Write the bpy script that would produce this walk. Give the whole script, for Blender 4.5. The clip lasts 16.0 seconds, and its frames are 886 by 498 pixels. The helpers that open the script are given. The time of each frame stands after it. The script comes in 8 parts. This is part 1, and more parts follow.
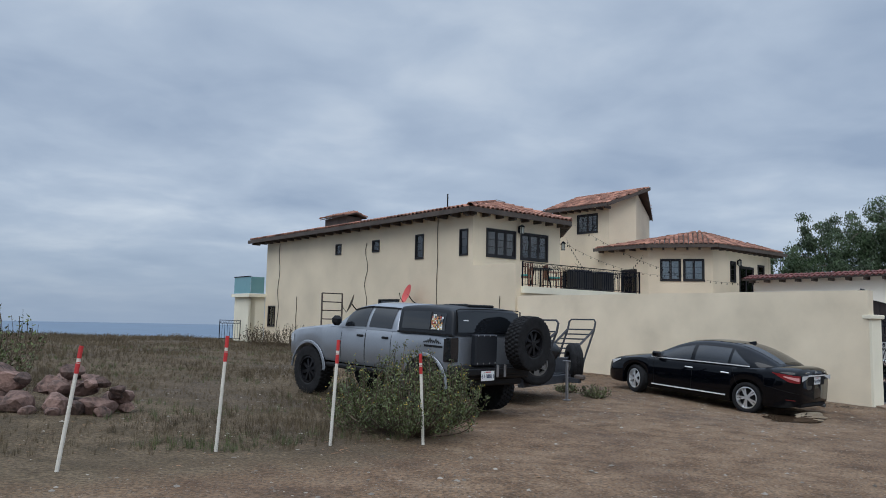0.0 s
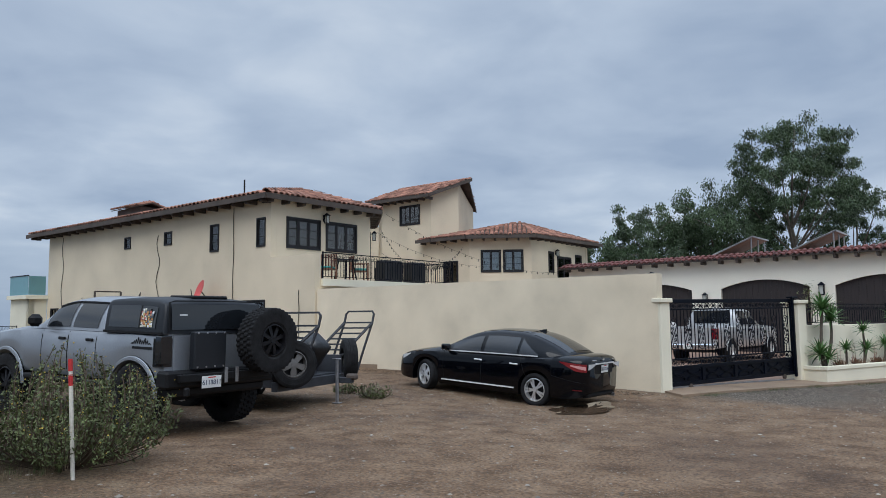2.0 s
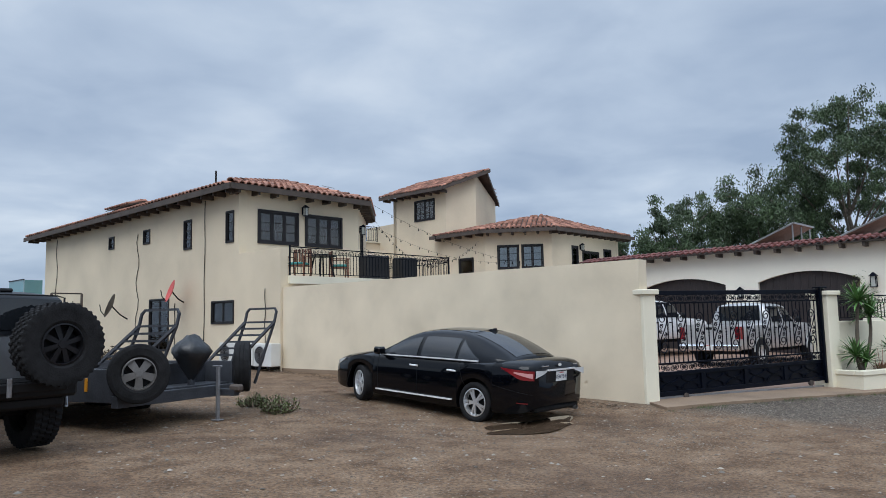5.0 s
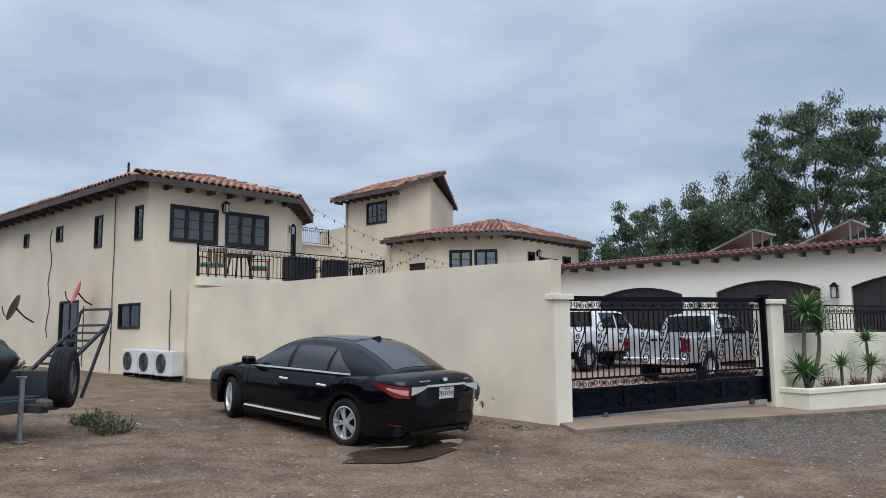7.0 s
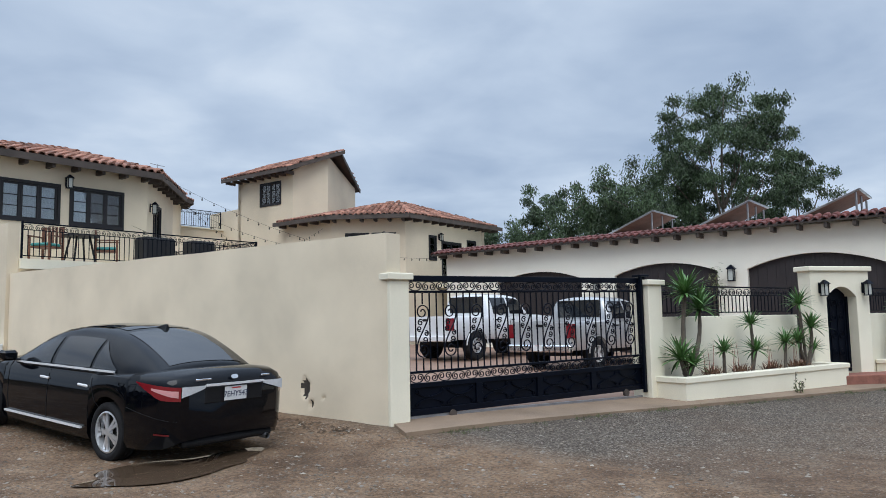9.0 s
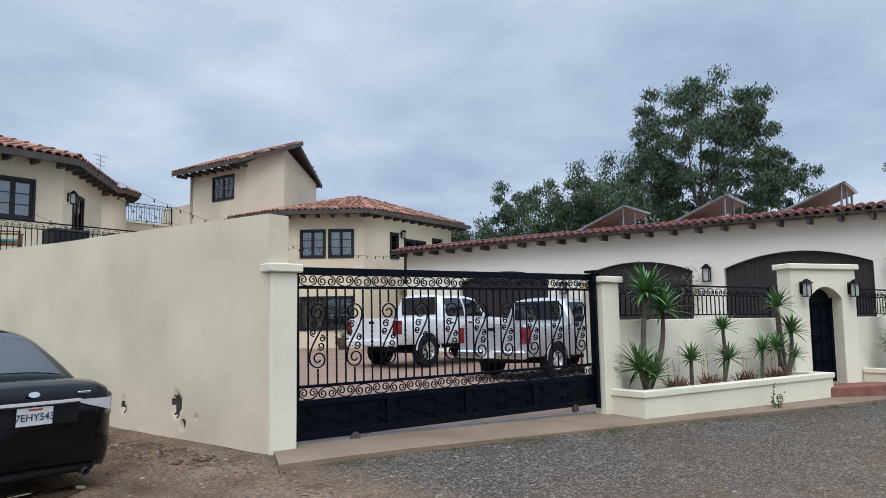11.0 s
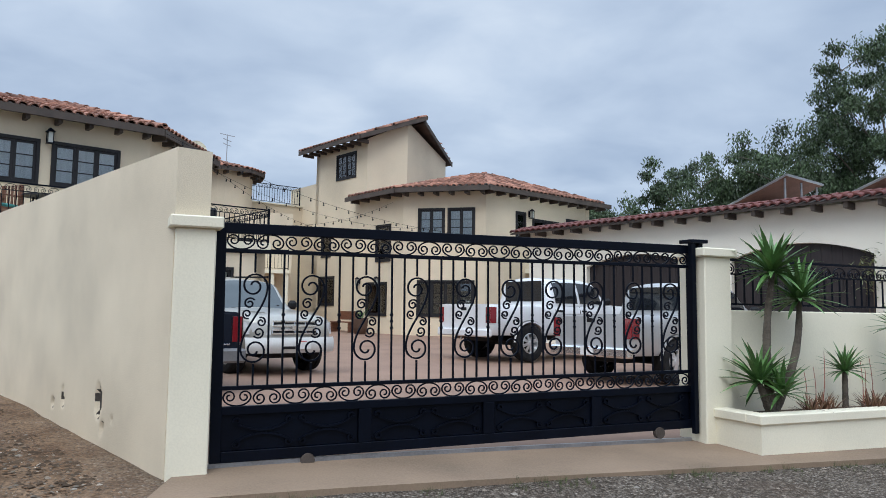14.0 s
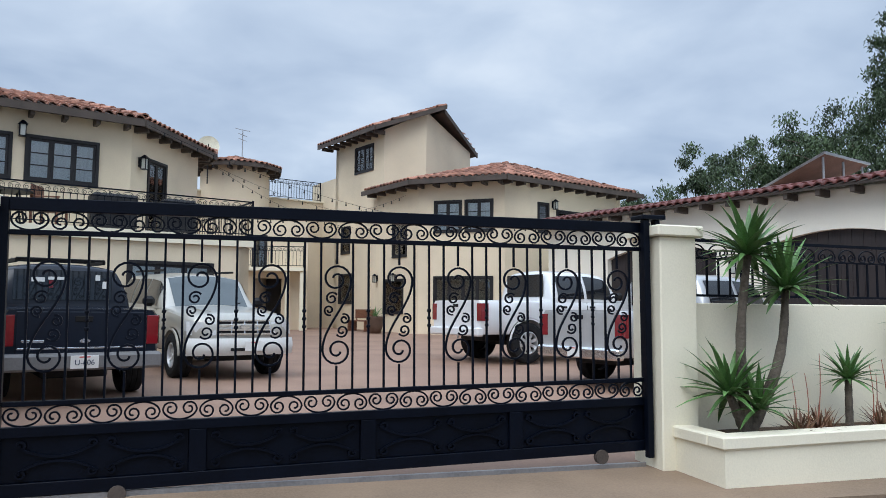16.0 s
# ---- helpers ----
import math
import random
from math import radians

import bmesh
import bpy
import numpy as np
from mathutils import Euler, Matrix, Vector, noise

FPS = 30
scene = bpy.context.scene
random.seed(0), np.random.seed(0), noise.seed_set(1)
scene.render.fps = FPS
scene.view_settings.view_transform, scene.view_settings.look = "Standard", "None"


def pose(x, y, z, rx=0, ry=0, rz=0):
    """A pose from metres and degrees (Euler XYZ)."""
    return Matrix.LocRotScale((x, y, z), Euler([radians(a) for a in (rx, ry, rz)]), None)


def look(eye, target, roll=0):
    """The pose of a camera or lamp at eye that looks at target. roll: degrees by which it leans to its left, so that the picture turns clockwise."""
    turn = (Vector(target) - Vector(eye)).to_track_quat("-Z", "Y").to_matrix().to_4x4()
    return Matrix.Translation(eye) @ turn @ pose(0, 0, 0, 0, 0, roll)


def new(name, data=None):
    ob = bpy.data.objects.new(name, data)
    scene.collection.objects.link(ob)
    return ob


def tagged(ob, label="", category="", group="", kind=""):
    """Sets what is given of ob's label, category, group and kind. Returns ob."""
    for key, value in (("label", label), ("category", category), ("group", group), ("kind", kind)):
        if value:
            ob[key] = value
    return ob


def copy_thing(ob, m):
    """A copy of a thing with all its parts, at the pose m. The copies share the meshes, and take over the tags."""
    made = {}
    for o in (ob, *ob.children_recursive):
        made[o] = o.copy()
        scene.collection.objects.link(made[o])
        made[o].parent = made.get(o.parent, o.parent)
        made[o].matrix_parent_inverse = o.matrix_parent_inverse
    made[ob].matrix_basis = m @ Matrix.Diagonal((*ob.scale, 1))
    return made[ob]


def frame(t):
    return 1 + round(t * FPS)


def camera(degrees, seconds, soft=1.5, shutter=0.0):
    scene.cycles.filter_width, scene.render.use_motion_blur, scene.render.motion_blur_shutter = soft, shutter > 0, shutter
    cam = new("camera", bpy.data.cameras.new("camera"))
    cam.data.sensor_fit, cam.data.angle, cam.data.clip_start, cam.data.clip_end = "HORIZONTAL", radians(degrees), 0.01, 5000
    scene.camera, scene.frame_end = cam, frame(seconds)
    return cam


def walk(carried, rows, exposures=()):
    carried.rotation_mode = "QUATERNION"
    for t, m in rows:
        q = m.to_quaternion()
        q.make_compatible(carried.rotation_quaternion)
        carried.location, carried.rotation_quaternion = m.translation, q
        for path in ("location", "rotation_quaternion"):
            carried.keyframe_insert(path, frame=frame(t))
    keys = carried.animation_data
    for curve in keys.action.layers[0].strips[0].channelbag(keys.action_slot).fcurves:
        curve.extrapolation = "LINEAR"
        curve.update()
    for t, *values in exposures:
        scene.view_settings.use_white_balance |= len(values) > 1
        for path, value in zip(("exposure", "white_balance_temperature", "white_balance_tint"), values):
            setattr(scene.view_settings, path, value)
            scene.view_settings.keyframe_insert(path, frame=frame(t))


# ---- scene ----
cam = camera(61.0, 16.0, 0.9)
METRES, EYE, TILT, LEAN, TURN = 18.8, 1.5, 0.0, 0.0, 0.0
ROWS = [
    (0.0, 0.0, 0.0, 0.0, -0.12, 5.53, -1.25),
    (0.5, 0.02, 0.0213, -0.0025, -4.43, 6.76, -0.23),
    (1.0, 0.0437, 0.0468, -0.0028, -8.13, 6.99, 0.68),
    (1.5, 0.0682, 0.0698, -0.0032, -9.71, 6.0, 0.53),
    (2.0, 0.0921, 0.0933, -0.0038, -11.55, 5.41, 0.54),
    (2.5, 0.1198, 0.115, -0.0057, -11.83, 5.25, 0.76),
    (3.0, 0.1438, 0.1357, -0.0079, -10.96, 5.14, 0.84),
    (5.5, 0.2699, 0.2312, -0.0118, -6.29, 5.92, 0.89),
    (6.0, 0.2938, 0.2511, -0.0135, -6.15, 6.16, 0.62),
    (6.5, 0.318, 0.2733, -0.0134, -6.59, 6.44, 0.45),
    (7.0, 0.3423, 0.2965, -0.0131, -8.06, 6.38, 0.44),
    (7.5, 0.37, 0.3152, -0.0134, -9.76, 6.19, 0.64),
    (8.0, 0.3938, 0.3379, -0.0162, -11.33, 5.86, 0.8),
    (8.5, 0.4169, 0.3553, -0.017, -12.49, 5.47, 0.94),
    (9.0, 0.4413, 0.3789, -0.016, -13.17, 5.45, 1.0),
    (9.5, 0.462, 0.4016, -0.0157, -14.37, 5.61, 0.97),
    (12.0, 0.5605, 0.5172, -0.0179, -13.75, 5.74, 0.21),
    (12.5, 0.5828, 0.5398, -0.0186, -11.01, 5.59, -0.2),
    (13.0, 0.6004, 0.5629, -0.0209, -7.87, 5.37, -0.66),
    (13.5, 0.6192, 0.5855, -0.0204, -4.49, 4.95, -0.88),
    (14.0, 0.6372, 0.6069, -0.02, -1.42, 4.83, -0.85),
    (14.5, 0.654, 0.6295, -0.0193, 0.52, 4.75, -0.76),
    (15.0, 0.6763, 0.6485, -0.0205, 1.45, 4.75, -0.51),
    (15.5, 0.6972, 0.666, -0.0218, 1.92, 4.78, -0.44),
    (16.0, 0.7183, 0.6868, -0.0205, 3.07, 4.66, -0.45),
]
walk(cam, [(t, pose(0, 0, EYE, TILT, LEAN, TURN) @ pose(METRES * x, METRES * y, METRES * z, 90 + pitch, roll, yaw)) for t, x, y, z, yaw, pitch, roll in ROWS],
     exposures=[(0.0, -0.14), (1.5, -0.10), (3.0, 0.0), (6.0, 0.06), (9.0, 0.14), (12.5, 0.14), (14.5, 0.22), (16.0, 0.25)])

# ---- world and light ----
world = bpy.data.worlds.new("overcast_sky")
scene.world = world
world.use_nodes = True
wt = world.node_tree
wt.nodes.clear()


def wnode(kind, **kw):
    n = wt.nodes.new(kind)
    for k, v in kw.items():
        n.inputs[k].default_value = v
    return n


SUN_EL, SUN_ROT = radians(52), radians(200)
sky = wnode("ShaderNodeTexSky")
sky.sky_type, sky.sun_disc, sky.sun_elevation, sky.sun_rotation = "NISHITA", False, SUN_EL, SUN_ROT
coord = wnode("ShaderNodeTexCoord")
split = wnode("ShaderNodeSeparateXYZ")
wt.links.new(coord.outputs["Generated"], split.inputs[0])
up = wnode("ShaderNodeMath")
up.operation = "MAXIMUM"
wt.links.new(split.outputs["Z"], up.inputs[0])
up.inputs[1].default_value = 0.0
lift = wnode("ShaderNodeMath")
lift.operation = "ADD"
wt.links.new(up.outputs[0], lift.inputs[0])
lift.inputs[1].default_value = 0.16
flat = []
for axis in "XY":
    d = wnode("ShaderNodeMath")
    d.operation = "DIVIDE"
    wt.links.new(split.outputs[axis], d.inputs[0])
    wt.links.new(lift.outputs[0], d.inputs[1])
    flat.append(d)
join = wnode("ShaderNodeCombineXYZ")
wt.links.new(flat[0].outputs[0], join.inputs[0])
wt.links.new(flat[1].outputs[0], join.inputs[1])
big = wnode("ShaderNodeTexNoise", Scale=0.75, Detail=5.0, Roughness=0.5, Distortion=0.2)
small = wnode("ShaderNodeTexNoise", Scale=2.3, Detail=5.0, Roughness=0.5, Distortion=0.3)
wt.links.new(join.outputs[0], big.inputs["Vector"])
wt.links.new(join.outputs[0], small.inputs["Vector"])
blend = wnode("ShaderNodeMix")
blend.data_type = "FLOAT"
blend.inputs["Factor"].default_value = 0.35
wt.links.new(big.outputs["Fac"], blend.inputs["A"])
wt.links.new(small.outputs["Fac"], blend.inputs["B"])
ramp = wnode("ShaderNodeValToRGB")
wt.links.new(blend.outputs["Result"], ramp.inputs["Fac"])
ramp.color_ramp.elements[0].position, ramp.color_ramp.elements[0].color = 0.37, (0.335, 0.43, 0.585, 1)
ramp.color_ramp.elements[1].position, ramp.color_ramp.elements[1].color = 0.66, (0.70, 0.785, 0.89, 1)
mid = ramp.color_ramp.elements.new(0.52)
mid.color = (0.485, 0.585, 0.73, 1)
haze = wnode("ShaderNodeMapRange")
haze.interpolation_type = "SMOOTHSTEP"
for k, v in zip(("From Min", "From Max", "To Min", "To Max"), (-0.01, 0.15, 0.85, 0.0)):
    haze.inputs[k].default_value = v
wt.links.new(split.outputs["Z"], haze.inputs["Value"])
murk = wnode("ShaderNodeMix")
murk.data_type = "RGBA"
murk.inputs[7].default_value = (0.30, 0.40, 0.555, 1)
wt.links.new(haze.outputs["Result"], murk.inputs["Factor"])
wt.links.new(ramp.outputs["Color"], murk.inputs[6])
deck = wnode("ShaderNodeBackground", Strength=1.0)
zen = wnode("ShaderNodeMapRange")
zen.interpolation_type = "SMOOTHSTEP"
for k, v in zip(("From Min", "From Max", "To Min", "To Max"), (0.40, 1.0, 1.0, 2.9)):
    zen.inputs[k].default_value = v
wt.links.new(split.outputs["Z"], zen.inputs["Value"])
wt.links.new(zen.outputs["Result"], deck.inputs["Strength"])
wt.links.new(murk.outputs[2], deck.inputs["Color"])
clear = wnode("ShaderNodeBackground", Strength=0.10)
wt.links.new(sky.outputs["Color"], clear.inputs["Color"])
cover = wnode("ShaderNodeMixShader", Fac=0.92)
wt.links.new(clear.outputs[0], cover.inputs[1])
wt.links.new(deck.outputs[0], cover.inputs[2])
wout = wnode("ShaderNodeOutputWorld")
wt.links.new(cover.outputs[0], wout.inputs[0])

sun = new("sun", bpy.data.lights.new("sun", "SUN"))
sun.data.energy, sun.data.angle, sun.data.color = 1.5, radians(45), (0.96, 0.98, 1.0)
sun.matrix_world = look((0, 0, 50), (0 - 50 / math.tan(SUN_EL) * math.sin(SUN_ROT), 0 - 50 / math.tan(SUN_EL) * math.cos(SUN_ROT), 0))


# ---- materials ----
def material(name, colour, rough=0.7, metal=0.0, var=0.12, scale=3.0, fine=40.0, bump=0.2, spec=0.5, dark=None, coat=0.0, each=0.0, island=0.0, stretch=None):
    """A procedural surface: base colour, varied at two scales, with grain and relief."""
    m = bpy.data.materials.new(name)
    m.use_nodes = True
    t = m.node_tree
    b = t.nodes["Principled BSDF"]
    b.inputs["Roughness"].default_value, b.inputs["Metallic"].default_value = rough, metal
    b.inputs["Specular IOR Level"].default_value = spec
    b.inputs["Coat Weight"].default_value = coat
    b.inputs["Coat Roughness"].default_value = 0.04
    tc = t.nodes.new("ShaderNodeTexCoord")
    src = tc.outputs["Object"]
    if stretch:
        mp = t.nodes.new("ShaderNodeMapping")
        mp.inputs["Scale"].default_value = stretch
        t.links.new(src, mp.inputs["Vector"])
        src = mp.outputs[0]
    n1 = t.nodes.new("ShaderNodeTexNoise")
    n1.inputs["Scale"].default_value, n1.inputs["Detail"].default_value = scale, 5.0
    n2 = t.nodes.new("ShaderNodeTexNoise")
    n2.inputs["Scale"].default_value, n2.inputs["Detail"].default_value = fine, 3.0
    t.links.new(src, n1.inputs["Vector"])
    t.links.new(src, n2.inputs["Vector"])
    mx = t.nodes.new("ShaderNodeMix")
    mx.data_type = "FLOAT"
    mx.inputs["Factor"].default_value = 0.35
    t.links.new(n1.outputs["Fac"], mx.inputs["A"])
    t.links.new(n2.outputs["Fac"], mx.inputs["B"])
    r = t.nodes.new("ShaderNodeValToRGB")
    lo = dark or tuple(c * (1 - 2.2 * var) for c in colour)
    hi = tuple(min(1, c * (1 + 1.6 * var)) for c in colour)
    r.color_ramp.elements[0].position, r.color_ramp.elements[0].color = 0.3, (*lo, 1)
    r.color_ramp.elements[1].position, r.color_ramp.elements[1].color = 0.7, (*hi, 1)
    e = r.color_ramp.elements.new(0.5)
    e.color = (*colour, 1)
    t.links.new(mx.outputs["Result"], r.inputs["Fac"])
    out = r.outputs["Color"]
    if each or island:
        rnd = t.nodes.new("ShaderNodeObjectInfo") if each else t.nodes.new("ShaderNodeNewGeometry")
        mr = t.nodes.new("ShaderNodeMapRange")
        amount = each or island
        mr.inputs["To Min"].default_value, mr.inputs["To Max"].default_value = 1 - amount, 1 + amount
        t.links.new(rnd.outputs["Random" if each else "Random Per Island"], mr.inputs["Value"])
        hs = t.nodes.new("ShaderNodeHueSaturation")
        t.links.new(mr.outputs[0], hs.inputs["Value"])
        t.links.new(out, hs.inputs["Color"])
        out = hs.outputs[0]
    t.links.new(out, b.inputs["Base Color"])
    if bump:
        bp = t.nodes.new("ShaderNodeBump")
        bp.inputs["Strength"].default_value, bp.inputs["Distance"].default_value = bump, 0.02
        t.links.new(n2.outputs["Fac"], bp.inputs["Height"])
        t.links.new(bp.outputs[0], b.inputs["Normal"])
    return m


STUCCO = material("aged_cream_stucco", (0.70, 0.595, 0.44), 0.9, var=0.09, scale=0.45, fine=90, bump=0.2)
STUCCO_PALE = material("pale_cream_stucco", (0.80, 0.745, 0.59), 0.9, var=0.045, scale=0.9, fine=60, bump=0.09)
WHITEWASH = material("white_stucco", (0.86, 0.815, 0.70), 0.9, var=0.03, scale=0.5, fine=40, bump=0.25)
TILE = material("clay_roof_tile", (0.34, 0.165, 0.115), 0.85, var=0.3, scale=1.6, fine=30, bump=0.3, island=0.5)
TILE_ONE = material("clay_roof_tile_single", (0.34, 0.165, 0.115), 0.85, var=0.3, scale=1.6, fine=30, bump=0.3, each=0.45)
TILE_RED = material("red_clay_roof_tile", (0.15, 0.046, 0.038), 0.7, var=0.25, scale=1.6, fine=30, bump=0.3, each=0.28)
TILE_RED_MANY = material("red_clay_roof_tiles", (0.15, 0.046, 0.038), 0.7, var=0.25, scale=1.6, fine=30, bump=0.3, island=0.28)
STUCCO_WALL = material("weathered_cream_wall_stucco", (0.725, 0.625, 0.47), 0.92, var=0.085, scale=0.9, fine=110, bump=0.16)
STEEL = material("galvanised_steel", (0.32, 0.32, 0.33), 0.45, metal=0.8, var=0.15)
LAMP_GLASS = material("lantern_glass", (0.45, 0.46, 0.42), 0.1, var=0.05, bump=0)
GLASS = bpy.data.materials.new("window_glass")
GLASS.use_nodes = True
gt = GLASS.node_tree
gt.nodes.clear()
g_out, g_mix, g_fr = gt.nodes.new("ShaderNodeOutputMaterial"), gt.nodes.new("ShaderNodeMixShader"), gt.nodes.new("ShaderNodeFresnel")
g_see, g_gloss = gt.nodes.new("ShaderNodeBsdfTransparent"), gt.nodes.new("ShaderNodeBsdfGlossy")
g_see.inputs["Color"].default_value, g_gloss.inputs["Roughness"].default_value, g_fr.inputs["IOR"].default_value = (0.86, 0.91, 0.93, 1), 0.02, 2.1
for a, b in ((g_fr.outputs[0], g_mix.inputs[0]), (g_see.outputs[0], g_mix.inputs[1]), (g_gloss.outputs[0], g_mix.inputs[2]), (g_mix.outputs[0], g_out.inputs[0])):
    gt.links.new(a, b)
SOLAR_BACK = material("brown_panel_back", (0.115, 0.055, 0.042), 0.8, var=0.12, spec=0.15)
RED_STALK = material("pink_flower_stalk", (0.36, 0.13, 0.08), 0.8, var=0.2)
FASCIA = material("weathered_brown_timber", (0.075, 0.058, 0.048), 0.75, var=0.2, scale=2, fine=60, bump=0.2)
FRAME_DARK = material("dark_brown_window_frame", (0.022, 0.021, 0.023), 0.5, var=0.15, spec=0.25)
IRON = material("black_painted_iron", (0.002, 0.0036, 0.0085), 0.40, var=0.2, bump=0.1, spec=0.11)
BROWN_DOOR = material("dark_brown_garage_boards", (0.024, 0.017, 0.017), 0.6, var=0.2, stretch=(6, 6, 0.6))
CURTAIN = material("pale_curtain", (0.78, 0.79, 0.79), 0.9, var=0.1, stretch=(8, 8, 0.5), bump=0)
EARTH = material("soil", (0.10, 0.07, 0.048), 0.95, var=0.26, scale=2, fine=24, bump=0.8, spec=0.2)


def lot_material():
    """Brown earth that turns to grey gravel towards the street, with damp patches."""
    m = bpy.data.materials.new("earth_and_gravel")
    m.use_nodes = True
    t = m.node_tree
    b = t.nodes["Principled BSDF"]
    b.inputs["Specular IOR Level"].default_value = 0.25
    tc = t.nodes.new("ShaderNodeTexCoord")

    def tex(kind, scale, detail=4.0):
        n = t.nodes.new(kind)
        n.inputs["Scale"].default_value = scale
        if kind == "ShaderNodeTexNoise":
            n.inputs["Detail"].default_value = detail
        t.links.new(tc.outputs["Object"], n.inputs["Vector"])
        return n

    def ramp_(src, stops):
        r = t.nodes.new("ShaderNodeValToRGB")
        r.color_ramp.elements[0].position, r.color_ramp.elements[0].color = stops[0][0], (*stops[0][1], 1)
        r.color_ramp.elements[1].position, r.color_ramp.elements[1].color = stops[-1][0], (*stops[-1][1], 1)
        for p, c in stops[1:-1]:
            r.color_ramp.elements.new(p).color = (*c, 1)
        t.links.new(src, r.inputs["Fac"])
        return r.outputs["Color"]

    def mix(f, a, c, kind="MIX"):
        n = t.nodes.new("ShaderNodeMix")
        n.data_type, n.blend_type = "RGBA", kind
        if isinstance(f, float):
            n.inputs["Factor"].default_value = f
        else:
            t.links.new(f, n.inputs["Factor"])
        t.links.new(a, n.inputs[6]), t.links.new(c, n.inputs[7])
        return n.outputs[2]

    def math_(op, a, c):
        n = t.nodes.new("ShaderNodeMath")
        n.operation = op
        for k, v in ((0, a), (1, c)):
            if isinstance(v, float):
                n.inputs[k].default_value = v
            else:
                t.links.new(v, n.inputs[k])
        return n.outputs[0]

    broad, mid_, fine = tex("ShaderNodeTexNoise", 0.35), tex("ShaderNodeTexNoise", 2.2, 6.0), tex("ShaderNodeTexNoise", 26.0, 6.0)
    dirt = ramp_(mid_.outputs["Fac"], ((0.28, (0.108, 0.065, 0.038)), (0.5, (0.185, 0.118, 0.072)), (0.72, (0.25, 0.172, 0.113))))
    grain = ramp_(fine.outputs["Fac"], ((0.32, (0.55, 0.52, 0.50)), (0.5, (1.0, 1.0, 1.0)), (0.68, (1.45, 1.42, 1.36))))
    dirt = mix(1.0, dirt, grain, "MULTIPLY")
    v1, v2 = tex("ShaderNodeTexVoronoi", 48.0), tex("ShaderNodeTexVoronoi", 70.0)
    sep = t.nodes.new("ShaderNodeSeparateColor")
    t.links.new(v1.outputs["Color"], sep.inputs[0])
    pebble = ramp_(sep.outputs[0], ((0.0, (0.085, 0.068, 0.053)), (0.45, (0.175, 0.146, 0.117)), (0.8, (0.27, 0.232, 0.19)), (1.0, (0.46, 0.41, 0.35))))
    edge = ramp_(v1.outputs["Distance"], ((0.25, (1, 1, 1)), (0.75, (0.45, 0.40, 0.36))))
    pebble = mix(1.0, pebble, edge, "MULTIPLY")
    xyz = t.nodes.new("ShaderNodeSeparateXYZ")
    t.links.new(tc.outputs["Object"], xyz.inputs[0])
    # out: away from the street wall; down: along it
    out = math_("SUBTRACT", math_("MULTIPLY", xyz.outputs["X"], 0.3827), math_("ADD", math_("MULTIPLY", xyz.outputs["Y"], 0.9239), -12.415))
    down = math_("ADD", math_("MULTIPLY", xyz.outputs["X"], 0.9239), math_("ADD", math_("MULTIPLY", xyz.outputs["Y"], 0.3827), -16.15))
    run = math_("ADD", math_("MULTIPLY", out, -0.20), math_("MULTIPLY", math_("MINIMUM", math_("ADD", down, -0.6), 0.0), 1.0))
    run = math_("ADD", math_("ADD", run, 1.65), math_("MULTIPLY", broad.outputs["Fac"], 1.5))
    run = math_("ADD", run, math_("MULTIPLY", mid_.outputs["Fac"], 0.55))
    mr = t.nodes.new("ShaderNodeMapRange")
    mr.inputs["From Min"].default_value, mr.inputs["From Max"].default_value = 1.35, 2.3
    t.links.new(run, mr.inputs["Value"])
    speck = t.nodes.new("ShaderNodeMapRange")
    speck.inputs["From Min"].default_value, speck.inputs["From Max"].default_value, speck.inputs["To Max"].default_value = 0.80, 0.86, 0.8
    sep2 = t.nodes.new("ShaderNodeSeparateColor")
    t.links.new(v2.outputs["Color"], sep2.inputs[0])
    t.links.new(sep2.outputs[1], speck.inputs["Value"])
    stones = math_("MAXIMUM", mr.outputs["Result"], speck.outputs["Result"])
    col = mix(stones, dirt, pebble)
    # dark olive soil under the dry grass
    side_a = math_("SUBTRACT", 2.04, math_("ADD", xyz.outputs["X"], math_("MULTIPLY", xyz.outputs["Y"], 0.22)))
    side_b = math_("SUBTRACT", xyz.outputs["Y"], math_("ADD", math_("MULTIPLY", xyz.outputs["X"], 0.8), 8.4))
    field = math_("ADD", math_("MINIMUM", side_a, side_b), math_("MULTIPLY", math_("SUBTRACT", mid_.outputs["Fac"], 0.5), 2.4))
    fr = t.nodes.new("ShaderNodeMapRange")
    fr.inputs["From Min"].default_value, fr.inputs["From Max"].default_value, fr.inputs["To Max"].default_value = -0.5, 0.9, 0.8
    t.links.new(field, fr.inputs["Value"])
    turf = mix(1.0, ramp_(mid_.outputs["Fac"], ((0.3, (0.060, 0.048, 0.028)), (0.55, (0.092, 0.070, 0.042)), (0.75, (0.115, 0.088, 0.055)))), grain, "MULTIPLY")
    col = mix(fr.outputs["Result"], col, turf)
    damp = ramp_(broad.outputs["Fac"], ((0.36, (0.74, 0.70, 0.67)), (0.52, (1, 1, 1))))
    t.links.new(mix(1.0, col, damp, "MULTIPLY"), b.inputs["Base Color"])
    wet = t.nodes.new("ShaderNodeMapRange")
    for k, v in zip(("From Min", "From Max", "To Min", "To Max"), (0.34, 0.5, 0.72, 0.97)):
        wet.inputs[k].default_value = v
    t.links.new(broad.outputs["Fac"], wet.inputs["Value"])
    t.links.new(wet.outputs["Result"], b.inputs["Roughness"])
    hgt = math_("ADD", math_("MULTIPLY", fine.outputs["Fac"], 0.8), math_("MULTIPLY", math_("SUBTRACT", 0.6, v1.outputs["Distance"]), math_("MULTIPLY", stones, 1.4)))
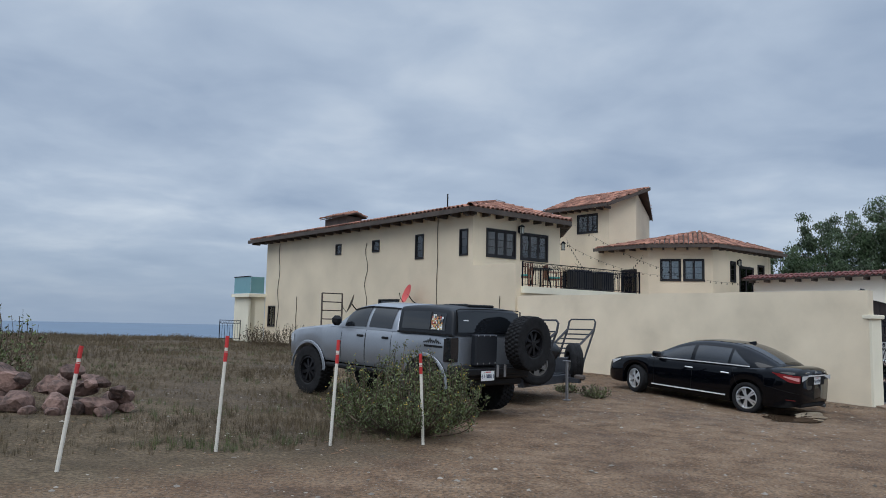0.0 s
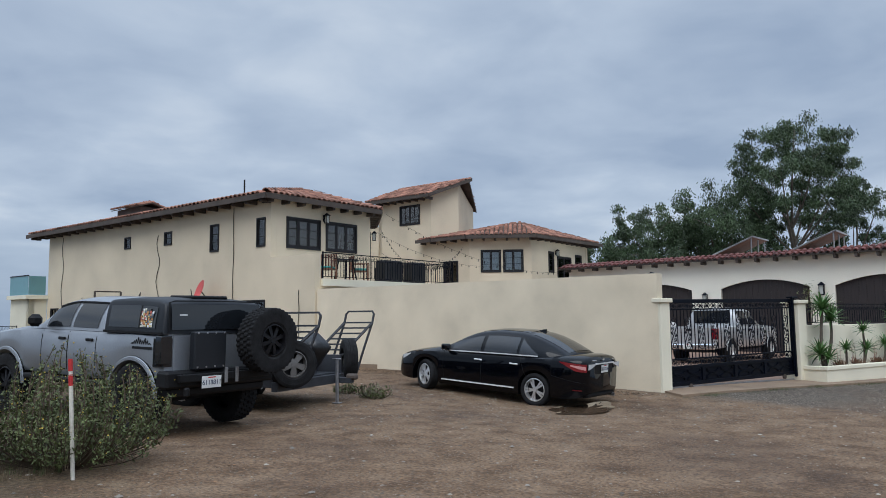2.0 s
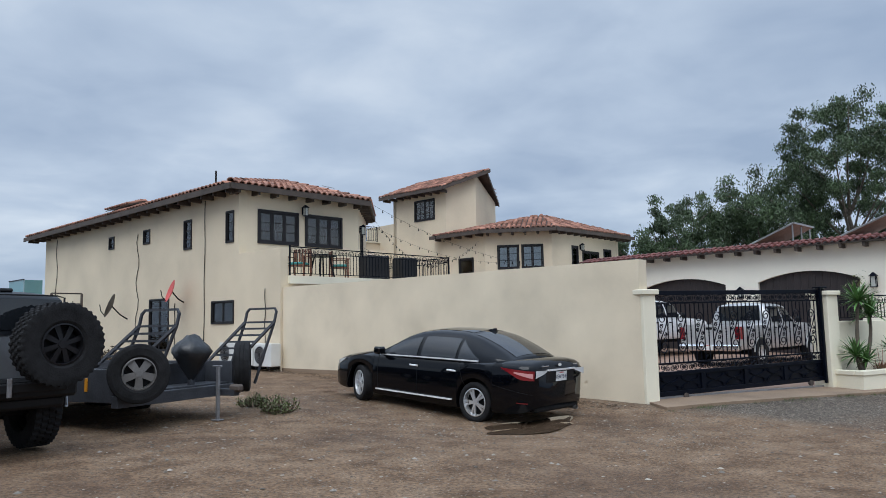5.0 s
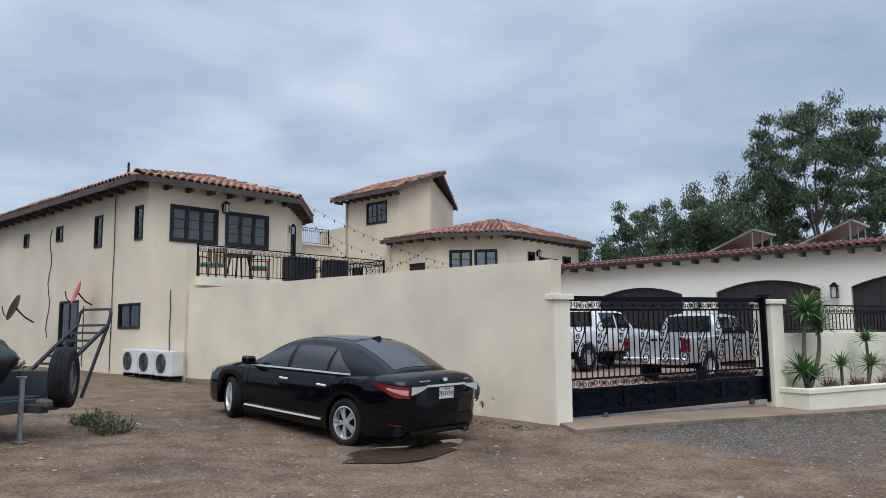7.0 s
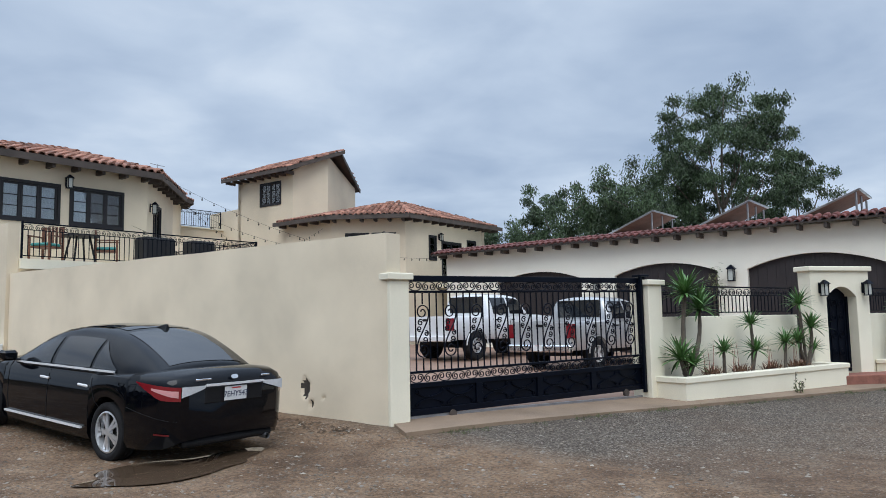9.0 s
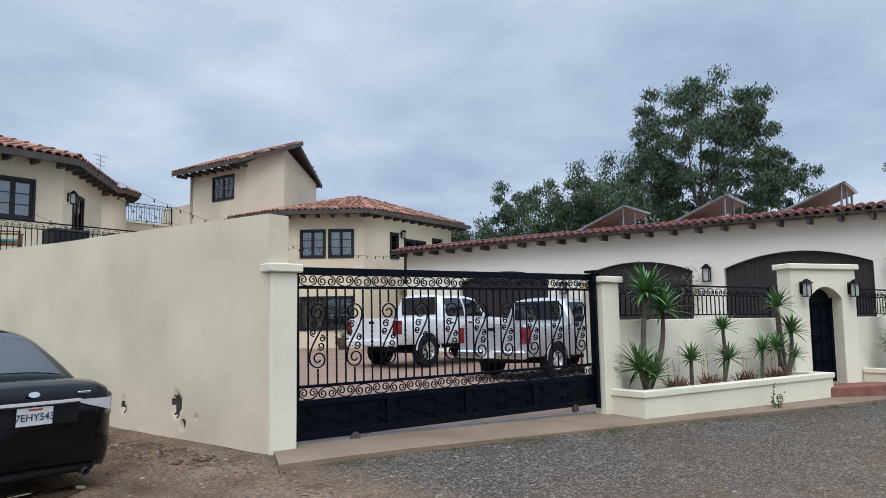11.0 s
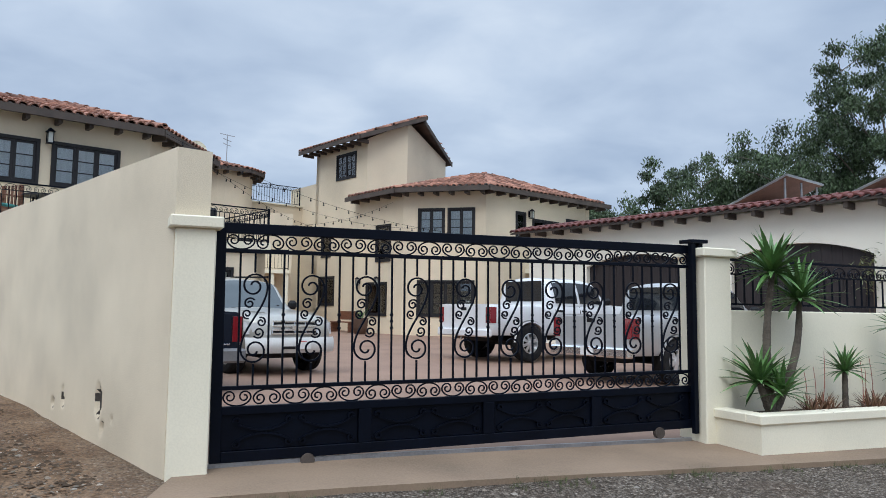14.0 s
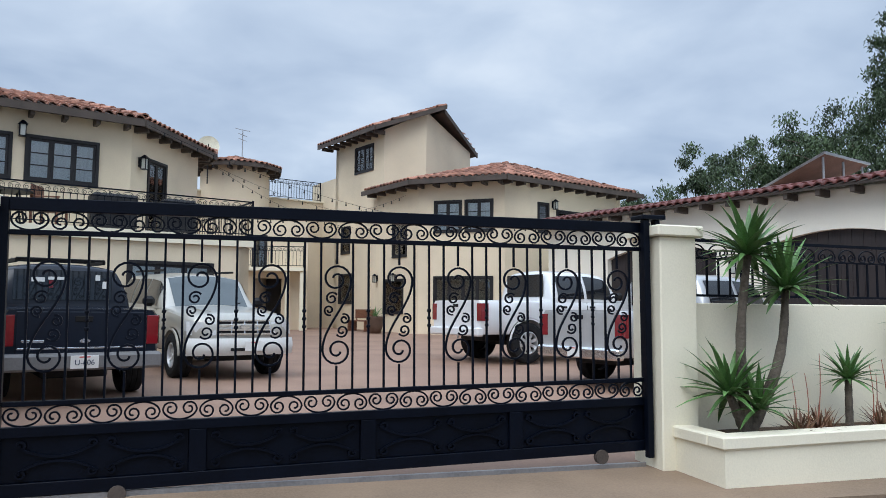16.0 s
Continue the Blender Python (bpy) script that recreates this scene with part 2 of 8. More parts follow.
    bp = t.nodes.new("ShaderNodeBump")
    bp.inputs["Strength"].default_value, bp.inputs["Distance"].default_value = 0.85, 0.03
    t.links.new(hgt, bp.inputs["Height"])
    t.links.new(bp.outputs[0], b.inputs["Normal"])
    return m


LOT = lot_material()
COURT = material("terracotta_concrete_paving", (0.275, 0.172, 0.122), 0.8, var=0.12, scale=0.8, fine=35, bump=0.15)
APRON = material("tan_concrete", (0.245, 0.172, 0.115), 0.85, var=0.14, scale=1.2, fine=50, bump=0.2)
# the sea's base colour carries the distance haze, close to the horizon sky
WATER = material("haze_coloured_sea", (0.135, 0.185, 0.245), 0.95, var=0.05, scale=0.01, fine=0.1, bump=0)

# ---- building helpers ----
AX1, AX2 = Vector((0.7716, 0.6361, 0)), Vector((-0.6361, 0.7716, 0))
GATE0, GDIR, GOUT = Vector((10.17, 17.65, 0)), Vector((0.9239, 0.3827, 0)), Vector((0.3827, -0.9239, 0))


def P(a, b, z=0.0):
    """A place on the houses' own axes."""
    v = AX1 * a + AX2 * b
    v.z = z
    return v


def G(s, n, z=0.0):
    """A place along the street wall: s from the gate's first pillar, n out to the street."""
    v = GATE0 + GDIR * s + GOUT * n
    v.z = z
    return v


def height(x, y):
    """The lie of the land."""
    cx, cy = min(max(x, -14), 22), min(max(y, -8), 44)
    z = -0.047 - 0.046 * cx + 0.0064 * cy + 0.0011 * cx * cy
    z -= 0.17 * math.exp(-((x - 7) ** 2 + (y - 15.8) ** 2) / 8)
    z -= 0.07 * math.exp(-((x + 0.5) ** 2 + (y - 13.8) ** 2) / 8)
    far = max(0.0, math.hypot(max(0, abs(x - 5) - 40), max(0, y - 47, -60 - y)))
    return z - min(60.0, 0.10 * far + 0.002 * far * far)


def part(name, bm, mat, parent=None, label="", smooth=False):
    me = bpy.data.meshes.new(name)
    bm.normal_update()
    if smooth:
        for f in bm.faces:
            f.smooth = True
    bm.to_mesh(me)
    bm.free()
    for m in mat if isinstance(mat, (list, tuple)) else (mat,):
        me.materials.append(m)
    ob = new(name, me)
    if parent is not None:
        ob.parent = parent
    if label:
        tagged(ob, label)
    return ob


def empty(name, label, category, at=None, kind="", group=""):
    ob = new(name)
    ob.empty_display_size = 0.3
    if at is not None:
        ob.matrix_world = at
    return tagged(ob, label, category, group, kind)


def box(bm, x0, x1, y0, y1, z0, z1, m=None, bevel=0.0):
    """A box into bm, moved by m; its edges rounded by bevel."""
    vs = [bm.verts.new((x, y, z)) for z in (z0, z1) for y in (y0, y1) for x in (x0, x1)]
    fs = [bm.faces.new([vs[i] for i in q]) for q in ((0, 2, 3, 1), (4, 5, 7, 6), (0, 1, 5, 4), (2, 6, 7, 3), (0, 4, 6, 2), (1, 3, 7, 5))]
    if bevel:
        es = list({e for f in fs for e in f.edges})
        out = bmesh.ops.bevel(bm, geom=es, offset=bevel, segments=1, affect="EDGES", profile=0.5)
        vs = list({v for v in vs if v.is_valid} | set(out["verts"]))
    if m is not None:
        for v in vs:
            v.co = m @ v.co
    return vs


def along(p0, p1, z=0.0):
    """Axes of a wall: x along it, y to its back, z up, from p0."""
    d = Vector((p1[0] - p0[0], p1[1] - p0[1], 0))
    n = d.length
    d /= n
    m = Matrix(((d.x, -d.y, 0, p0[0]), (d.y, d.x, 0, p0[1]), (0, 0, 1, z), (0, 0, 0, 1)))
    return m, n


def panel(bm, m, length, z0, z1, thick, holes=()):
    """A wall with rectangular openings: outer face at y=0, inner at y=thick."""
    xs = sorted({0, length, *[h[0] for h in holes], *[h[1] for h in holes]})
    zs = sorted({z0, z1, *[h[2] for h in holes], *[h[3] for h in holes]})
    made = {}

    def v(x, y, z):
        k = (round(x, 4), y, round(z, 4))
        if k not in made:
            made[k] = bm.verts.new(m @ Vector((x, y, z)))
        return made[k]

    def solid(i, j):
        if i < 0 or j < 0 or i >= len(xs) - 1 or j >= len(zs) - 1:
            return False
        x, z = (xs[i] + xs[i + 1]) / 2, (zs[j] + zs[j + 1]) / 2
        return not any(h[0] < x < h[1] and h[2] < z < h[3] for h in holes)

    for i in range(len(xs) - 1):
        for j in range(len(zs) - 1):
            if not solid(i, j):
                continue
            a, b, c, d = xs[i], xs[i + 1], zs[j], zs[j + 1]
            bm.faces.new((v(a, 0, c), v(b, 0, c), v(b, 0, d), v(a, 0, d)))
            bm.faces.new((v(a, thick, c), v(a, thick, d), v(b, thick, d), v(b, thick, c)))
            if not solid(i - 1, j):
                bm.faces.new((v(a, 0, c), v(a, 0, d), v(a, thick, d), v(a, thick, c)))
            if not solid(i + 1, j):
                bm.faces.new((v(b, 0, c), v(b, thick, c), v(b, thick, d), v(b, 0, d)))
            if not solid(i, j - 1):
                bm.faces.new((v(a, 0, c), v(a, thick, c), v(b, thick, c), v(b, 0, c)))
            if not solid(i, j + 1):
                bm.faces.new((v(a, 0, d), v(b, 0, d), v(b, thick, d), v(a, thick, d)))


def prism(bm, pts, z0, z1):
    """An upright prism over a plan."""
    lo = [bm.verts.new((p[0], p[1], z0)) for p in pts]
    hi = [bm.verts.new((p[0], p[1], z1)) for p in pts]
    n = len(pts)
    bm.faces.new(lo[::-1]), bm.faces.new(hi)
    for i in range(n):
        bm.faces.new((lo[i], lo[(i + 1) % n], hi[(i + 1) % n], hi[i]))


# ---- ground ----
def axis(lo, hi, step):
    inner = list(np.arange(lo, hi + 1e-6, step))
    outer, k = [], step
    while k < 2500:
        k *= 1.5
        outer.append(k)
    return [lo - o for o in reversed(outer)] + inner + [hi + o for o in outer]


gx, gy = axis(-30, 36, 0.5), axis(-14, 56, 0.5)
gv = [(x, y, height(x, y) + (0.03 * noise.noise((x * 0.7, y * 0.7, 0)) + 0.012 * noise.noise((x * 2.1, y * 2.1, 3)) if -30 < x < 36 and -14 < y < 56 else 0)) for y in gy for x in gx]
nx = len(gx)
gf = [(j * nx + i, j * nx + i + 1, (j + 1) * nx + i + 1, (j + 1) * nx + i) for j in range(len(gy) - 1) for i in range(nx - 1)]
gm = bpy.data.meshes.new("ground")
gm.from_pydata(gv, [], gf)
gm.polygons.foreach_set("use_smooth", [True] * len(gf))
gm.materials.append(LOT)
ground = tagged(new("ground", gm), "bare brown earth lot with gravel and dry grass", "ground", kind="structure")
bm = bmesh.new()
bmesh.ops.create_circle(bm, cap_ends=True, radius=4800, segments=64, matrix=Matrix.Translation((0, 0, -45)))
water = tagged(part("water", bm, WATER), "grey-blue sea far below the hill, haze put into its colour", "sea", kind="structure")


def sheet(name, corners, mat, lift, label, category, n=24, thick=0.0):
    """A paved sheet laid on the land between four corners."""
    a, b, c, d = [Vector(p) for p in corners]
    bm = bmesh.new()
    g = []
    for j in range(n + 1):
        row = []
        for i in range(n + 1):
            p = a.lerp(b, i / n).lerp(d.lerp(c, i / n), j / n)
            row.append(bm.verts.new((p.x, p.y, height(p.x, p.y) + lift)))
        g.append(row)
    for j in range(n):
        for i in range(n):
            bm.faces.new((g[j][i], g[j][i + 1], g[j + 1][i + 1], g[j + 1][i]))
    if thick:
        rim = [e for e in bm.edges if e.is_boundary]
        low = bmesh.ops.extrude_edge_only(bm, edges=rim)["geom"]
        for v in low:
            if isinstance(v, bmesh.types.BMVert):
                v.co.z -= thick
        bmesh.ops.recalc_face_normals(bm, faces=bm.faces)
    return tagged(part(name, bm, mat, smooth=False), label, category, kind="structure")


# ---- windows, roofs and railings ----
def frame_bars(bm, m, x0, x1, z0, z1, w, y0, y1):
    box(bm, x0, x0 + w, y0, y1, z0, z1, m)
    box(bm, x1 - w, x1, y0, y1, z0, z1, m)
    box(bm, x0 + w, x1 - w, y0, y1, z0, z0 + w, m)
    box(bm, x0 + w, x1 - w, y0, y1, z1 - w, z1, m)


def window(house, m, x0, x1, z0, z1, cols=2, rows=3, sashes=1, curtain=True, trim=0.07, frame_mat=None, bar=0.055):
    """A casement window in the wall with axes m: trim, sashes with glazing bars, panes and a curtain."""
    bm = bmesh.new()
    frame_bars(bm, m, x0 - 0.03, x1 + 0.03, z0 - 0.03, z1 + 0.03, trim, -0.035, 0.10)
    win = part("window", bm, frame_mat or FRAME_DARK, house)
    w = (x1 - x0 - 2 * trim + 0.06) / sashes
    for k in range(sashes):
        a = x0 - 0.03 + trim + k * w
        b, lo, hi = a + w, z0 - 0.03 + trim, z1 + 0.03 - trim
        bm = bmesh.new()
        frame_bars(bm, m, a + 0.003, b - 0.003, lo + 0.003, hi - 0.003, bar, 0.0, 0.05)
        cw, ch = (b - a - 2 * bar) / cols, (hi - lo - 2 * bar) / rows
        for i in range(1, cols):
            box(bm, a + bar + i * cw - 0.011, a + bar + i * cw + 0.011, 0.005, 0.045, lo + bar + 0.003, hi - bar - 0.003, m)
        for j in range(1, rows):
            box(bm, a + bar + 0.003, b - bar - 0.003, 0.008, 0.042, lo + bar + j * ch - 0.011, lo + bar + j * ch + 0.011, m)
        part("sash", bm, frame_mat or FRAME_DARK, win)
        bm = bmesh.new()
        box(bm, a + bar - 0.005, b - bar + 0.005, 0.022, 0.030, lo + bar - 0.005, hi - bar + 0.005, m)
        part("pane", bm, GLASS, win, "glass pane")
    if curtain:
        bm = bmesh.new()
        n = 14
        pts = [(x0 + 0.02 + (x1 - x0 - 0.04) * i / n, 0.075 + 0.014 * (i % 2)) for i in range(n + 1)]
        lo = [bm.verts.new(m @ Vector((x, y, z0))) for x, y in pts]
        hi = [bm.verts.new(m @ Vector((x, y, z1))) for x, y in pts]
        for i in range(n):
            bm.faces.new((lo[i], lo[i + 1], hi[i + 1], hi[i]))
        part("curtain", bm, CURTAIN, win, "pale curtain behind the glass")
    return win


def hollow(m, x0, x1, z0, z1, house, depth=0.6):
    """A shallow box behind an opening, coloured dark to stand for an unlit room."""
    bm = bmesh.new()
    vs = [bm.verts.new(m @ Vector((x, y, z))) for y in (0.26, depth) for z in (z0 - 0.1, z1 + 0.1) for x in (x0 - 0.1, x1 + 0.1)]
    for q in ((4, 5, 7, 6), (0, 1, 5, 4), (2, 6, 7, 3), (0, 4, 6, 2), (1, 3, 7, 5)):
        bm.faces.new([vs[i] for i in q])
    part("room_recess", bm, ROOM_SHADE, house)


def inside(p, poly):
    c, j = False, len(poly) - 1
    for i in range(len(poly)):
        (xi, yi), (xj, yj) = poly[i], poly[j]
        if (yi > p[1]) != (yj > p[1]) and p[0] < (xj - xi) * (p[1] - yi) / (yj - yi) + xi:
            c = not c
        j = i
    return c


TILE_W, TILE_L = 0.25, 0.40


def tile_shape(w=TILE_W, length=TILE_L + 0.06):
    """One barrel tile: a tapered half pipe with a thick front edge; x across, y up the slope."""
    vs, fs, n = [], [], 6
    for k, (y, r) in enumerate(((0.0, w * 0.43), (length, w * 0.34))):
        for i in range(n + 1):
            t = math.pi * i / n
            vs.append((-r * math.cos(t), y, 0.012 + 0.85 * r * math.sin(t) + (0.022 if k == 0 else 0.0)))
    for i in range(n + 1):
        t = math.pi * i / n
        vs.append((-(w * 0.43 - 0.018) * math.cos(t), 0.0, 0.015 + 0.85 * (w * 0.43 - 0.018) * math.sin(t)))
    for i in range(n):
        fs.append((i, i + 1, n + 2 + i, n + 1 + i))
        fs.append((2 * n + 2 + i, 2 * n + 3 + i, i + 1, i))
    return vs, fs


def tiled(house, pts, singles=0, mat=None, single_mat=None, name="roof", thick=0.10, deck=None):
    """A plane of roof: deck, fascia and barrel tiles. pts go round it, the first two along the eave."""
    pts = [Vector(p) for p in pts]
    ex = (pts[1] - pts[0]).normalized()
    nz = ex.cross(pts[2] - pts[0]).normalized()
    ey = nz.cross(ex)
    m = Matrix((ex, ey, nz)).transposed().to_4x4()
    m.translation = pts[0]
    flat2 = [((p - pts[0]).dot(ex), (p - pts[0]).dot(ey)) for p in pts]
    bm = bmesh.new()
    hi = [bm.verts.new(p) for p in pts]
    lo = [bm.verts.new(p - Vector((0, 0, thick))) for p in pts]
    bm.faces.new(hi), bm.faces.new(lo[::-1])
    for i in range(len(pts)):
        j = (i + 1) % len(pts)
        bm.faces.new((hi[i], lo[i], lo[j], hi[j]))
    roof = part(name, bm, deck or FASCIA, house, "brown timber eaves under clay barrel tiles")
    tv, tf = tile_shape()
    places = []
    x1 = max(p[0] for p in flat2)
    x0 = min(p[0] for p in flat2)
    y1 = max(p[1] for p in flat2)
    cols = int((x1 - x0) / TILE_W)
    for j in range(int(y1 / TILE_L) + 1):
        for i in range(cols + 1):
            x, y = x0 + (i + 0.5) * (x1 - x0) / (cols + 1), j * TILE_L
            if inside((x, y + 0.22), flat2) and (j == 0 or inside((x, y + 0.02), flat2)):
                places.append((x, y - 0.05))
    me = bpy.data.meshes.new("tile")
    me.from_pydata(tv, [], tf)
    me.materials.append(single_mat or TILE_ONE)
    vs, fs = [], []
    rnd = random.Random(len(places))
    for k, (x, y) in enumerate(places):
        d = m @ pose(x, y, 0.0, rnd.uniform(-0.8, 0.8), rnd.uniform(-1, 1), rnd.uniform(-1.6, 1.6))
        if k < singles:
            ob = new("tile", me)
            ob.parent = roof
            ob.matrix_local = d
        else:
            n = len(vs)
            vs += [d @ Vector(v) for v in tv]
            fs += [tuple(n + i for i in f) for f in tf]
    if vs:
        rest = bpy.data.meshes.new("tiles")
        rest.from_pydata(vs, [], fs)
        rest.polygons.foreach_set("use_smooth", [True] * len(fs))
        rest.materials.append(mat or TILE)
        ob = tagged(new("tiles", rest), kind="stuff")
        ob.parent = roof
    return roof


def rafters(house, p0, p1, z, step=0.6, length=0.5, drop=0.16, back=None):
    """Rafter tails under an eave from p0 to p1."""
    m, n = along(p0, p1, z)
    k = max(2, int(n / step))
    for i in range(k):
        bm = bmesh.new()
        x = (i + 0.5) * n / k
        box(bm, x - 0.05, x + 0.05, 0.05, length, -drop, -0.005, m, bevel=0.008)
        part("rafter_tail", bm, FASCIA, house)


def fascia(house, pts, w=0.05, h=0.17):
    for a, b in zip(pts, pts[1:]):
        bm = bmesh.new()
        d = Vector(b) - Vector(a)
        m, n = along(a, b, 0)
        vs = box(bm, 0, n, -w, 0, -h, 0.01)
        for v in vs:
            x = v.co.x / n
            v.co = m @ Vector((v.co.x, v.co.y, v.co.z + a[2] + (b[2] - a[2]) * x))
        part("fascia_board", bm, FASCIA, house)


def ribbon(bm, pts, r=0.008, sides=4):
    """A bar bent along pts."""
    rings, prev = [], None
    for i, p in enumerate(pts):
        t = (pts[min(i + 1, len(pts) - 1)] - pts[max(i - 1, 0)]).normalized()
        u = Vector((0, 1, 0)) if abs(t.y) < 0.9 else Vector((1, 0, 0))
        a = t.cross(u).normalized()
        b = t.cross(a)
        rings.append([bm.verts.new(p + r * 1.3 * (a * math.cos(q) + b * math.sin(q))) for q in [math.pi / 4 + 2 * math.pi * k / sides for k in range(sides)]])
    for a, b in zip(rings, rings[1:]):
        for k in range(sides):
            bm.faces.new((a[k], a[(k + 1) % sides], b[(k + 1) % sides], b[k]))
    bm.faces.new(rings[0]), bm.faces.new(rings[-1][::-1])


def curl(cx, cz, r, start, turns, steps=16, flip=1, y=0.0, tight=0.75):
    """A spiral from the outside in."""
    return [Vector((cx + flip * r * (1 - tight * k / steps) * math.cos(start + turns * 2 * math.pi * k / steps), y, cz + r * (1 - tight * k / steps) * math.sin(start + turns * 2 * math.pi * k / steps))) for k in range(steps + 1)]


def heart(x, z, w, h, y=0.0, flip=1):
    """A pair of scrolls that meet in an arch: the ornament of rails and gates."""
    r = w * 0.23
    arch = [Vector((x - w * 0.49 * math.cos(math.pi * k / 12), y, z + flip * (-0.07 * h + h * 0.60 * math.sin(math.pi * k / 12)))) for k in range(13)]
    a = [Vector((p.x, p.y, z + flip * (p.z - z - 0.07 * h))) for p in curl(x - w * 0.26, z, r, math.pi, 1.3, 14, 1, y)]
    b = [Vector((2 * x - p.x, p.y, p.z)) for p in a]
    return a[::-1] + arch[1:-1] + b


def railing(p0, p1, z0, z1, name="railing", label="", group="", mat=None, post=True, parent=None, step=0.13):
    """A wrought-iron railing: posts, rails, bars and a row of scrolls on top."""
    m, n = along(p0, p1, 0)
    mat = mat or IRON
    rail = parent or empty(name, label, "railing", m, group=group)
    base = rail if parent is None else parent
    mm = Matrix.Identity(4) if parent is None else m
    h = z1 - z0
    for z, w in ((z1 - 0.03, 0.03), (z1 - 0.19, 0.018), (z0 + 0.06, 0.022)):
        bm = bmesh.new()
        box(bm, 0, n, -w / 2, w / 2, z, z + w, mm)
        part("rail", bm, mat, base)
    if post:
        for x in (0.0, n):
            bm = bmesh.new()
            box(bm, x - 0.02, x + 0.02, -0.02, 0.02, z0, z1 + 0.02, mm)
            part("post", bm, mat, base)
    k = max(2, int(n / step))
    for i in range(1, k):
        bm = bmesh.new()
        x = i * n / k
        box(bm, x - 0.008, x + 0.008, -0.008, 0.008, z0 + 0.08, z1 - 0.19, mm)
        part("bar", bm, mat, base)
    q = max(2, int(n / 0.26))
    for i in range(q):
        bm = bmesh.new()
        ribbon(bm, [mm @ v for v in heart((i + 0.5) * n / q, z1 - 0.12, 0.22, 0.13)], 0.006)
        part("scroll", bm, mat, base)
    return rail


# indoor shade put into the base colour of the boxes behind openings
ROOM_SHADE = material("painted_room_shade", (0.06, 0.055, 0.05), 0.9, var=0.1, bump=0)
WHITE_FRAME = material("white_painted_wood", (0.75, 0.74, 0.70), 0.5, var=0.04)

# ---- courtyard, apron ----
courtyard = sheet("courtyard_paving", (G(-0.1, -0.2), G(18, -0.2), P(35.9, 18), P(18.9, 18.4)), COURT, 0.05, "terracotta concrete courtyard paving", "paving")
courtyard_back = sheet("courtyard_paving_back", (P(18.9, 18.4), P(35.9, 18), P(35.9, 33), P(25, 31)), COURT, 0.046, "terracotta concrete courtyard paving by the houses", "paving")
apron = sheet("driveway_apron", (G(-0.45, 0.75), G(17.5, 1.7), G(17.5, -0.2), G(-0.1, -0.2)), APRON, 0.045, "tan concrete driveway apron before the gate", "paving", thick=0.2)


def wall_part(house, p0, p1, z0, z1, thick=0.25, holes=(), mat=None, name="wall"):
    bm = bmesh.new()
    m, n = along(p0, p1)
    panel(bm, m, n, z0, z1, thick, holes)
    part(name, bm, mat or STUCCO, house)
    return m, n


def slope_wall(house, p0, p1, z0, za, zb, thick=0.25, mat=None):
    bm = bmesh.new()
    m, n = along(p0, p1)
    vs = [bm.verts.new(m @ Vector(v)) for v in ((0, 0, z0), (n, 0, z0), (n, 0, zb), (0, 0, za), (0, thick, z0), (n, thick, z0), (n, thick, zb), (0, thick, za))]
    for q in ((0, 1, 2, 3), (4, 7, 6, 5), (0, 4, 5, 1), (3, 2, 6, 7), (0, 3, 7, 4), (1, 5, 6, 2)):
        bm.faces.new([vs[i] for i in q])
    part("wall", bm, mat or STUCCO, house)


# ---- the main house ----
main = empty("house", "two-storey cream stucco house with clay tile roof", "house")
bb = 37.4
# the long side wall, its small windows seen from the lot
side_holes = []
for lo, hi, z0, z1 in ((30.35, 29.85, 4.5, 5.0), (27.3, 26.75, 4.45, 4.98), (24.2, 23.65, 3.99, 5.0), (21.45, 20.97, 3.99, 5.0), (22.3, 20.95, 1.45, 2.18), (26.7, 25.2, 0.55, 2.40), (37.0, 36.2, 1.05, 2.15)):
    side_holes.append((bb - lo, bb - hi, z0, z1))
sm, sn = wall_part(main, P(18.5, bb), P(18.5, 20.7), -0.6, 5.62, 0.25, side_holes)
for k, h in enumerate(side_holes):
    cols, rows = ((1, 2), (1, 2), (1, 3), (1, 3), (1, 1), (1, 1), (1, 2))[k]
    window(main, sm, h[0] + 0.03, h[1] - 0.03, h[2] + 0.03, h[3] - 0.03, cols, rows, 2 if k in (4, 5, 6) else 1, curtain=k > 1, trim=0.045, bar=0.028)
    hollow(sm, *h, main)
# parapet of the terrace, in line with it
wall_part(main, P(18.5, 20.7), P(18.5, 18.45), -0.6, 3.60, 0.25)
front_holes = [(0.66, 2.23, 3.97, 5.07), (2.48, 4.06, 3.97, 5.07)]
fm, fn = wall_part(main, P(18.753, 20.7), P(23.3, 20.7), 2.5, 5.62, 0.25, [(a - 0.25, b - 0.25, c, d) for a, b, c, d in front_holes])
for a, b, c, d in front_holes:
    window(main, fm, a - 0.22, b - 0.28, c + 0.03, d - 0.03, 1, 3, 3)
    hollow(fm, a - 0.25, b - 0.25, c, d, main)
cm_, cn = wall_part(main, P(23.3, 20.7), P(25.75, 23.15), 2.5, 5.62, 0.25, [(0.75, 1.7, 2.82, 4.95)])
window(main, cm_, 0.78, 1.67, 2.85, 4.92, 1, 1, 2, curtain=False)
hollow(cm_, 0.75, 1.7, 2.82, 4.95, main)
wall_part(main, P(25.75, 23.15), P(25.75, 38.0), 2.5, 5.62)
wall_part(main, P(25.7, 22.85), P(25.7, 38.0), -0.6, 2.5)
low_holes = [(0.6, 2.2, 0.75, 1.85), (4.0, 5.9, 0.75, 2.15)]
lm, ln = wall_part(main, P(18.753, 18.45), P(25.5, 18.45), -0.6, 2.56, 0.25, low_holes)
for k, h in enumerate(low_holes):
    window(main, lm, h[0] + 0.03, h[1] - 0.03, h[2] + 0.03, h[3] - 0.03, 1, 2, 2 + k)
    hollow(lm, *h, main)
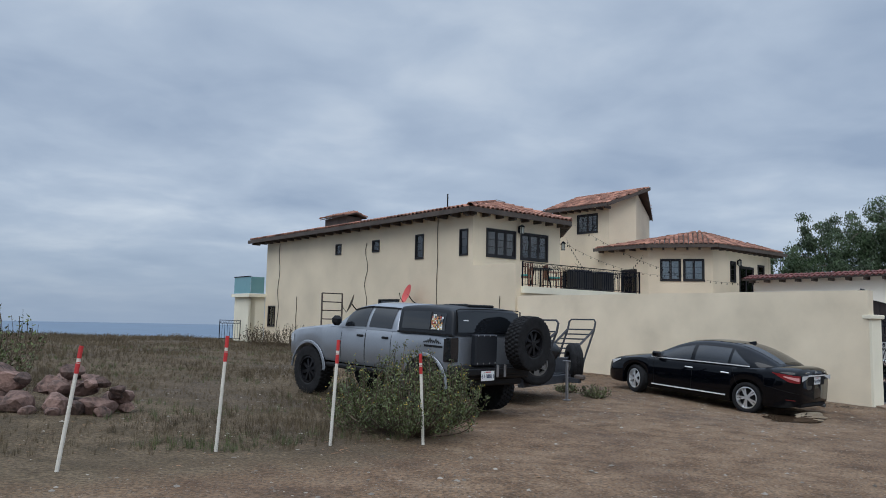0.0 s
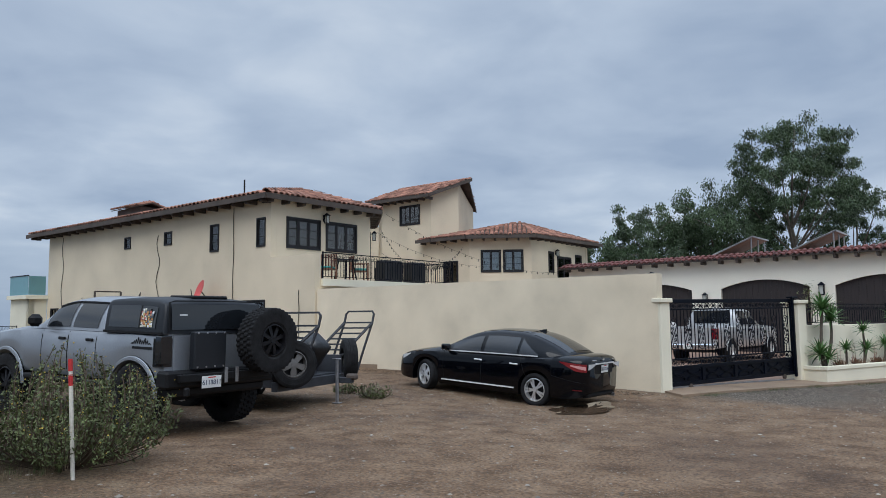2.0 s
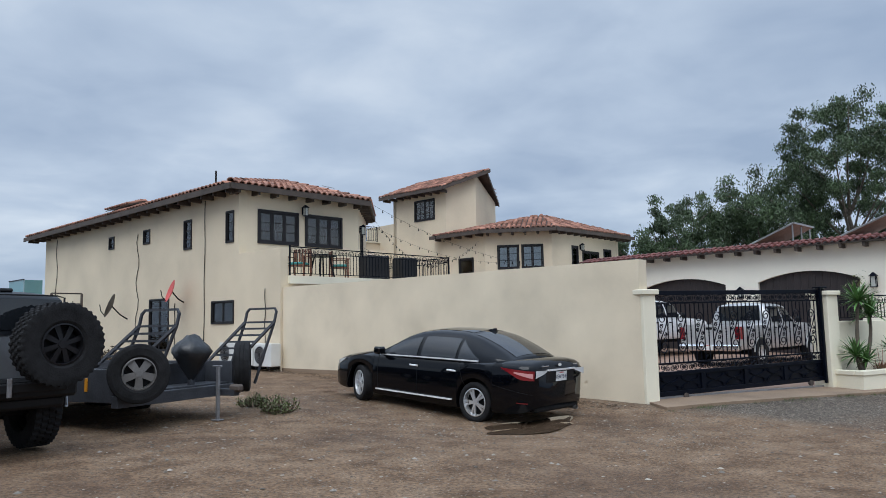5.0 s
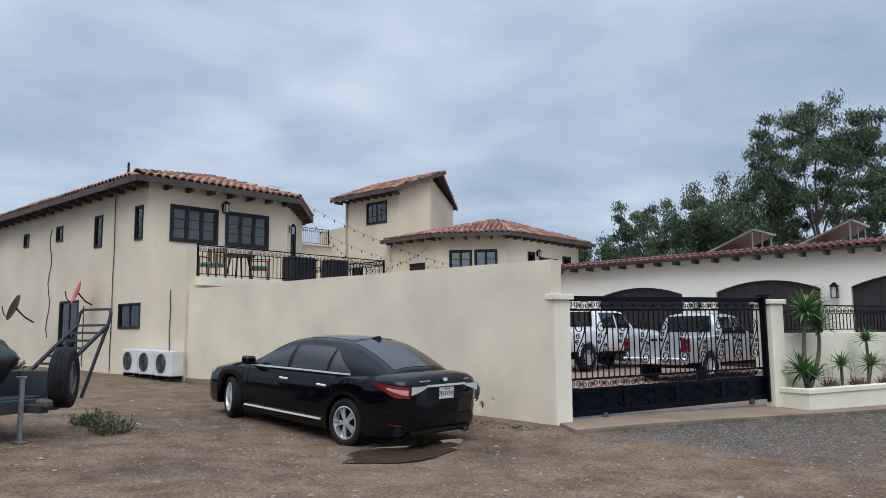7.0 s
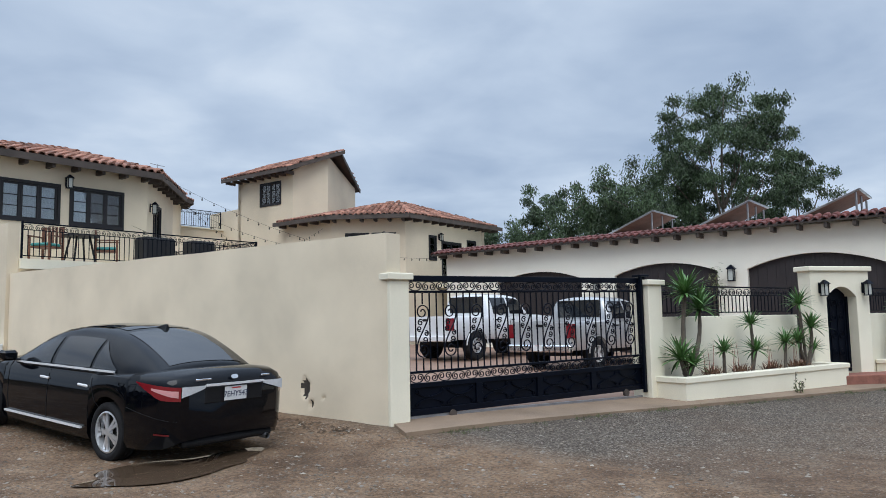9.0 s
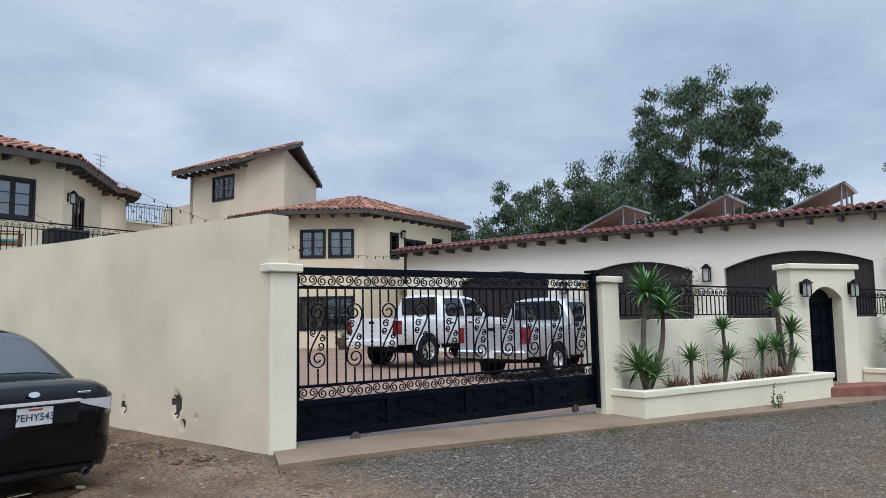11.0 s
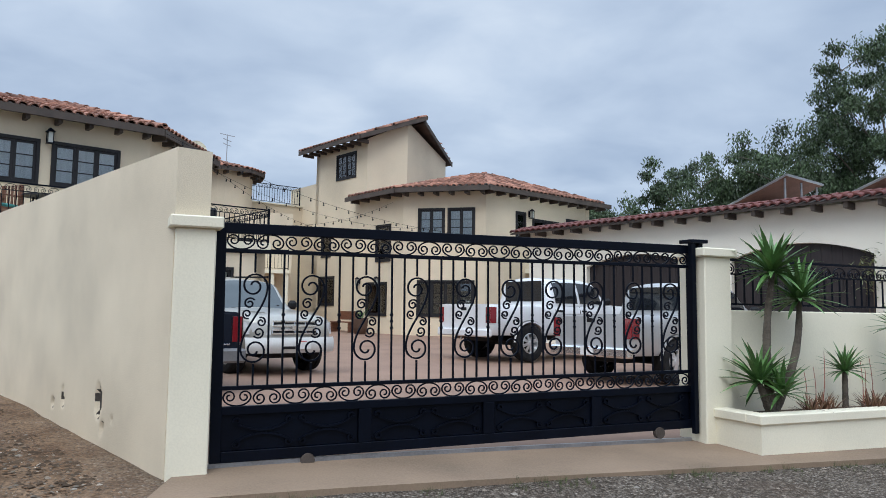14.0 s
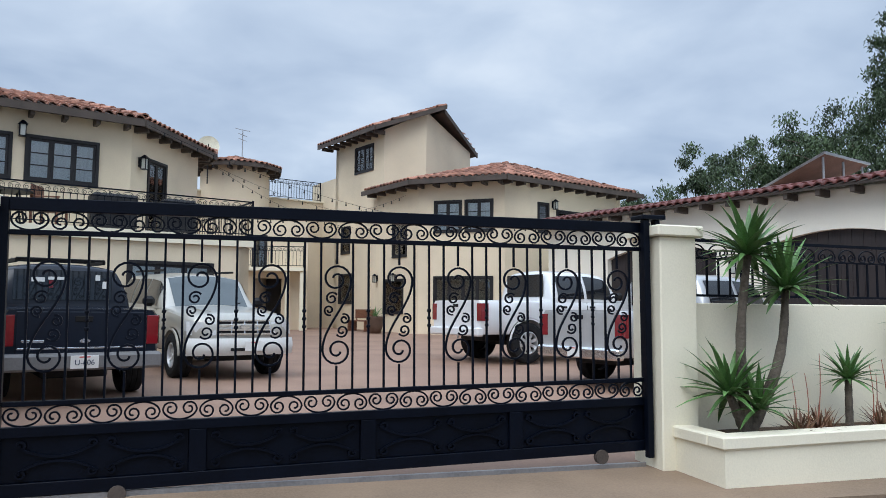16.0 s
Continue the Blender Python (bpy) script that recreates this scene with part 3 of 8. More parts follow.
wall_part(main, P(25.5, 18.45), P(25.5, 22.6), -0.6, 2.56)
bm = bmesh.new()
prism(bm, [P(18.76, 18.36), P(25.6, 18.36), P(25.6, 23.9), P(18.76, 23.9)], 2.565, 2.80)
part("terrace_slab", bm, STUCCO_PALE, main, "pale terrace slab")
# balcony wing at the far end, with a glass balustrade
wall_part(main, P(17.7, 37.45), P(18.5, 37.45), -0.6, 2.6, 0.25, mat=STUCCO_PALE)
wall_part(main, P(17.7, 39.5), P(17.7, 37.45), -0.6, 2.6, 0.25, mat=STUCCO_PALE)
bm = bmesh.new()
prism(bm, [P(17.5, 37.3), P(18.5, 37.3), P(18.5, 39.5), P(17.5, 39.5)], 2.6, 2.78)
part("balcony_slab", bm, STUCCO_PALE, main)
bm = bmesh.new()
m, n = along(P(17.6, 39.4), P(17.6, 37.4), 0)
box(bm, 0, n, 0, 0.012, 2.8, 3.68, m)
m, n = along(P(17.63, 37.4), P(18.4, 37.4), 0)
box(bm, 0, n, 0, 0.012, 2.8, 3.68, m)
part("glass_balustrade", bm, material("turquoise_balcony_glass", (0.13, 0.30, 0.33), 0.08, var=0.03, bump=0, spec=0.8), main, "turquoise glass balcony balustrade")
bm = bmesh.new()
m, n = along(P(17.58, 39.4), P(17.58, 37.36), 0)
box(bm, 0, n, -0.01, 0.04, 3.68, 3.72, m)
part("handrail", bm, IRON, main)

EZ, RIDGE = 5.70, 6.62
E0, E1_, E2_ = P(17.95, 20.28, EZ), P(23.48, 20.28, EZ), P(26.33, 23.3, EZ)
ridge_f, ridge_b = P(22.15, 23.4, RIDGE), P(22.15, 34.0, RIDGE)
back_l, back_r = P(17.95, 38.6, EZ), P(26.33, 38.6, EZ)
tiled(main, [back_l, E0, ridge_f, ridge_b], 0)
tiled(main, [E0, E1_, ridge_f], 60)
tiled(main, [E1_, E2_, ridge_f], 30)
tiled(main, [E2_, back_r, ridge_b, ridge_f])
tiled(main, [back_r, back_l, ridge_b])
fascia(main, [back_l, E0, E1_, E2_, back_r])
rafters(main, E0, E1_, EZ - 0.09, 0.62, 0.6)
rafters(main, E1_, E2_, EZ - 0.09, 0.55, 0.6)
rafters(main, E2_, back_r, EZ - 0.09, 0.7, 0.5)
rafters(main, back_l, E0, EZ - 0.09, 0.75, 0.5)
# ridge tiles along the hips
for a, b in ((E0, ridge_f), (E1_, ridge_f), (E2_, ridge_f), (ridge_f, ridge_b)):
    d = b - a
    k = int(d.length / 0.4)
    bm = bmesh.new()
    tv, tf = tile_shape(0.3, 0.46)
    q = d.to_track_quat("Y", "Z").to_matrix().to_4x4()
    for i in range(k):
        mt = Matrix.Translation(a + d * (i / k) + Vector((0, 0, 0.03))) @ q
        vs = [bm.verts.new(mt @ Vector(v)) for v in tv]
        for f in tf:
            bm.faces.new([vs[j] for j in f])
    part("ridge_tiles", bm, TILE, main)
# tiled roof vent
bm = bmesh.new()
m, n = along(P(20.2, 34.3), P(20.2, 32.2), 0)
box(bm, 0, n, 0, 0.9, 6.2, 6.72, m)
vent = part("roof_vent", bm, FASCIA, main)
tiled(main, [P(20.0, 34.5, 6.72), P(20.0, 32.0, 6.72), P(20.65, 32.0, 6.92), P(20.65, 34.5, 6.92)], name="vent_roof", thick=0.04)
tiled(main, [P(21.3, 32.0, 6.72), P(21.3, 34.5, 6.72), P(20.65, 34.5, 6.92), P(20.65, 32.0, 6.92)], name="vent_roof", thick=0.04)

# ---- the tower ----
tower = empty("tower_house", "square cream stucco tower with shed tile roofs", "tower")
wh = [(1.7, 3.25, 6.85, 8.0), (0.45, 1.75, 1.35, 2.65), (0.6, 1.4, 3.5, 4.7)]
tm, tn = wall_part(tower, P(34.5, 31.0), P(34.5, 26.95), -0.6, 8.35, 0.25, wh)
for k, h in enumerate(wh):
    window(tower, tm, h[0] + 0.03, h[1] - 0.03, h[2] + 0.03, h[3] - 0.03, 2 if k == 0 else 1, 3, 2 if k == 0 else 1, curtain=False)
    hollow(tm, *h, tower)
slope_wall(tower, P(34.5, 26.95), P(36.05, 26.2), -0.6, 8.40, 9.20)
slope_wall(tower, P(36.05, 26.2), P(39.6, 27.8), -0.6, 9.25, 8.25)
wall_part(tower, P(39.6, 27.8), P(39.6, 31), -0.6, 8.2)
slope_wall(tower, P(39.6, 31), P(36.75, 31), -0.6, 8.2, 9.2)
slope_wall(tower, P(36.75, 31), P(34.5, 31), -0.6, 9.2, 8.35)
T = [P(33.8, 31.4, 8.38), P(33.8, 26.5, 8.38), P(36.75, 25.75, 9.54), P(36.75, 31.2, 9.54)]
tiled(tower, T)
T2 = [P(40.15, 28.0, 8.28), P(40.15, 31.4, 8.28), P(36.79, 31.2, 9.42), P(36.79, 26.0, 9.42)]
tiled(tower, T2)
fascia(tower, [T[0], T[1], T[2]])
fascia(tower, [T2[3], T2[0]])
rafters(tower, T[0], T[1], 8.29, 0.5, 0.6)
# the wing that joins the tower, with a roof terrace
wall_part(tower, P(25.95, 32.2), P(34.5, 32.2), -0.6, 5.95, 0.25)
bm = bmesh.new()
m, n = along(P(25.95, 32.17), P(34.5, 32.17), 0)
box(bm, 0, n, -0.03, 0.3, 5.955, 6.02, m)
part("coping", bm, STUCCO_PALE, tower)
slope_wall(tower, P(34.5, 33.3), P(34.5, 31.0), -0.6, 6.9, 6.95)
roof_rail = railing(P(30.6, 32.3), P(34.4, 32.3), 6.02, 6.90, label="black wrought-iron railing of the roof terrace")

# the round stair bay in the corner, with a conical tile roof and a small balcony
bay = empty("stair_bay", "round cream stucco stair bay with conical clay tile roof", "stair tower")
BX, BY, BR, BE, BZ = 2.95, 44.0, 1.42, 1.95, 6.98
bm = bmesh.new()
prism(bm, [(BX + BR * math.cos(2 * math.pi * k / 28), BY + BR * math.sin(2 * math.pi * k / 28)) for k in range(28)], -0.6, BZ)
part("wall", bm, STUCCO, bay)
ring = [Vector((BX + BE * math.cos(2 * math.pi * k / 10), BY + BE * math.sin(2 * math.pi * k / 10), BZ + 0.03)) for k in range(10)]
for k in range(10):
    tiled(bay, [ring[k], ring[(k + 1) % 10], Vector((BX, BY, BZ + 0.52))], thick=0.09)
    rafters(bay, ring[k], ring[(k + 1) % 10], BZ - 0.06, 0.6, 0.5)
fascia(bay, ring + ring[:1], 0.04, 0.15)
# the link beside it, with a balcony above an arched porch
lk, lkn = wall_part(bay, (4.0, 42.75), (6.35, 43.2), -0.6, 5.2, 0.25, [(0.25, 1.35, -0.3, 2.35), (0.15, 0.75, 2.62, 4.1)])
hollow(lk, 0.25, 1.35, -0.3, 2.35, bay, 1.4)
window(bay, lk, 0.18, 0.72, 2.65, 4.07, 1, 2, 1, curtain=False)
hollow(lk, 0.15, 0.75, 2.62, 4.1, bay)
bm = bmesh.new()
box(bm, 0.0, 2.3, -0.85, -0.003, 2.62, 2.76, lk)
part("balcony_slab", bm, STUCCO_PALE, bay)
for x in (1.55, 2.12):
    bm = bmesh.new()
    box(bm, x, x + 0.16, -0.80, -0.64, -0.3, 2.618, lk, 0.02)
    part("porch_post", bm, STUCCO_PALE, bay)
railing(lk @ Vector((0.05, -0.8, 0)), lk @ Vector((2.25, -0.8, 0)), 2.76, 3.6, label="black iron balcony railing beside the stair bay")

# ---- the second house ----
hb = empty("house", "cream stucco house with hipped clay tile roof by the courtyard", "house")
A0, AB, A1, A2, A3, A4 = (9.2, 42.7), (11.1, 40.45), (14.25, 39.55), (15.2, 40.1), (19.03, 43.51), (14.0, 48.5)
h_up = [(0.60, 1.68, 3.92, 5.12), (1.78, 2.86, 3.92, 5.12)]
h_low = [(0.60, 2.86, 0.95, 2.35)]
hm, hn = wall_part(hb, AB, A1, -0.6, 5.75, 0.25, h_up + h_low)
for k, h in enumerate(h_up + h_low):
    window(hb, hm, h[0] + 0.03, h[1] - 0.03, h[2] + 0.03, h[3] - 0.03, 1, 3, (2, 2, 4)[k], curtain=k < 2)
    hollow(hm, *h, hb)
h_left = [(1.2, 2.2, 3.1, 4.6), (0.6, 2.0, 0.95, 2.3)]
km, kn = wall_part(hb, A0, AB, -0.6, 5.75, 0.25, h_left)
for h in h_left:
    window(hb, km, h[0] + 0.03, h[1] - 0.03, h[2] + 0.03, h[3] - 0.03, 1, 2, 1, curtain=False)
    hollow(km, *h, hb)
wall_part(hb, A1, A2, -0.6, 5.75)
h_r = [(0.35, 0.95, 3.95, 5.1), (1.35, 3.0, 2.9, 4.9), (3.5, 4.3, 3.95, 5.1)]
rm, rn = wall_part(hb, A2, A3, -0.6, 5.75, 0.25, h_r)
for k, h in enumerate(h_r):
    window(hb, rm, h[0] + 0.03, h[1] - 0.03, h[2] + 0.03, h[3] - 0.03, 1, 3 if k != 1 else 1, 1 + (k == 1), curtain=False)
    hollow(rm, *h, hb)
bm = bmesh.new()
box(bm, 0.9, 4.6, -1.0, -0.003, 2.7, 2.88, rm)
part("balcony_slab", bm, STUCCO_PALE, hb)
railing(rm @ Vector((0.92, -0.95, 0)), rm @ Vector((4.55, -0.95, 0)), 2.88, 3.75, parent=hb)
wall_part(hb, A3, A4, -0.6, 5.75)
wall_part(hb, A4, A0, -0.6, 5.75)
HL, HB, HN, HR, HBK, HT = Vector((8.6, 42.75, 5.84)), Vector((10.8, 39.95, 5.84)), Vector((14.3, 38.85, 5.84)), Vector((19.95, 43.45, 5.84)), Vector((14.0, 49.2, 5.84)), Vector((14.35, 42.0, 6.85))
tiled(hb, [HL, HB, HT])
tiled(hb, [HB, HN, HT])
tiled(hb, [HN, HR, HT])
tiled(hb, [HR, HBK, HT])
tiled(hb, [HBK, HL, HT])
fascia(hb, [HL, HB, HN, HR])
rafters(hb, HL, HB, 5.75, 0.6, 0.6)
rafters(hb, HB, HN, 5.75, 0.6, 0.6)
rafters(hb, HN, HR, 5.75, 0.6, 0.6)

# ---- the garage building ----
garage = empty("garage_building", "low white stucco garage with arched dark doors and red tile eaves", "garage")
gb0 = 19.0
arches = [(16.5, 12.85, 2.66, 2.99), (11.55, 7.95, 2.68, 3.03), (7.0, 3.15, 2.68, 3.07), (2.2, -1.6, 2.68, 3.07)]
gholes = [(gb0 - a, gb0 - b, -0.55, top) for a, b, spring, top in arches]
gm_, gn = wall_part(garage, P(35.9, gb0), P(35.9, -7.0), -0.8, 3.93, 0.3, gholes, WHITEWASH)
for (x0, x1, z0, z1), (a, b, spring, top) in zip(gholes, arches):
    n = 12
    arc = lambda x: spring + (top - spring) * (1 - (2 * (x - x0) / (x1 - x0) - 1) ** 2)
    bm = bmesh.new()
    xs = [x0 + (x1 - x0) * i / n for i in range(n + 1)]
    cols_ = [[bm.verts.new(gm_ @ Vector(v)) for v in ((x, 0, arc(x) - 0.001), (x, 0, top), (x, 0.3, arc(x) - 0.001))] for x in xs]
    for a0, a1 in zip(cols_, cols_[1:]):
        bm.faces.new((a0[0], a1[0], a1[1], a0[1])), bm.faces.new((a0[0], a0[2], a1[2], a1[0]))
    part("arch_spandrel", bm, WHITEWASH, garage)
    bm = bmesh.new()
    box(bm, x0, x1, 0.19, 0.22, z0, top, gm_)
    leaf = part("garage_door", bm, BROWN_DOOR, garage, "dark brown boarded garage door")
    k = 14
    for i in range(k):
        bm = bmesh.new()
        box(bm, x0 + (x1 - x0) * i / k + 0.004, x0 + (x1 - x0) * (i + 1) / k - 0.004, 0.165, 0.187, z0, top, gm_)
        part("board", bm, BROWN_DOOR, leaf)
wall_part(garage, P(36.2, gb0), P(43, gb0), -0.8, 3.93, mat=WHITEWASH)
wall_part(garage, P(43, gb0), P(43, -7.0), -0.8, 3.93, mat=WHITEWASH)
GE0, GE1 = P(35.35, gb0 + 0.4, 3.90), P(35.35, -7.2, 4.04)
tiled(garage, [GE0, GE1, P(36.25, -7.2, 4.30), P(36.25, gb0 + 0.4, 4.16)], 150, TILE_RED_MANY, TILE_RED, thick=0.05)
rafters(garage, GE0, GE1, 3.93, 0.75, 0.55, 0.17)
bm = bmesh.new()
prism(bm, [P(36.25, gb0), P(43, gb0), P(43, -7), P(36.25, -7)], 3.95, 4.1)
part("flat_roof", bm, WHITEWASH, garage)


# ---- street wall ----
wall_1 = empty("wall_1", "tall cream stucco boundary wall, chipped at its foot", "wall", kind="structure")
bm = bmesh.new()
m, n = along(P(18.58, 18.44), P(18.83, 7.22))
WALL_T = 0.30
grid = {}


def chip(x, z):
    """Where the plaster has broken off near the foot."""
    d = 0.0
    for cx, cz, r in ((n - 1.62, 0.23, 0.13), (n - 2.75, 0.18, 0.075), (n - 1.25, 0.08, 0.05), (n - 3.1, 0.10, 0.05), (n - 1.50, -0.02, 0.05)):
        q = math.hypot((x - cx) * 2.0, (z - cz) * 0.75) + 0.06 * noise.noise((x * 9, z * 9, 1))
        if q < r:
            d = 0.035
    return d


xs = [i * (n - 3.2) / 40 for i in range(40)] + [n - 3.2 + i * 3.2 / 80 for i in range(81)]
zs = [-0.7 + i * 1.2 / 30 for i in range(30)] + [0.5 + i * 1.95 / 10 for i in range(11)]
for i, x in enumerate(xs):
    for j, z in enumerate(zs):
        top = 0.012 * noise.noise((x * 0.8, 0, 5)) if j == len(zs) - 1 else 0
        grid[i, j] = bm.verts.new(m @ Vector((x, chip(x, z) + 0.006 * noise.noise((x * 0.7, z * 0.9, 7)), z + top)))
for i in range(len(xs) - 1):
    for j in range(len(zs) - 1):
        q = bm.faces.new((grid[i, j], grid[i + 1, j], grid[i + 1, j + 1], grid[i, j + 1]))
        if chip((xs[i] + xs[i + 1]) / 2, (zs[j] + zs[j + 1]) / 2):
            q.material_index = 1
J = len(zs) - 1
bk = [(bm.verts.new(m @ Vector((x, WALL_T, -0.7))), bm.verts.new(m @ Vector((x, WALL_T, 2.45)))) for x in xs]
for i in range(len(xs) - 1):
    bm.faces.new((bk[i][0], bk[i][1], bk[i + 1][1], bk[i + 1][0]))
    bm.faces.new((grid[i, J], grid[i + 1, J], bk[i + 1][1], bk[i][1]))
e = len(xs) - 1
bm.faces.new([grid[e, j] for j in range(J + 1)] + [bk[e][1], bk[e][0]])
bm.faces.new([bk[0][0], bk[0][1]] + [grid[0, j] for j in range(J, -1, -1)])
bmesh.ops.recalc_face_normals(bm, faces=bm.faces)
part("wall_body", bm, (STUCCO_WALL, material("broken_plaster_block", (0.06, 0.05, 0.042), 0.95, var=0.4)), wall_1, smooth=True).data.set_sharp_from_angle(angle=0.6)
bm = bmesh.new()
box(bm, -0.1, 2.6, -0.02, 0.0, -0.4, 0.03, m @ Matrix.Translation((-0.0, -0.0, 0.12)))
part("footing_edge", bm, APRON, wall_1)


def pillar(name, s0, s1, n0, n1, top, label):
    p = empty(name, label, "gate pillar", kind="structure")
    mm, _ = along(G(s0, n1), G(s1, n1))
    bm = bmesh.new()
    box(bm, 0, s1 - s0, 0, n1 - n0, -0.7, top - 0.10, mm, bevel=0.012)
    part("shaft", bm, STUCCO_PALE, p)
    bm = bmesh.new()
    box(bm, -0.05, s1 - s0 + 0.05, -0.05, n1 - n0 + 0.05, top - 0.098, top, mm, bevel=0.012)
    part("cap", bm, STUCCO_PALE, p)
    return p


pillar("wall_2", -0.25, 0.07, -0.38, 0.08, 1.88, "pale cream stucco gate pillar with flat cap")
pillar("wall_3", 5.25, 5.63, -0.36, 0.08, 1.88, "pale cream stucco gate pillar with flat cap by the planter")

# ---- sliding gate ----
gm0 = along(G(0.10, -0.12), G(5.32, -0.12))[0] @ pose(0, 0, 0, 0, -0.6, 0)
gate = empty("sliding_gate", "black wrought-iron sliding gate with scrollwork, closed", "gate", gm0)
GL = 5.19


def gbar(name, x0, x1, z0, z1, d=0.05, y=0.0, bevel=0.004):
    bm = bmesh.new()
    box(bm, x0, x1, y - d / 2, y + d / 2, z0, z1, None, bevel)
    return part(name, bm, IRON, gate)


gbar("stile", 0, 0.09, -0.15, 1.86, 0.06)
gbar("stile", GL - 0.09, GL, -0.15, 1.86, 0.06)
gbar("top_rail", 0.09, GL - 0.09, 1.77, 1.86, 0.06)
gbar("rail", 0.09, GL - 0.09, 1.605, 1.64, 0.035)
gbar("rail", 0.09, GL - 0.09, 0.445, 0.48, 0.035)
gbar("panel_rail", 0.09, GL - 0.09, 0.24, 0.31, 0.055)
gbar("bottom_rail", 0.09, GL - 0.09, -0.15, -0.06, 0.06)
pw = (GL - 0.18) / 4
for k in range(5):
    x = 0.09 + k * pw
    if 0 < k < 4:
        gbar("panel_stile", x - 0.06, x + 0.06, -0.06, 0.24, 0.055)
    if k < 4:
        pan = gbar("panel", x + (0.06 if k else 0), x + pw - (0.06 if k < 3 else 0), -0.06, 0.24, 0.012, 0.01)
        cx, z = x + pw / 2, 0.09
        for sgn in (-1, 1):
            for flip in (1, -1):
                bm = bmesh.new()
                line = [Vector((sgn * (0.03 + 0.50 * q / 12), 0, flip * (0.014 + 0.078 * (2 * q / 12 - 1) ** 2))) for q in range(13)]
                c0 = [Vector((sgn * v.x, 0, flip * v.z)) for v in curl(0.062, 0.092, 0.032, math.pi, -1.1, 12, 1, 0, 0.7)]
                c1 = [Vector((sgn * v.x, 0, flip * v.z)) for v in curl(0.496, 0.092, 0.034, 0.0, 1.1, 12, 1, 0, 0.7)]
                ribbon(bm, [Vector((cx + v.x, -0.012, z + v.z)) for v in c0[::-1] + line[1:-1] + c1], 0.0085)
                part("panel_scroll", bm, IRON, gate)
nb = 40
step = (GL - 0.18) / nb
orn = [2 + 4 * i for i in range(10)]
for i in range(1, nb):
    x = 0.09 + i * step
    if i in orn:
        continue
    bm = bmesh.new()
    box(bm, x - 0.008, x + 0.008, -0.008, 0.008, 0.48, 1.605)
    if i % 4 == 0:
        for dz in (-0.06, 0, 0.06):
            bmesh.ops.create_icosphere(bm, subdivisions=1, radius=0.019, matrix=Matrix.Translation((x, 0, 1.02 + dz)))
    part("bar", bm, IRON, gate)
for k, i in enumerate(orn):
    x = 0.09 + i * step
    s = 1
    up = curl(x - 0.006, 1.325, 0.115, 0.0, 1.45, 26, 1, 0, 0.78)
    low = curl(x + 0.006, 0.775, 0.115, math.pi, 1.45, 26, 1, 0, 0.78)
    mids = [Vector((x + 0.109 * math.cos(math.pi * u), 0, 1.325 - 0.55 * u)) for u in [q / 14 for q in range(1, 14)]]
    bm = bmesh.new()
    ribbon(bm, up[::-1] + mids + low, 0.0085)
    part("s_scroll", bm, IRON, gate)
    for s in (-1, 1):
        for dx, dz, r, st, tu in ((0.040, 0.125, 0.050, -0.6, 1.35), (0.060, 0.035, 0.042, 1.2, -1.35)):
            bm = bmesh.new()
            ribbon(bm, [Vector((x + s * (v.x - x), 0, 1.05 - s * (v.z - 1.05))) for v in curl(x + dx, 1.05 + dz, r, math.pi + st, -tu, 20, 1, 0, 0.74)], 0.0075)
            part("scroll", bm, IRON, gate)
    for z0, z1 in ((0.48, 0.66), (1.44, 1.605)):
        bm = bmesh.new()
        box(bm, x - 0.008, x + 0.008, -0.008, 0.008, z0, z1)
        part("bar", bm, IRON, gate)
for z, w in ((1.705, 0.125), (0.378, 0.125)):
    k = 20
    for i in range(k):
        bm = bmesh.new()
        ribbon(bm, heart(0.09 + (i + 0.5) * (GL - 0.18) / k, z, 0.235, w, 0, 1 if i % 2 else -1), 0.007)
        part("scroll", bm, IRON, gate)
for x in (0.82, GL - 0.55):
    bm = bmesh.new()
    bmesh.ops.create_cone(bm, cap_ends=True, segments=16, radius1=0.06, radius2=0.06, depth=0.05, matrix=pose(x, -0.03, -0.175, 90, 0, 0))
    part("wheel", bm, FASCIA, gate)
for x0, x1, y in ((GL + 0.01, GL + 0.07, -0.05), (GL - 0.13, GL - 0.07, -0.09)):
    bm = bmesh.new()
    box(bm, x0, x1, y - 0.03, y + 0.03, -0.2, 1.88, None, 0.005)
    part("guide_post", bm, IRON, gate)
bm = bmesh.new()
box(bm, GL - 0.15, GL + 0.09, -0.14, 0.06, 1.88, 1.92, None, 0.005)
part("guide_cap", bm, IRON, gate)
for z in (0.85, 1.5):
    bm = bmesh.new()
    bmesh.ops.create_uvsphere(bm, u_segments=8, v_segments=6, radius=0.025, matrix=Matrix.Translation((GL + 0.085, -0.05, z)))
    part("latch_knob", bm, IRON, gate)
bm = bmesh.new()
mm, nn = along(G(0.0, -0.12), G(5.2, -0.12))
ribbon(bm, [mm @ Vector((nn * i / 8, 0, 0)) + Vector((0, 0, height(*(mm @ Vector((nn * i / 8, 0, 0))).xy) + 0.062)) for i in range(9)], 0.02)
tagged(part("gate_track", bm, STEEL), "worn steel gate track set in the concrete", "gate track")

# ---- low street wall, railing, planters ----
wall_4 = empty("wall_4", "pale cream stucco street wall below the railing", "wall", kind="structure")
mm, nn = along(G(5.6, -0.05), G(10.45, -0.05))
bm = bmesh.new()
box(bm, 0, nn, 0, 0.2, -0.7, 1.20, mm, 0.01)
part("wall_body", bm, STUCCO_PALE, wall_4)
railing(G(5.66, -0.15), G(10.42, -0.15), 1.20, 1.80, label="black wrought-iron railing with scrolls on the street wall")


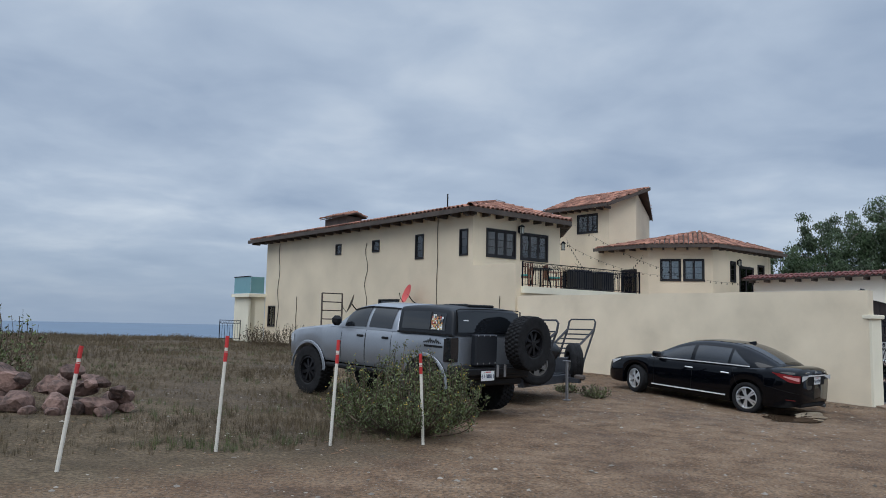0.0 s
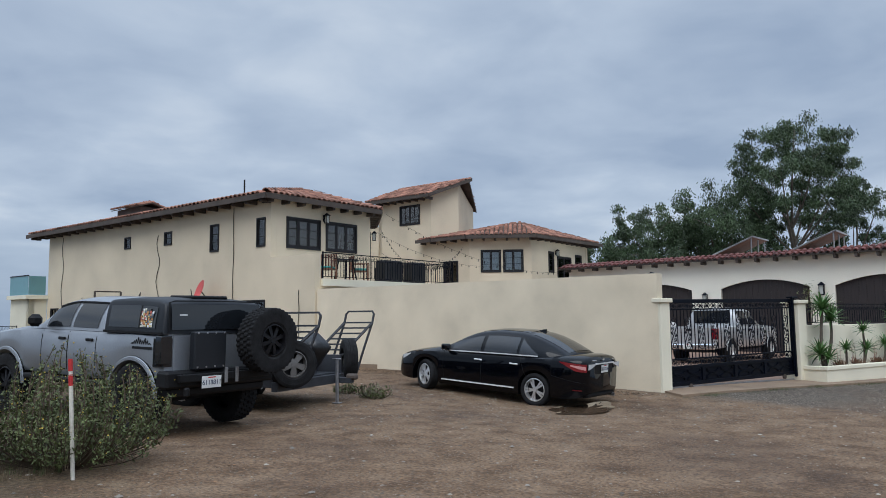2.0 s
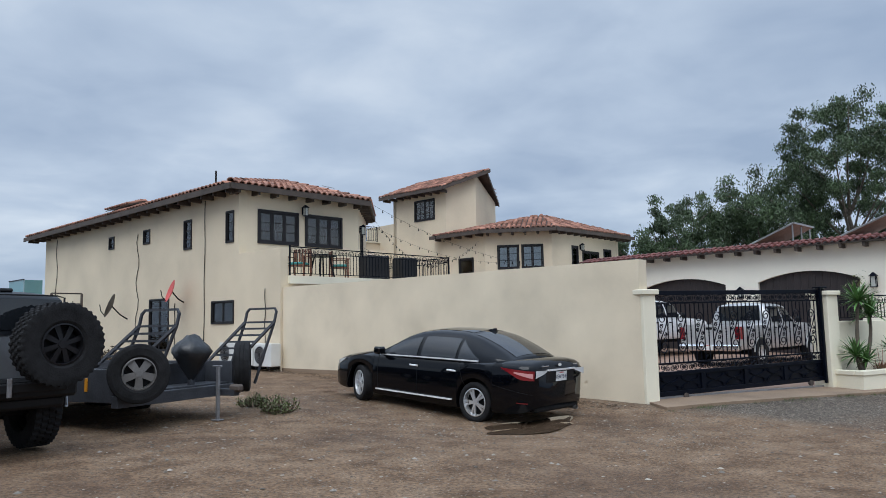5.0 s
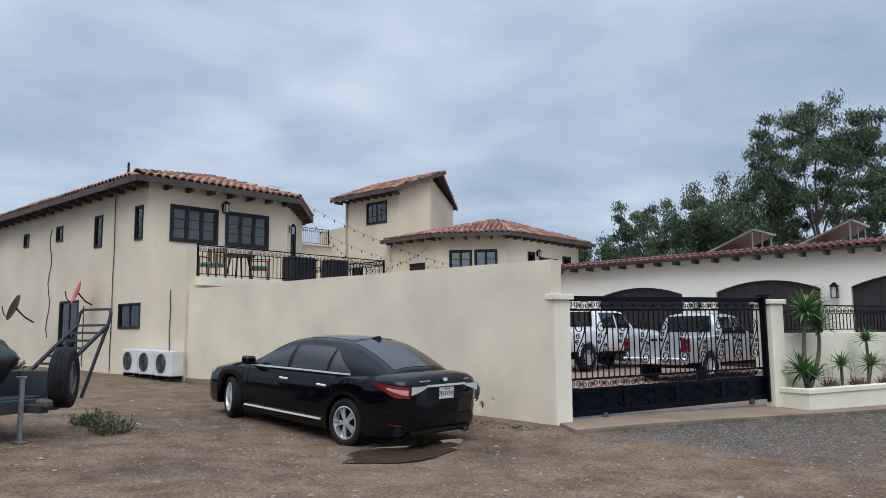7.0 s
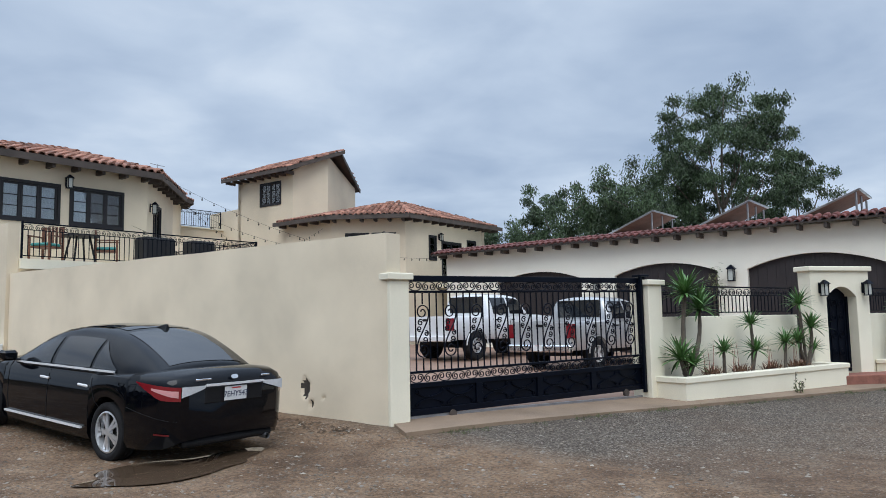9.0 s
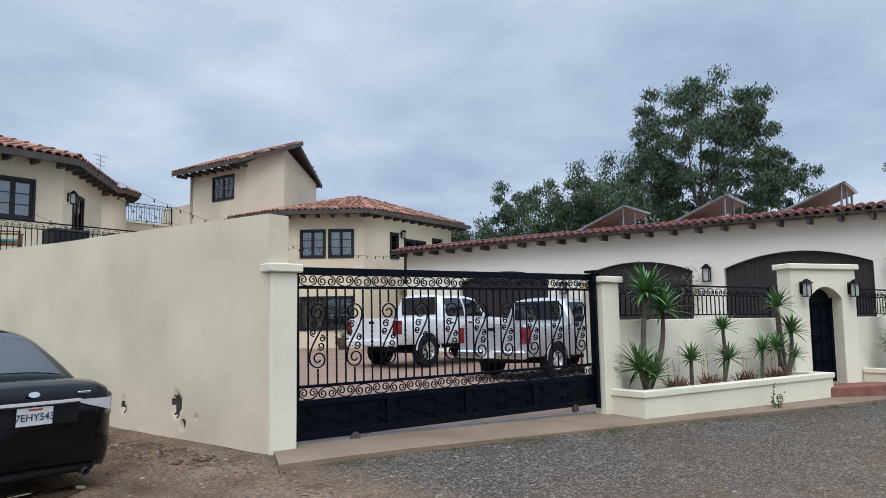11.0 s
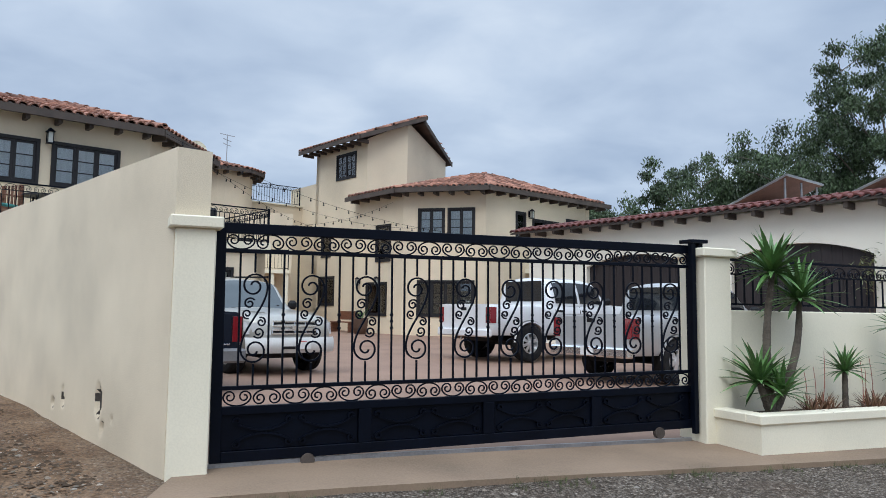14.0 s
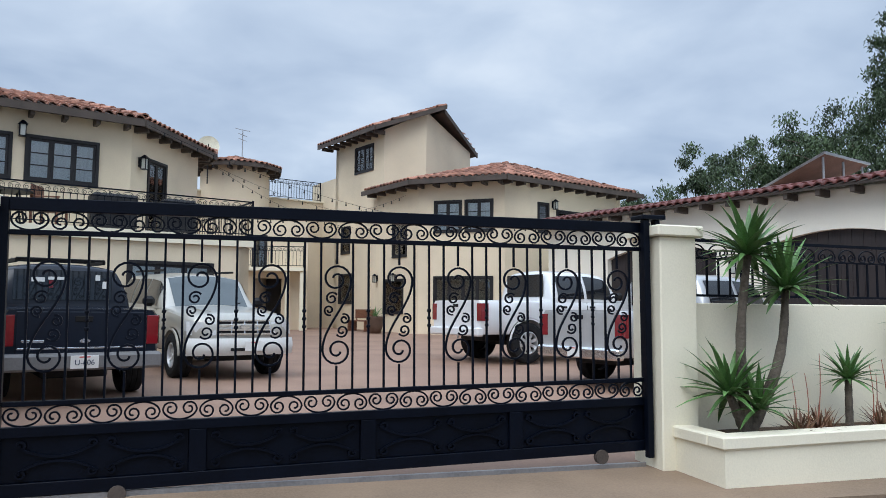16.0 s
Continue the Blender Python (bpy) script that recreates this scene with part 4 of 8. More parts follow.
def planter(s0, s1, n0, n1, label):
    p = empty("planter", label, "planter", group="planters along the wall")
    mm, nn = along(G(s0, n1), G(s1, n1))
    d = n1 - n0
    bm = bmesh.new()
    box(bm, 0, nn, 0, 0.14, -0.6, 0.03, mm)
    box(bm, 0, 0.14, 0.14, d, -0.6, 0.03, mm)
    box(bm, nn - 0.14, nn, 0.14, d, -0.6, 0.03, mm)
    part("trough", bm, STUCCO_PALE, p)
    for q in ((-0.03, nn + 0.03, -0.03, 0.17), (-0.03, 0.17, 0.17, d), (nn - 0.17, nn + 0.03, 0.17, d)):
        bm = bmesh.new()
        box(bm, *q, 0.033, 0.135, mm, 0.012)
        part("lip", bm, STUCCO_PALE, p)
    bm = bmesh.new()
    box(bm, 0.145, nn - 0.145, 0.145, d - 0.01, -0.1, 0.06, mm)
    part("soil", bm, EARTH, p, "dark planter soil")
    return p


planter(5.38, 11.05, -0.03, 0.70, "long cream stucco planter filled with yuccas and aloes")
# ---- entrance portal ----
pq = Vector((19.75, 21.72, 0))
pm = Matrix.Translation(pq) @ pose(0, 0, 0, 0, 0, 5)
portal = empty("wall_5", "cream stucco entrance portal with flat cap", "portal", kind="structure")
for x0, x1 in ((0.50, 0.95), (1.82, 2.2)):
    bm = bmesh.new()
    box(bm, x0, x1, 0, 0.36, -0.6, 1.86, pm, 0.01)
    part("jamb", bm, STUCCO_PALE, portal)
bm = bmesh.new()
k = 14
for i in range(k):
    x0, x1 = 0.95 + 0.87 * i / k, 0.95 + 0.87 * (i + 1) / k
    za, zb = [1.58 + 0.24 * (1 - (2 * (x - 0.95) / 0.87 - 1) ** 2) for x in (x0, x1)]
    vs = [bm.verts.new(pm @ Vector(v)) for v in ((x0, 0, za), (x1, 0, zb), (x1, 0, 1.86), (x0, 0, 1.86), (x0, 0.36, za), (x1, 0.36, zb))]
    bm.faces.new(vs[:4]), bm.faces.new((vs[0], vs[4], vs[5], vs[1]))
box(bm, 0.50, 2.2, 0, 0.36, 1.86, 2.17, pm)
part("arch", bm, STUCCO_PALE, portal)
bm = bmesh.new()
box(bm, 0.43, 2.27, -0.06, 0.42, 2.172, 2.285, pm, 0.015)
part("cap", bm, STUCCO_PALE, portal)
bm = bmesh.new()
box(bm, 0.5, 2.6, -0.6, 0.0, -0.6, -0.14, pm, 0.02)
part("step", bm, material("red_brick_step", (0.25, 0.10, 0.07), 0.85, var=0.2), portal, "red brick doorstep")
door = empty("pedestrian_gate", "black iron pedestrian gate with scrollwork, closed", "gate", pm)
bm = bmesh.new()
frame_bars(bm, Matrix.Identity(4), 0.96, 1.81, -0.12, 1.60, 0.06, 0.25, 0.29)
part("gate_frame", bm, IRON, door)
bm = bmesh.new()
box(bm, 1.02, 1.75, 0.28, 0.287, -0.06, 1.84)
part("backing_sheet", bm, IRON, door)
for x in (1.18, 1.385, 1.59):
    for z, sg in ((0.3, 1), (0.72, -1), (1.12, 1), (1.45, -1)):
        bm = bmesh.new()
        ribbon(bm, curl(x, z, 0.10, math.pi / 2, 1.3 * sg, 18, 1, 0.262), 0.009)
        part("scroll", bm, IRON, door)
for x in (1.08, 1.285, 1.49, 1.69):
    bm = bmesh.new()
    box(bm, x - 0.008, x + 0.008, 0.255, 0.27, -0.06, 1.6)
    part("bar", bm, IRON, door)
# the wall goes on past the portal
wall_6 = empty("wall_6", "pale cream stucco street wall past the portal", "wall", kind="structure")
bm = bmesh.new()
q0 = pm @ Vector((2.2, 0.1, 0))
q1 = q0 + GDIR * 6.5
mm2, nn2 = along(q0, q1)
box(bm, 0, nn2, 0, 0.2, -0.7, 1.20, mm2, 0.01)
part("wall_body", bm, STUCCO_PALE, wall_6)
railing(mm2 @ Vector((0.05, 0.1, 0)), mm2 @ Vector((6.4, 0.1, 0)), 1.20, 1.80, label="black wrought-iron railing past the entrance portal")
s2_ = (q0 - GATE0).dot(GDIR)
n2_ = (q0 - GATE0).dot(GOUT)
planter(s2_ + 0.25, s2_ + 5.5, n2_ + 0.02, n2_ + 0.72, "cream stucco planter past the entrance portal")


# ---- lamps ----
def lantern(at, label, size=1.0):
    """A wall lantern: back plate, arm, cage with panes, roof."""
    L = empty("wall_lantern", label, "wall lamp", at, group="wall lanterns")
    bm = bmesh.new()
    box(bm, -0.05, 0.05, -0.02, 0.0, -0.12, 0.14, None, 0.005)
    part("back_plate", bm, IRON, L)
    bm = bmesh.new()
    ribbon(bm, [Vector((0, -0.02 - 0.13 * math.sin(q), 0.05 + 0.11 * (1 - math.cos(q)))) for q in [math.pi / 2 * k / 6 for k in range(7)]], 0.012)
    part("arm", bm, IRON, L)
    bm = bmesh.new()
    for sx in (-1, 1):
        for sy in (-1, 1):
            box(bm, sx * 0.06 - 0.008, sx * 0.06 + 0.008, -0.15 + sy * 0.06 - 0.008, -0.15 + sy * 0.06 + 0.008, -0.16, 0.1)
    box(bm, -0.075, 0.075, -0.225, -0.075, -0.18, -0.16)
    part("cage", bm, IRON, L)
    bm = bmesh.new()
    bmesh.ops.create_cone(bm, cap_ends=True, segments=4, radius1=0.14, radius2=0.02, depth=0.1, matrix=pose(0, -0.15, 0.15, 0, 0, 45))
    part("roof", bm, IRON, L)
    bm = bmesh.new()
    box(bm, -0.052, 0.052, -0.202, -0.098, -0.158, 0.098)
    part("glass", bm, LAMP_GLASS, L, "clear lantern glass")
    if size != 1.0:
        L.scale = (size,) * 3
    return L


def on_wall(m, x, z):
    return m @ Matrix.Translation((x, -0.004, z))


LAN = "black iron wall lantern with glass panes"
lantern(on_wall(fm, 2.15, 5.15), LAN)
lantern(on_wall(cm_, 0.35, 4.75), LAN)
lantern(on_wall(gm_, gb0 - 7.45, 2.55), LAN, size=1.4)
lantern(on_wall(gm_, gb0 - 12.2, 2.3), LAN, size=1.2)
lantern(on_wall(gm_, gb0 - 2.7, 2.55), LAN, size=1.4)
lantern(pm @ Matrix.Translation((0.76, -0.004, 1.78)), LAN, size=0.95)
lantern(pm @ Matrix.Translation((2.02, -0.004, 1.78)), LAN, size=0.95)
lantern(on_wall(rm, 1.15, 5.05), LAN)
for x in (0.15, 1.45):
    lantern(on_wall(km, x, 2.35), LAN, size=0.9)

# ---- railing of the terrace ----
railing(P(18.80, 18.42), P(25.55, 18.42), 2.80, 3.66, label="black wrought-iron terrace railing with scrolls")
railing(P(25.55, 18.44), P(25.55, 22.6), 2.80, 3.66, label="black wrought-iron railing at the terrace end", step=0.2)
far_rail = railing(P(16.5, 38.55), P(17.5, 38.2), 0.3, 1.35, label="black iron fence beside the far house corner")


# ---- vehicles ----
def curve(*pts):
    """A smooth line through points, as a function."""
    xs, ys = [p[0] for p in pts], [p[1] for p in pts]
    if xs[0] > xs[-1]:
        xs, ys = xs[::-1], ys[::-1]
    n = len(xs)
    d = [(ys[i + 1] - ys[i]) / (xs[i + 1] - xs[i]) for i in range(n - 1)]
    t = [d[0]] + [0 if d[i - 1] * d[i] <= 0 else 2 * d[i - 1] * d[i] / (d[i - 1] + d[i]) for i in range(1, n - 1)] + [d[-1]]

    def f(x):
        if x <= xs[0]:
            return ys[0]
        if x >= xs[-1]:
            return ys[-1]
        i = max(k for k in range(n - 1) if xs[k] <= x)
        h = xs[i + 1] - xs[i]
        u = (x - xs[i]) / h
        return (2 * u**3 - 3 * u**2 + 1) * ys[i] + (u**3 - 2 * u**2 + u) * h * t[i] + (-2 * u**3 + 3 * u**2) * ys[i + 1] + (u**3 - u**2) * h * t[i + 1]

    return f


class Shell:
    """A car body: its half-width, sill, shoulder and top as functions of the length."""

    def __init__(self, W, low, shoulder, top, arches, ra, zc):
        self.W, self.low0, self.sh, self.top, self.arches, self.ra, self.zc = W, low, shoulder, top, arches, ra, zc

    def low(self, x):
        z = self.low0(x)
        for xc in self.arches:
            d = abs(x - xc)
            if d < self.ra:
                z = max(z, self.zc + math.sqrt(self.ra**2 - d * d))
        return z

    def section(self, x):
        w, lo, sh, tp = self.W(x), self.low(x), self.sh(x), self.top(x)
        tp = max(tp, sh + 0.004)
        a = lambda f: lo + (sh - lo) * f
        return [(0.0, min(lo + 0.02, sh)), (w * 0.62, lo + 0.01), (w * 0.94, lo), (w * 0.985, a(0.10)), (w * 1.0, a(0.45)), (w * 0.995, a(0.72)), (w * 0.975, a(0.92)), (w * 0.93, sh), (w * 0.80, sh + (tp - sh) * 0.55), (w * 0.5, sh + (tp - sh) * 0.9), (0.0, tp)]

    def y(self, x, z):
        s = self.section(x)[2:8]
        for (y0, z0), (y1, z1) in zip(s, s[1:]):
            if z0 <= z <= z1:
                return y0 + (y1 - y0) * (z - z0) / max(1e-6, z1 - z0)
        return s[-1][0] if z > s[-1][1] else s[0][0]

    def build(self, x0, x1, n):
        bm = bmesh.new()
        xs = sorted({round(x0 + (x1 - x0) * i / n, 4) for i in range(n + 1)} | {round(c + s * self.ra * f, 4) for c in self.arches for s in (-1, 1) for f in (1.0, 0.995, 0.97, 0.9)})
        rings = []
        for x in xs:
            s = self.section(x)
            rings.append([bm.verts.new((x, y, z)) for y, z in s] + [bm.verts.new((x, -y, z)) for y, z in s[-2:0:-1]])
        k = len(rings[0])
        for a, b in zip(rings, rings[1:]):
            for i in range(k):
                bm.faces.new((a[i], b[i], b[(i + 1) % k], a[(i + 1) % k]))
        bm.faces.new(rings[0]), bm.faces.new(rings[-1][::-1])
        bmesh.ops.recalc_face_normals(bm, faces=bm.faces)
        return bm


class Cabin:
    """The glasshouse above a body."""

    def __init__(self, roof, belt, wb, wr, crown=0.05):
        self.roof, self.belt, self.wb, self.wr, self.crown = roof, belt, wb, wr, crown

    def side(self, x, v, out=0.0):
        zb, zr = self.belt(x), self.roof(x) - self.crown
        zr = max(zr, zb + 0.003)
        return Vector((x, self.wb(x) + (self.wr(x) - self.wb(x)) * (0.25 * v + 0.75 * v * v) + out, zb + (zr - zb) * v))

    def cap(self, x, f, out=0.0):
        zb = self.belt(x)
        zr = max(self.roof(x), zb + 0.006)
        c = min(self.crown, max(0.003, zr - zb - 0.003))
        return Vector((x, self.wr(x) * f, zr - c * abs(f) ** 2.6 + out))

    def build(self, x0, x1, n):
        bm = bmesh.new()
        rings = []
        for i in range(n + 1):
            x = x0 + (x1 - x0) * i / n
            half = [self.side(x, v) for v in (0, 0.25, 0.5, 0.75, 0.93)] + [self.cap(x, f) for f in (0.98, 0.85, 0.6, 0.3)]
            ring = half + [self.cap(x, 0)] + [Vector((p.x, -p.y, p.z)) for p in half[::-1]]
            rings.append([bm.verts.new(p) for p in ring])
        for a, b in zip(rings, rings[1:]):
            for i in range(len(a) - 1):
                bm.faces.new((a[i], b[i], b[i + 1], a[i + 1]))
        bm.faces.new(rings[0]), bm.faces.new(rings[-1][::-1])
        bmesh.ops.recalc_face_normals(bm, faces=bm.faces)
        return bm


def patch(f, nu, nv):
    """A curved sheet f(u, v)."""
    bm = bmesh.new()
    g = [[bm.verts.new(f(i / nu, j / nv)) for j in range(nv + 1)] for i in range(nu + 1)]
    for i in range(nu):
        for j in range(nv):
            bm.faces.new((g[i][j], g[i + 1][j], g[i + 1][j + 1], g[i][j + 1]))
    return bm


def mirror_y(f):
    return lambda u, v: Vector((f(u, v).x, -f(u, v).y, f(u, v).z))


def lathe(bm, profile, n, m):
    """A ring turned about y; profile of (radius, y)."""
    rings = [[bm.verts.new(m @ Vector((r * math.cos(2 * math.pi * k / n), y, r * math.sin(2 * math.pi * k / n)))) for r, y in profile] for k in range(n)]
    for k in range(n):
        a, b = rings[k], rings[(k + 1) % n]
        for i in range(len(profile) - 1):
            bm.faces.new((a[i], a[i + 1], b[i + 1], b[i]))


def lathe_tread(bm, inner, outer, r, h, lugs, m):
    """A tyre whose tread blocks stand out of one moulded skin, in four staggered rows."""
    rows = [(-0.98, -0.5, 0), (-0.44, -0.03, 2), (0.03, 0.44, 0), (0.5, 0.98, 2)]
    rings = []
    n = lugs * 4
    for k in range(n):
        a = 2 * math.pi * k / n
        prof = list(inner)
        for y0, y1, off in rows:
            rr = r + 0.005 if (k + off) % 4 < 2 else r - 0.010
            edge = 0.93 if abs(y0) > 0.9 else 1.0
            prof += [(rr * edge if edge < 1 else rr, y0 * h), (rr, (y0 + 0.05) * h), (rr, (y1 - 0.05) * h), ((rr * 0.93 if abs(y1) > 0.9 else rr), y1 * h), (r - 0.014 if abs(y1) < 0.9 else rr * 0.90, (y1 + 0.01) * h)]
        prof += outer
        rings.append([bm.verts.new(m @ Vector((q * math.cos(a), y, q * math.sin(a)))) for q, y in prof])
    for k in range(n):
        p, q = rings[k], rings[(k + 1) % n]
        for i in range(len(p) - 1):
            bm.faces.new((p[i], p[i + 1], q[i + 1], q[i]))


def wheel(car, x, y, z, r, w, rim_r, style, steer=0.0, rim_mat=None, lugs=0, lean=None):
    """A wheel on its hub: the tyre, with its rim as a part. side > 0 is the car's left."""
    side = 1 if y > 0 else -1
    m = lean if lean is not None else pose(x, y, z, 0, 0, steer) @ (Matrix.Identity(4) if side > 0 else pose(0, 0, 0, 0, 0, 180))
    bm = bmesh.new()
    h = w / 2
    inner = [(rim_r, -h * 0.8), (rim_r + 0.02, -h), (r * 0.86, -h)]
    outer = [(r * 0.86, h), (rim_r + 0.03, h * 0.98), (rim_r, h * 0.82), (rim_r * 0.97, -h * 0.6), (rim_r, -h * 0.8)]
    if lugs:
        lathe_tread(bm, inner, outer, r, h, lugs, m)
    else:
        lathe(bm, inner + [(r * 0.97, -h * 0.88), (r, -h * 0.7), (r, -h * 0.30), (r - 0.008, -h * 0.27), (r - 0.008, -h * 0.20), (r, -h * 0.17), (r, h * 0.17), (r - 0.008, h * 0.20), (r - 0.008, h * 0.27), (r, h * 0.30), (r, h * 0.7), (r * 0.97, h * 0.88)] + outer, 40, m)
    tyre = part("wheel", bm, TYRE, car, "black rubber tyre")
    bm = bmesh.new()
    lathe(bm, [(rim_r * 0.97, -h * 0.5), (rim_r * 0.96, h * 0.5), (rim_r * 1.0, h * 0.86), (rim_r * 0.93, h * 0.9), (rim_r * 0.90, h * 0.45), (rim_r * 0.86, h * 0.1)], 32, m)
    spokes, sw = style
    for k in range(spokes):
        a = 2 * math.pi * k / spokes + 0.3 if spokes != 10 else 2 * math.pi * (k // 2) / 5 + (0.3 if k % 2 else -0.02)
        mm = m @ Matrix.Rotation(a, 4, "Y")
        vs = box(bm, rim_r * 0.15, rim_r * 0.94, h * 0.42, h * 0.62, -sw / 2, sw / 2)
        for v in vs:
            f = v.co.x / rim_r
            v.co.z *= 0.75 + 0.5 * f
            v.co.y += 0.02 * (1 - f)
            v.co = mm @ v.co
    bmesh.ops.create_cone(bm, cap_ends=True, segments=16, radius1=rim_r * 0.26, radius2=rim_r * 0.2, depth=h * 0.35, matrix=m @ pose(0, h * 0.62, 0, -90, 0, 0))
    part("rim", bm, rim_mat or ALLOY, tyre, "alloy rim")
    bm = bmesh.new()
    bmesh.ops.create_circle(bm, cap_ends=True, radius=rim_r * 0.9, segments=24, matrix=m @ pose(0, h * 0.02, 0, -90, 0, 0))
    part("brake", bm, CAR_BLACK, tyre)
    return tyre


def strip(car, name, pts, r, mat, label=""):
    bm = bmesh.new()
    ribbon(bm, [Vector(p) for p in pts], r)
    return part(name, bm, mat, car, label)


def both(car, name, f, nu, nv, mat, label="", smooth=True):
    for g in (f, mirror_y(f)):
        bm = patch(g, nu, nv)
        part(name, bm, mat, car, label, smooth)


def block(car, name, x0, x1, y0, y1, z0, z1, mat, bevel=0.01, label="", m=None):
    bm = bmesh.new()
    box(bm, x0, x1, y0, y1, z0, z1, m, bevel)
    return part(name, bm, mat, car, label)


def words(parent, text, size, m, mat, name="lettering", label=""):
    """Letters as a flat mesh, a hair thick."""
    c = bpy.data.curves.new(name, "FONT")
    c.body, c.size, c.align_x, c.align_y, c.extrude = text, size, "CENTER", "CENTER", 0.0015
    tmp = bpy.data.objects.new(name, c)
    me = bpy.data.meshes.new_from_object(tmp)
    bpy.data.objects.remove(tmp)
    me.materials.append(mat)
    ob = new(name, me)
    ob.parent = parent
    ob.matrix_local = m
    if label:
        tagged(ob, label)
    return ob


def plate(car, m, text, label="white licence plate with dark characters"):
    """A licence plate facing -y of m."""
    bm = bmesh.new()
    box(bm, -0.155, 0.155, -0.006, 0.0, -0.077, 0.077, m, 0.002)
    p = part("licence_plate", bm, PLATE, car, label)
    words(p, text, 0.088, m @ pose(0, -0.009, -0.008, 90, 0, 0), PLATE_INK)
    bm = bmesh.new()
    box(bm, -0.06, 0.06, -0.0085, -0.0065, 0.052, 0.066, m)
    part("plate_heading", bm, RED_PAINT, p)
    return p


def contact(x, y):
    return Vector((x, y, height(x, y)))


def stand(rear, front, roll=0.0, dz=0.0):
    """A pose with its origin half-way between two axle centres on the ground, x forward."""
    a, b = Vector(rear), Vector(front)
    d = (b - a).normalized()
    left = Vector((0, 0, 1)).cross(d).normalized()
    up = d.cross(left)
    m = Matrix((d, left, up)).transposed().to_4x4()
    m.translation = (a + b) / 2 + Vector((0, 0, dz))
    return m @ pose(0, 0, 0, roll, 0, 0)


TYRE = material("tyre_rubber", (0.016, 0.016, 0.017), 0.9, spec=0.2, var=0.25, scale=8, fine=60, bump=0.3)
ALLOY = material("machined_alloy", (0.72, 0.73, 0.74), 0.38, metal=0.75, var=0.08, bump=0)
RIM_GREY = material("dull_grey_alloy", (0.16, 0.155, 0.15), 0.5, metal=0.4, var=0.2, bump=0)
ALLOY_DARK = material("black_wheel_enamel", (0.010, 0.010, 0.012), 0.4, var=0.15, bump=0, spec=0.25)
CAR_BLACK = material("black_trim", (0.009, 0.009, 0.010), 0.6, var=0.2, bump=0, spec=0.25)
PAINT_BLACK = material("black_car_paint", (0.0015, 0.002, 0.0035), 0.05, var=0.1, scale=2, bump=0, spec=0.30)
PAINT_SILVER = material("grey_metallic_paint", (0.30, 0.32, 0.35), 0.35, metal=0.5, var=0.06, scale=2, bump=0, coat=0.6)
PAINT_WHITE = material("white_car_paint", (0.70, 0.71, 0.72), 0.3, var=0.03, scale=2, bump=0, coat=0.7)
PAINT_PALE = material("silver_car_paint", (0.46, 0.47, 0.48), 0.32, metal=0.4, var=0.05, scale=2, bump=0, coat=0.7)
PAINT_NAVY = material("dark_navy_paint", (0.008, 0.012, 0.022), 0.2, var=0.1, scale=2, bump=0, spec=0.35)
PAINT_GOLD = material("beige_metallic_paint", (0.42, 0.405, 0.36), 0.35, metal=0.3, var=0.05, scale=2, bump=0, coat=0.6)
TINT = material("tinted_car_glass", (0.012, 0.014, 0.017), 0.03, var=0.05, bump=0, spec=0.8)
TINT_CLEAR = material("clear_car_glass", (0.045, 0.060, 0.062), 0.03, var=0.05, bump=0, spec=0.9)
CHROME = material("chrome", (0.85, 0.85, 0.87), 0.22, metal=1.0, var=0.02, bump=0)
TRIM = material("bright_trim", (0.88, 0.88, 0.89), 0.2, metal=0.3, var=0.02, bump=0)
RED_LENS = material("red_tail_lens", (0.20, 0.010, 0.016), 0.10, var=0.1, bump=0, coat=0.8)
PINK_LENS = material("pale_pink_lens", (0.62, 0.30, 0.30), 0.12, var=0.08, bump=0, coat=0.8)
CLEAR_LENS = material("clear_lamp_lens", (0.62, 0.63, 0.64), 0.12, var=0.08, bump=0, coat=0.8)
PLATE = material("white_plate", (0.72, 0.73, 0.72), 0.5, var=0.05, bump=0)
PLATE_INK = material("dark_plate_ink", (0.02, 0.03, 0.08), 0.5, var=0.05, bump=0)
RED_PAINT = material("red_paint", (0.50, 0.03, 0.03), 0.5, var=0.15, bump=0)
SHELL_GREY = material("dark_grey_fibreglass", (0.013, 0.015, 0.019), 0.45, var=0.12, bump=0, spec=0.35)

# ---- the black sedan ----
rear_ax, front_ax = Vector((7.21, 16.93, -0.305)), Vector((5.37, 19.03, -0.085))
sedan = empty("car", "black four-door sedan parked by a puddle", "car", stand(rear_ax, front_ax))
WB = 1.3975
sb = Shell(
    curve((2.36, 0.50), (2.33, 0.62), (2.22, 0.74), (2.0, 0.84), (1.6, 0.905), (1.0, 0.915), (-1.4, 0.918), (-1.9, 0.90), (-2.2, 0.85), (-2.38, 0.76), (-2.46, 0.62)),
    curve((2.36, 0.30), (2.2, 0.21), (1.9, 0.19), (0, 0.18), (-1.9, 0.22), (-2.3, 0.27), (-2.46, 0.36)),
    curve((2.36, 0.56), (2.2, 0.68), (1.8, 0.79), (1.3, 0.87), (0.6, 0.91), (-0.5, 0.945), (-1.5, 0.985), (-2.1, 1.01), (-2.36, 0.995), (-2.46, 0.90)),
    curve((2.36, 0.60), (2.2, 0.74), (1.8, 0.86), (1.3, 0.95), (1.0, 0.995), (0.0, 0.96), (-1.4, 1.0), (-1.9, 1.07), (-2.2, 1.095), (-2.36, 1.075), (-2.46, 0.92)),
    (WB, -WB), 0.365, 0.33)
part("body", sb.build(-2.46, 2.36, 120), PAINT_BLACK, sedan, "glossy black bodywork", smooth=True).data.set_sharp_from_angle(angle=0.7)
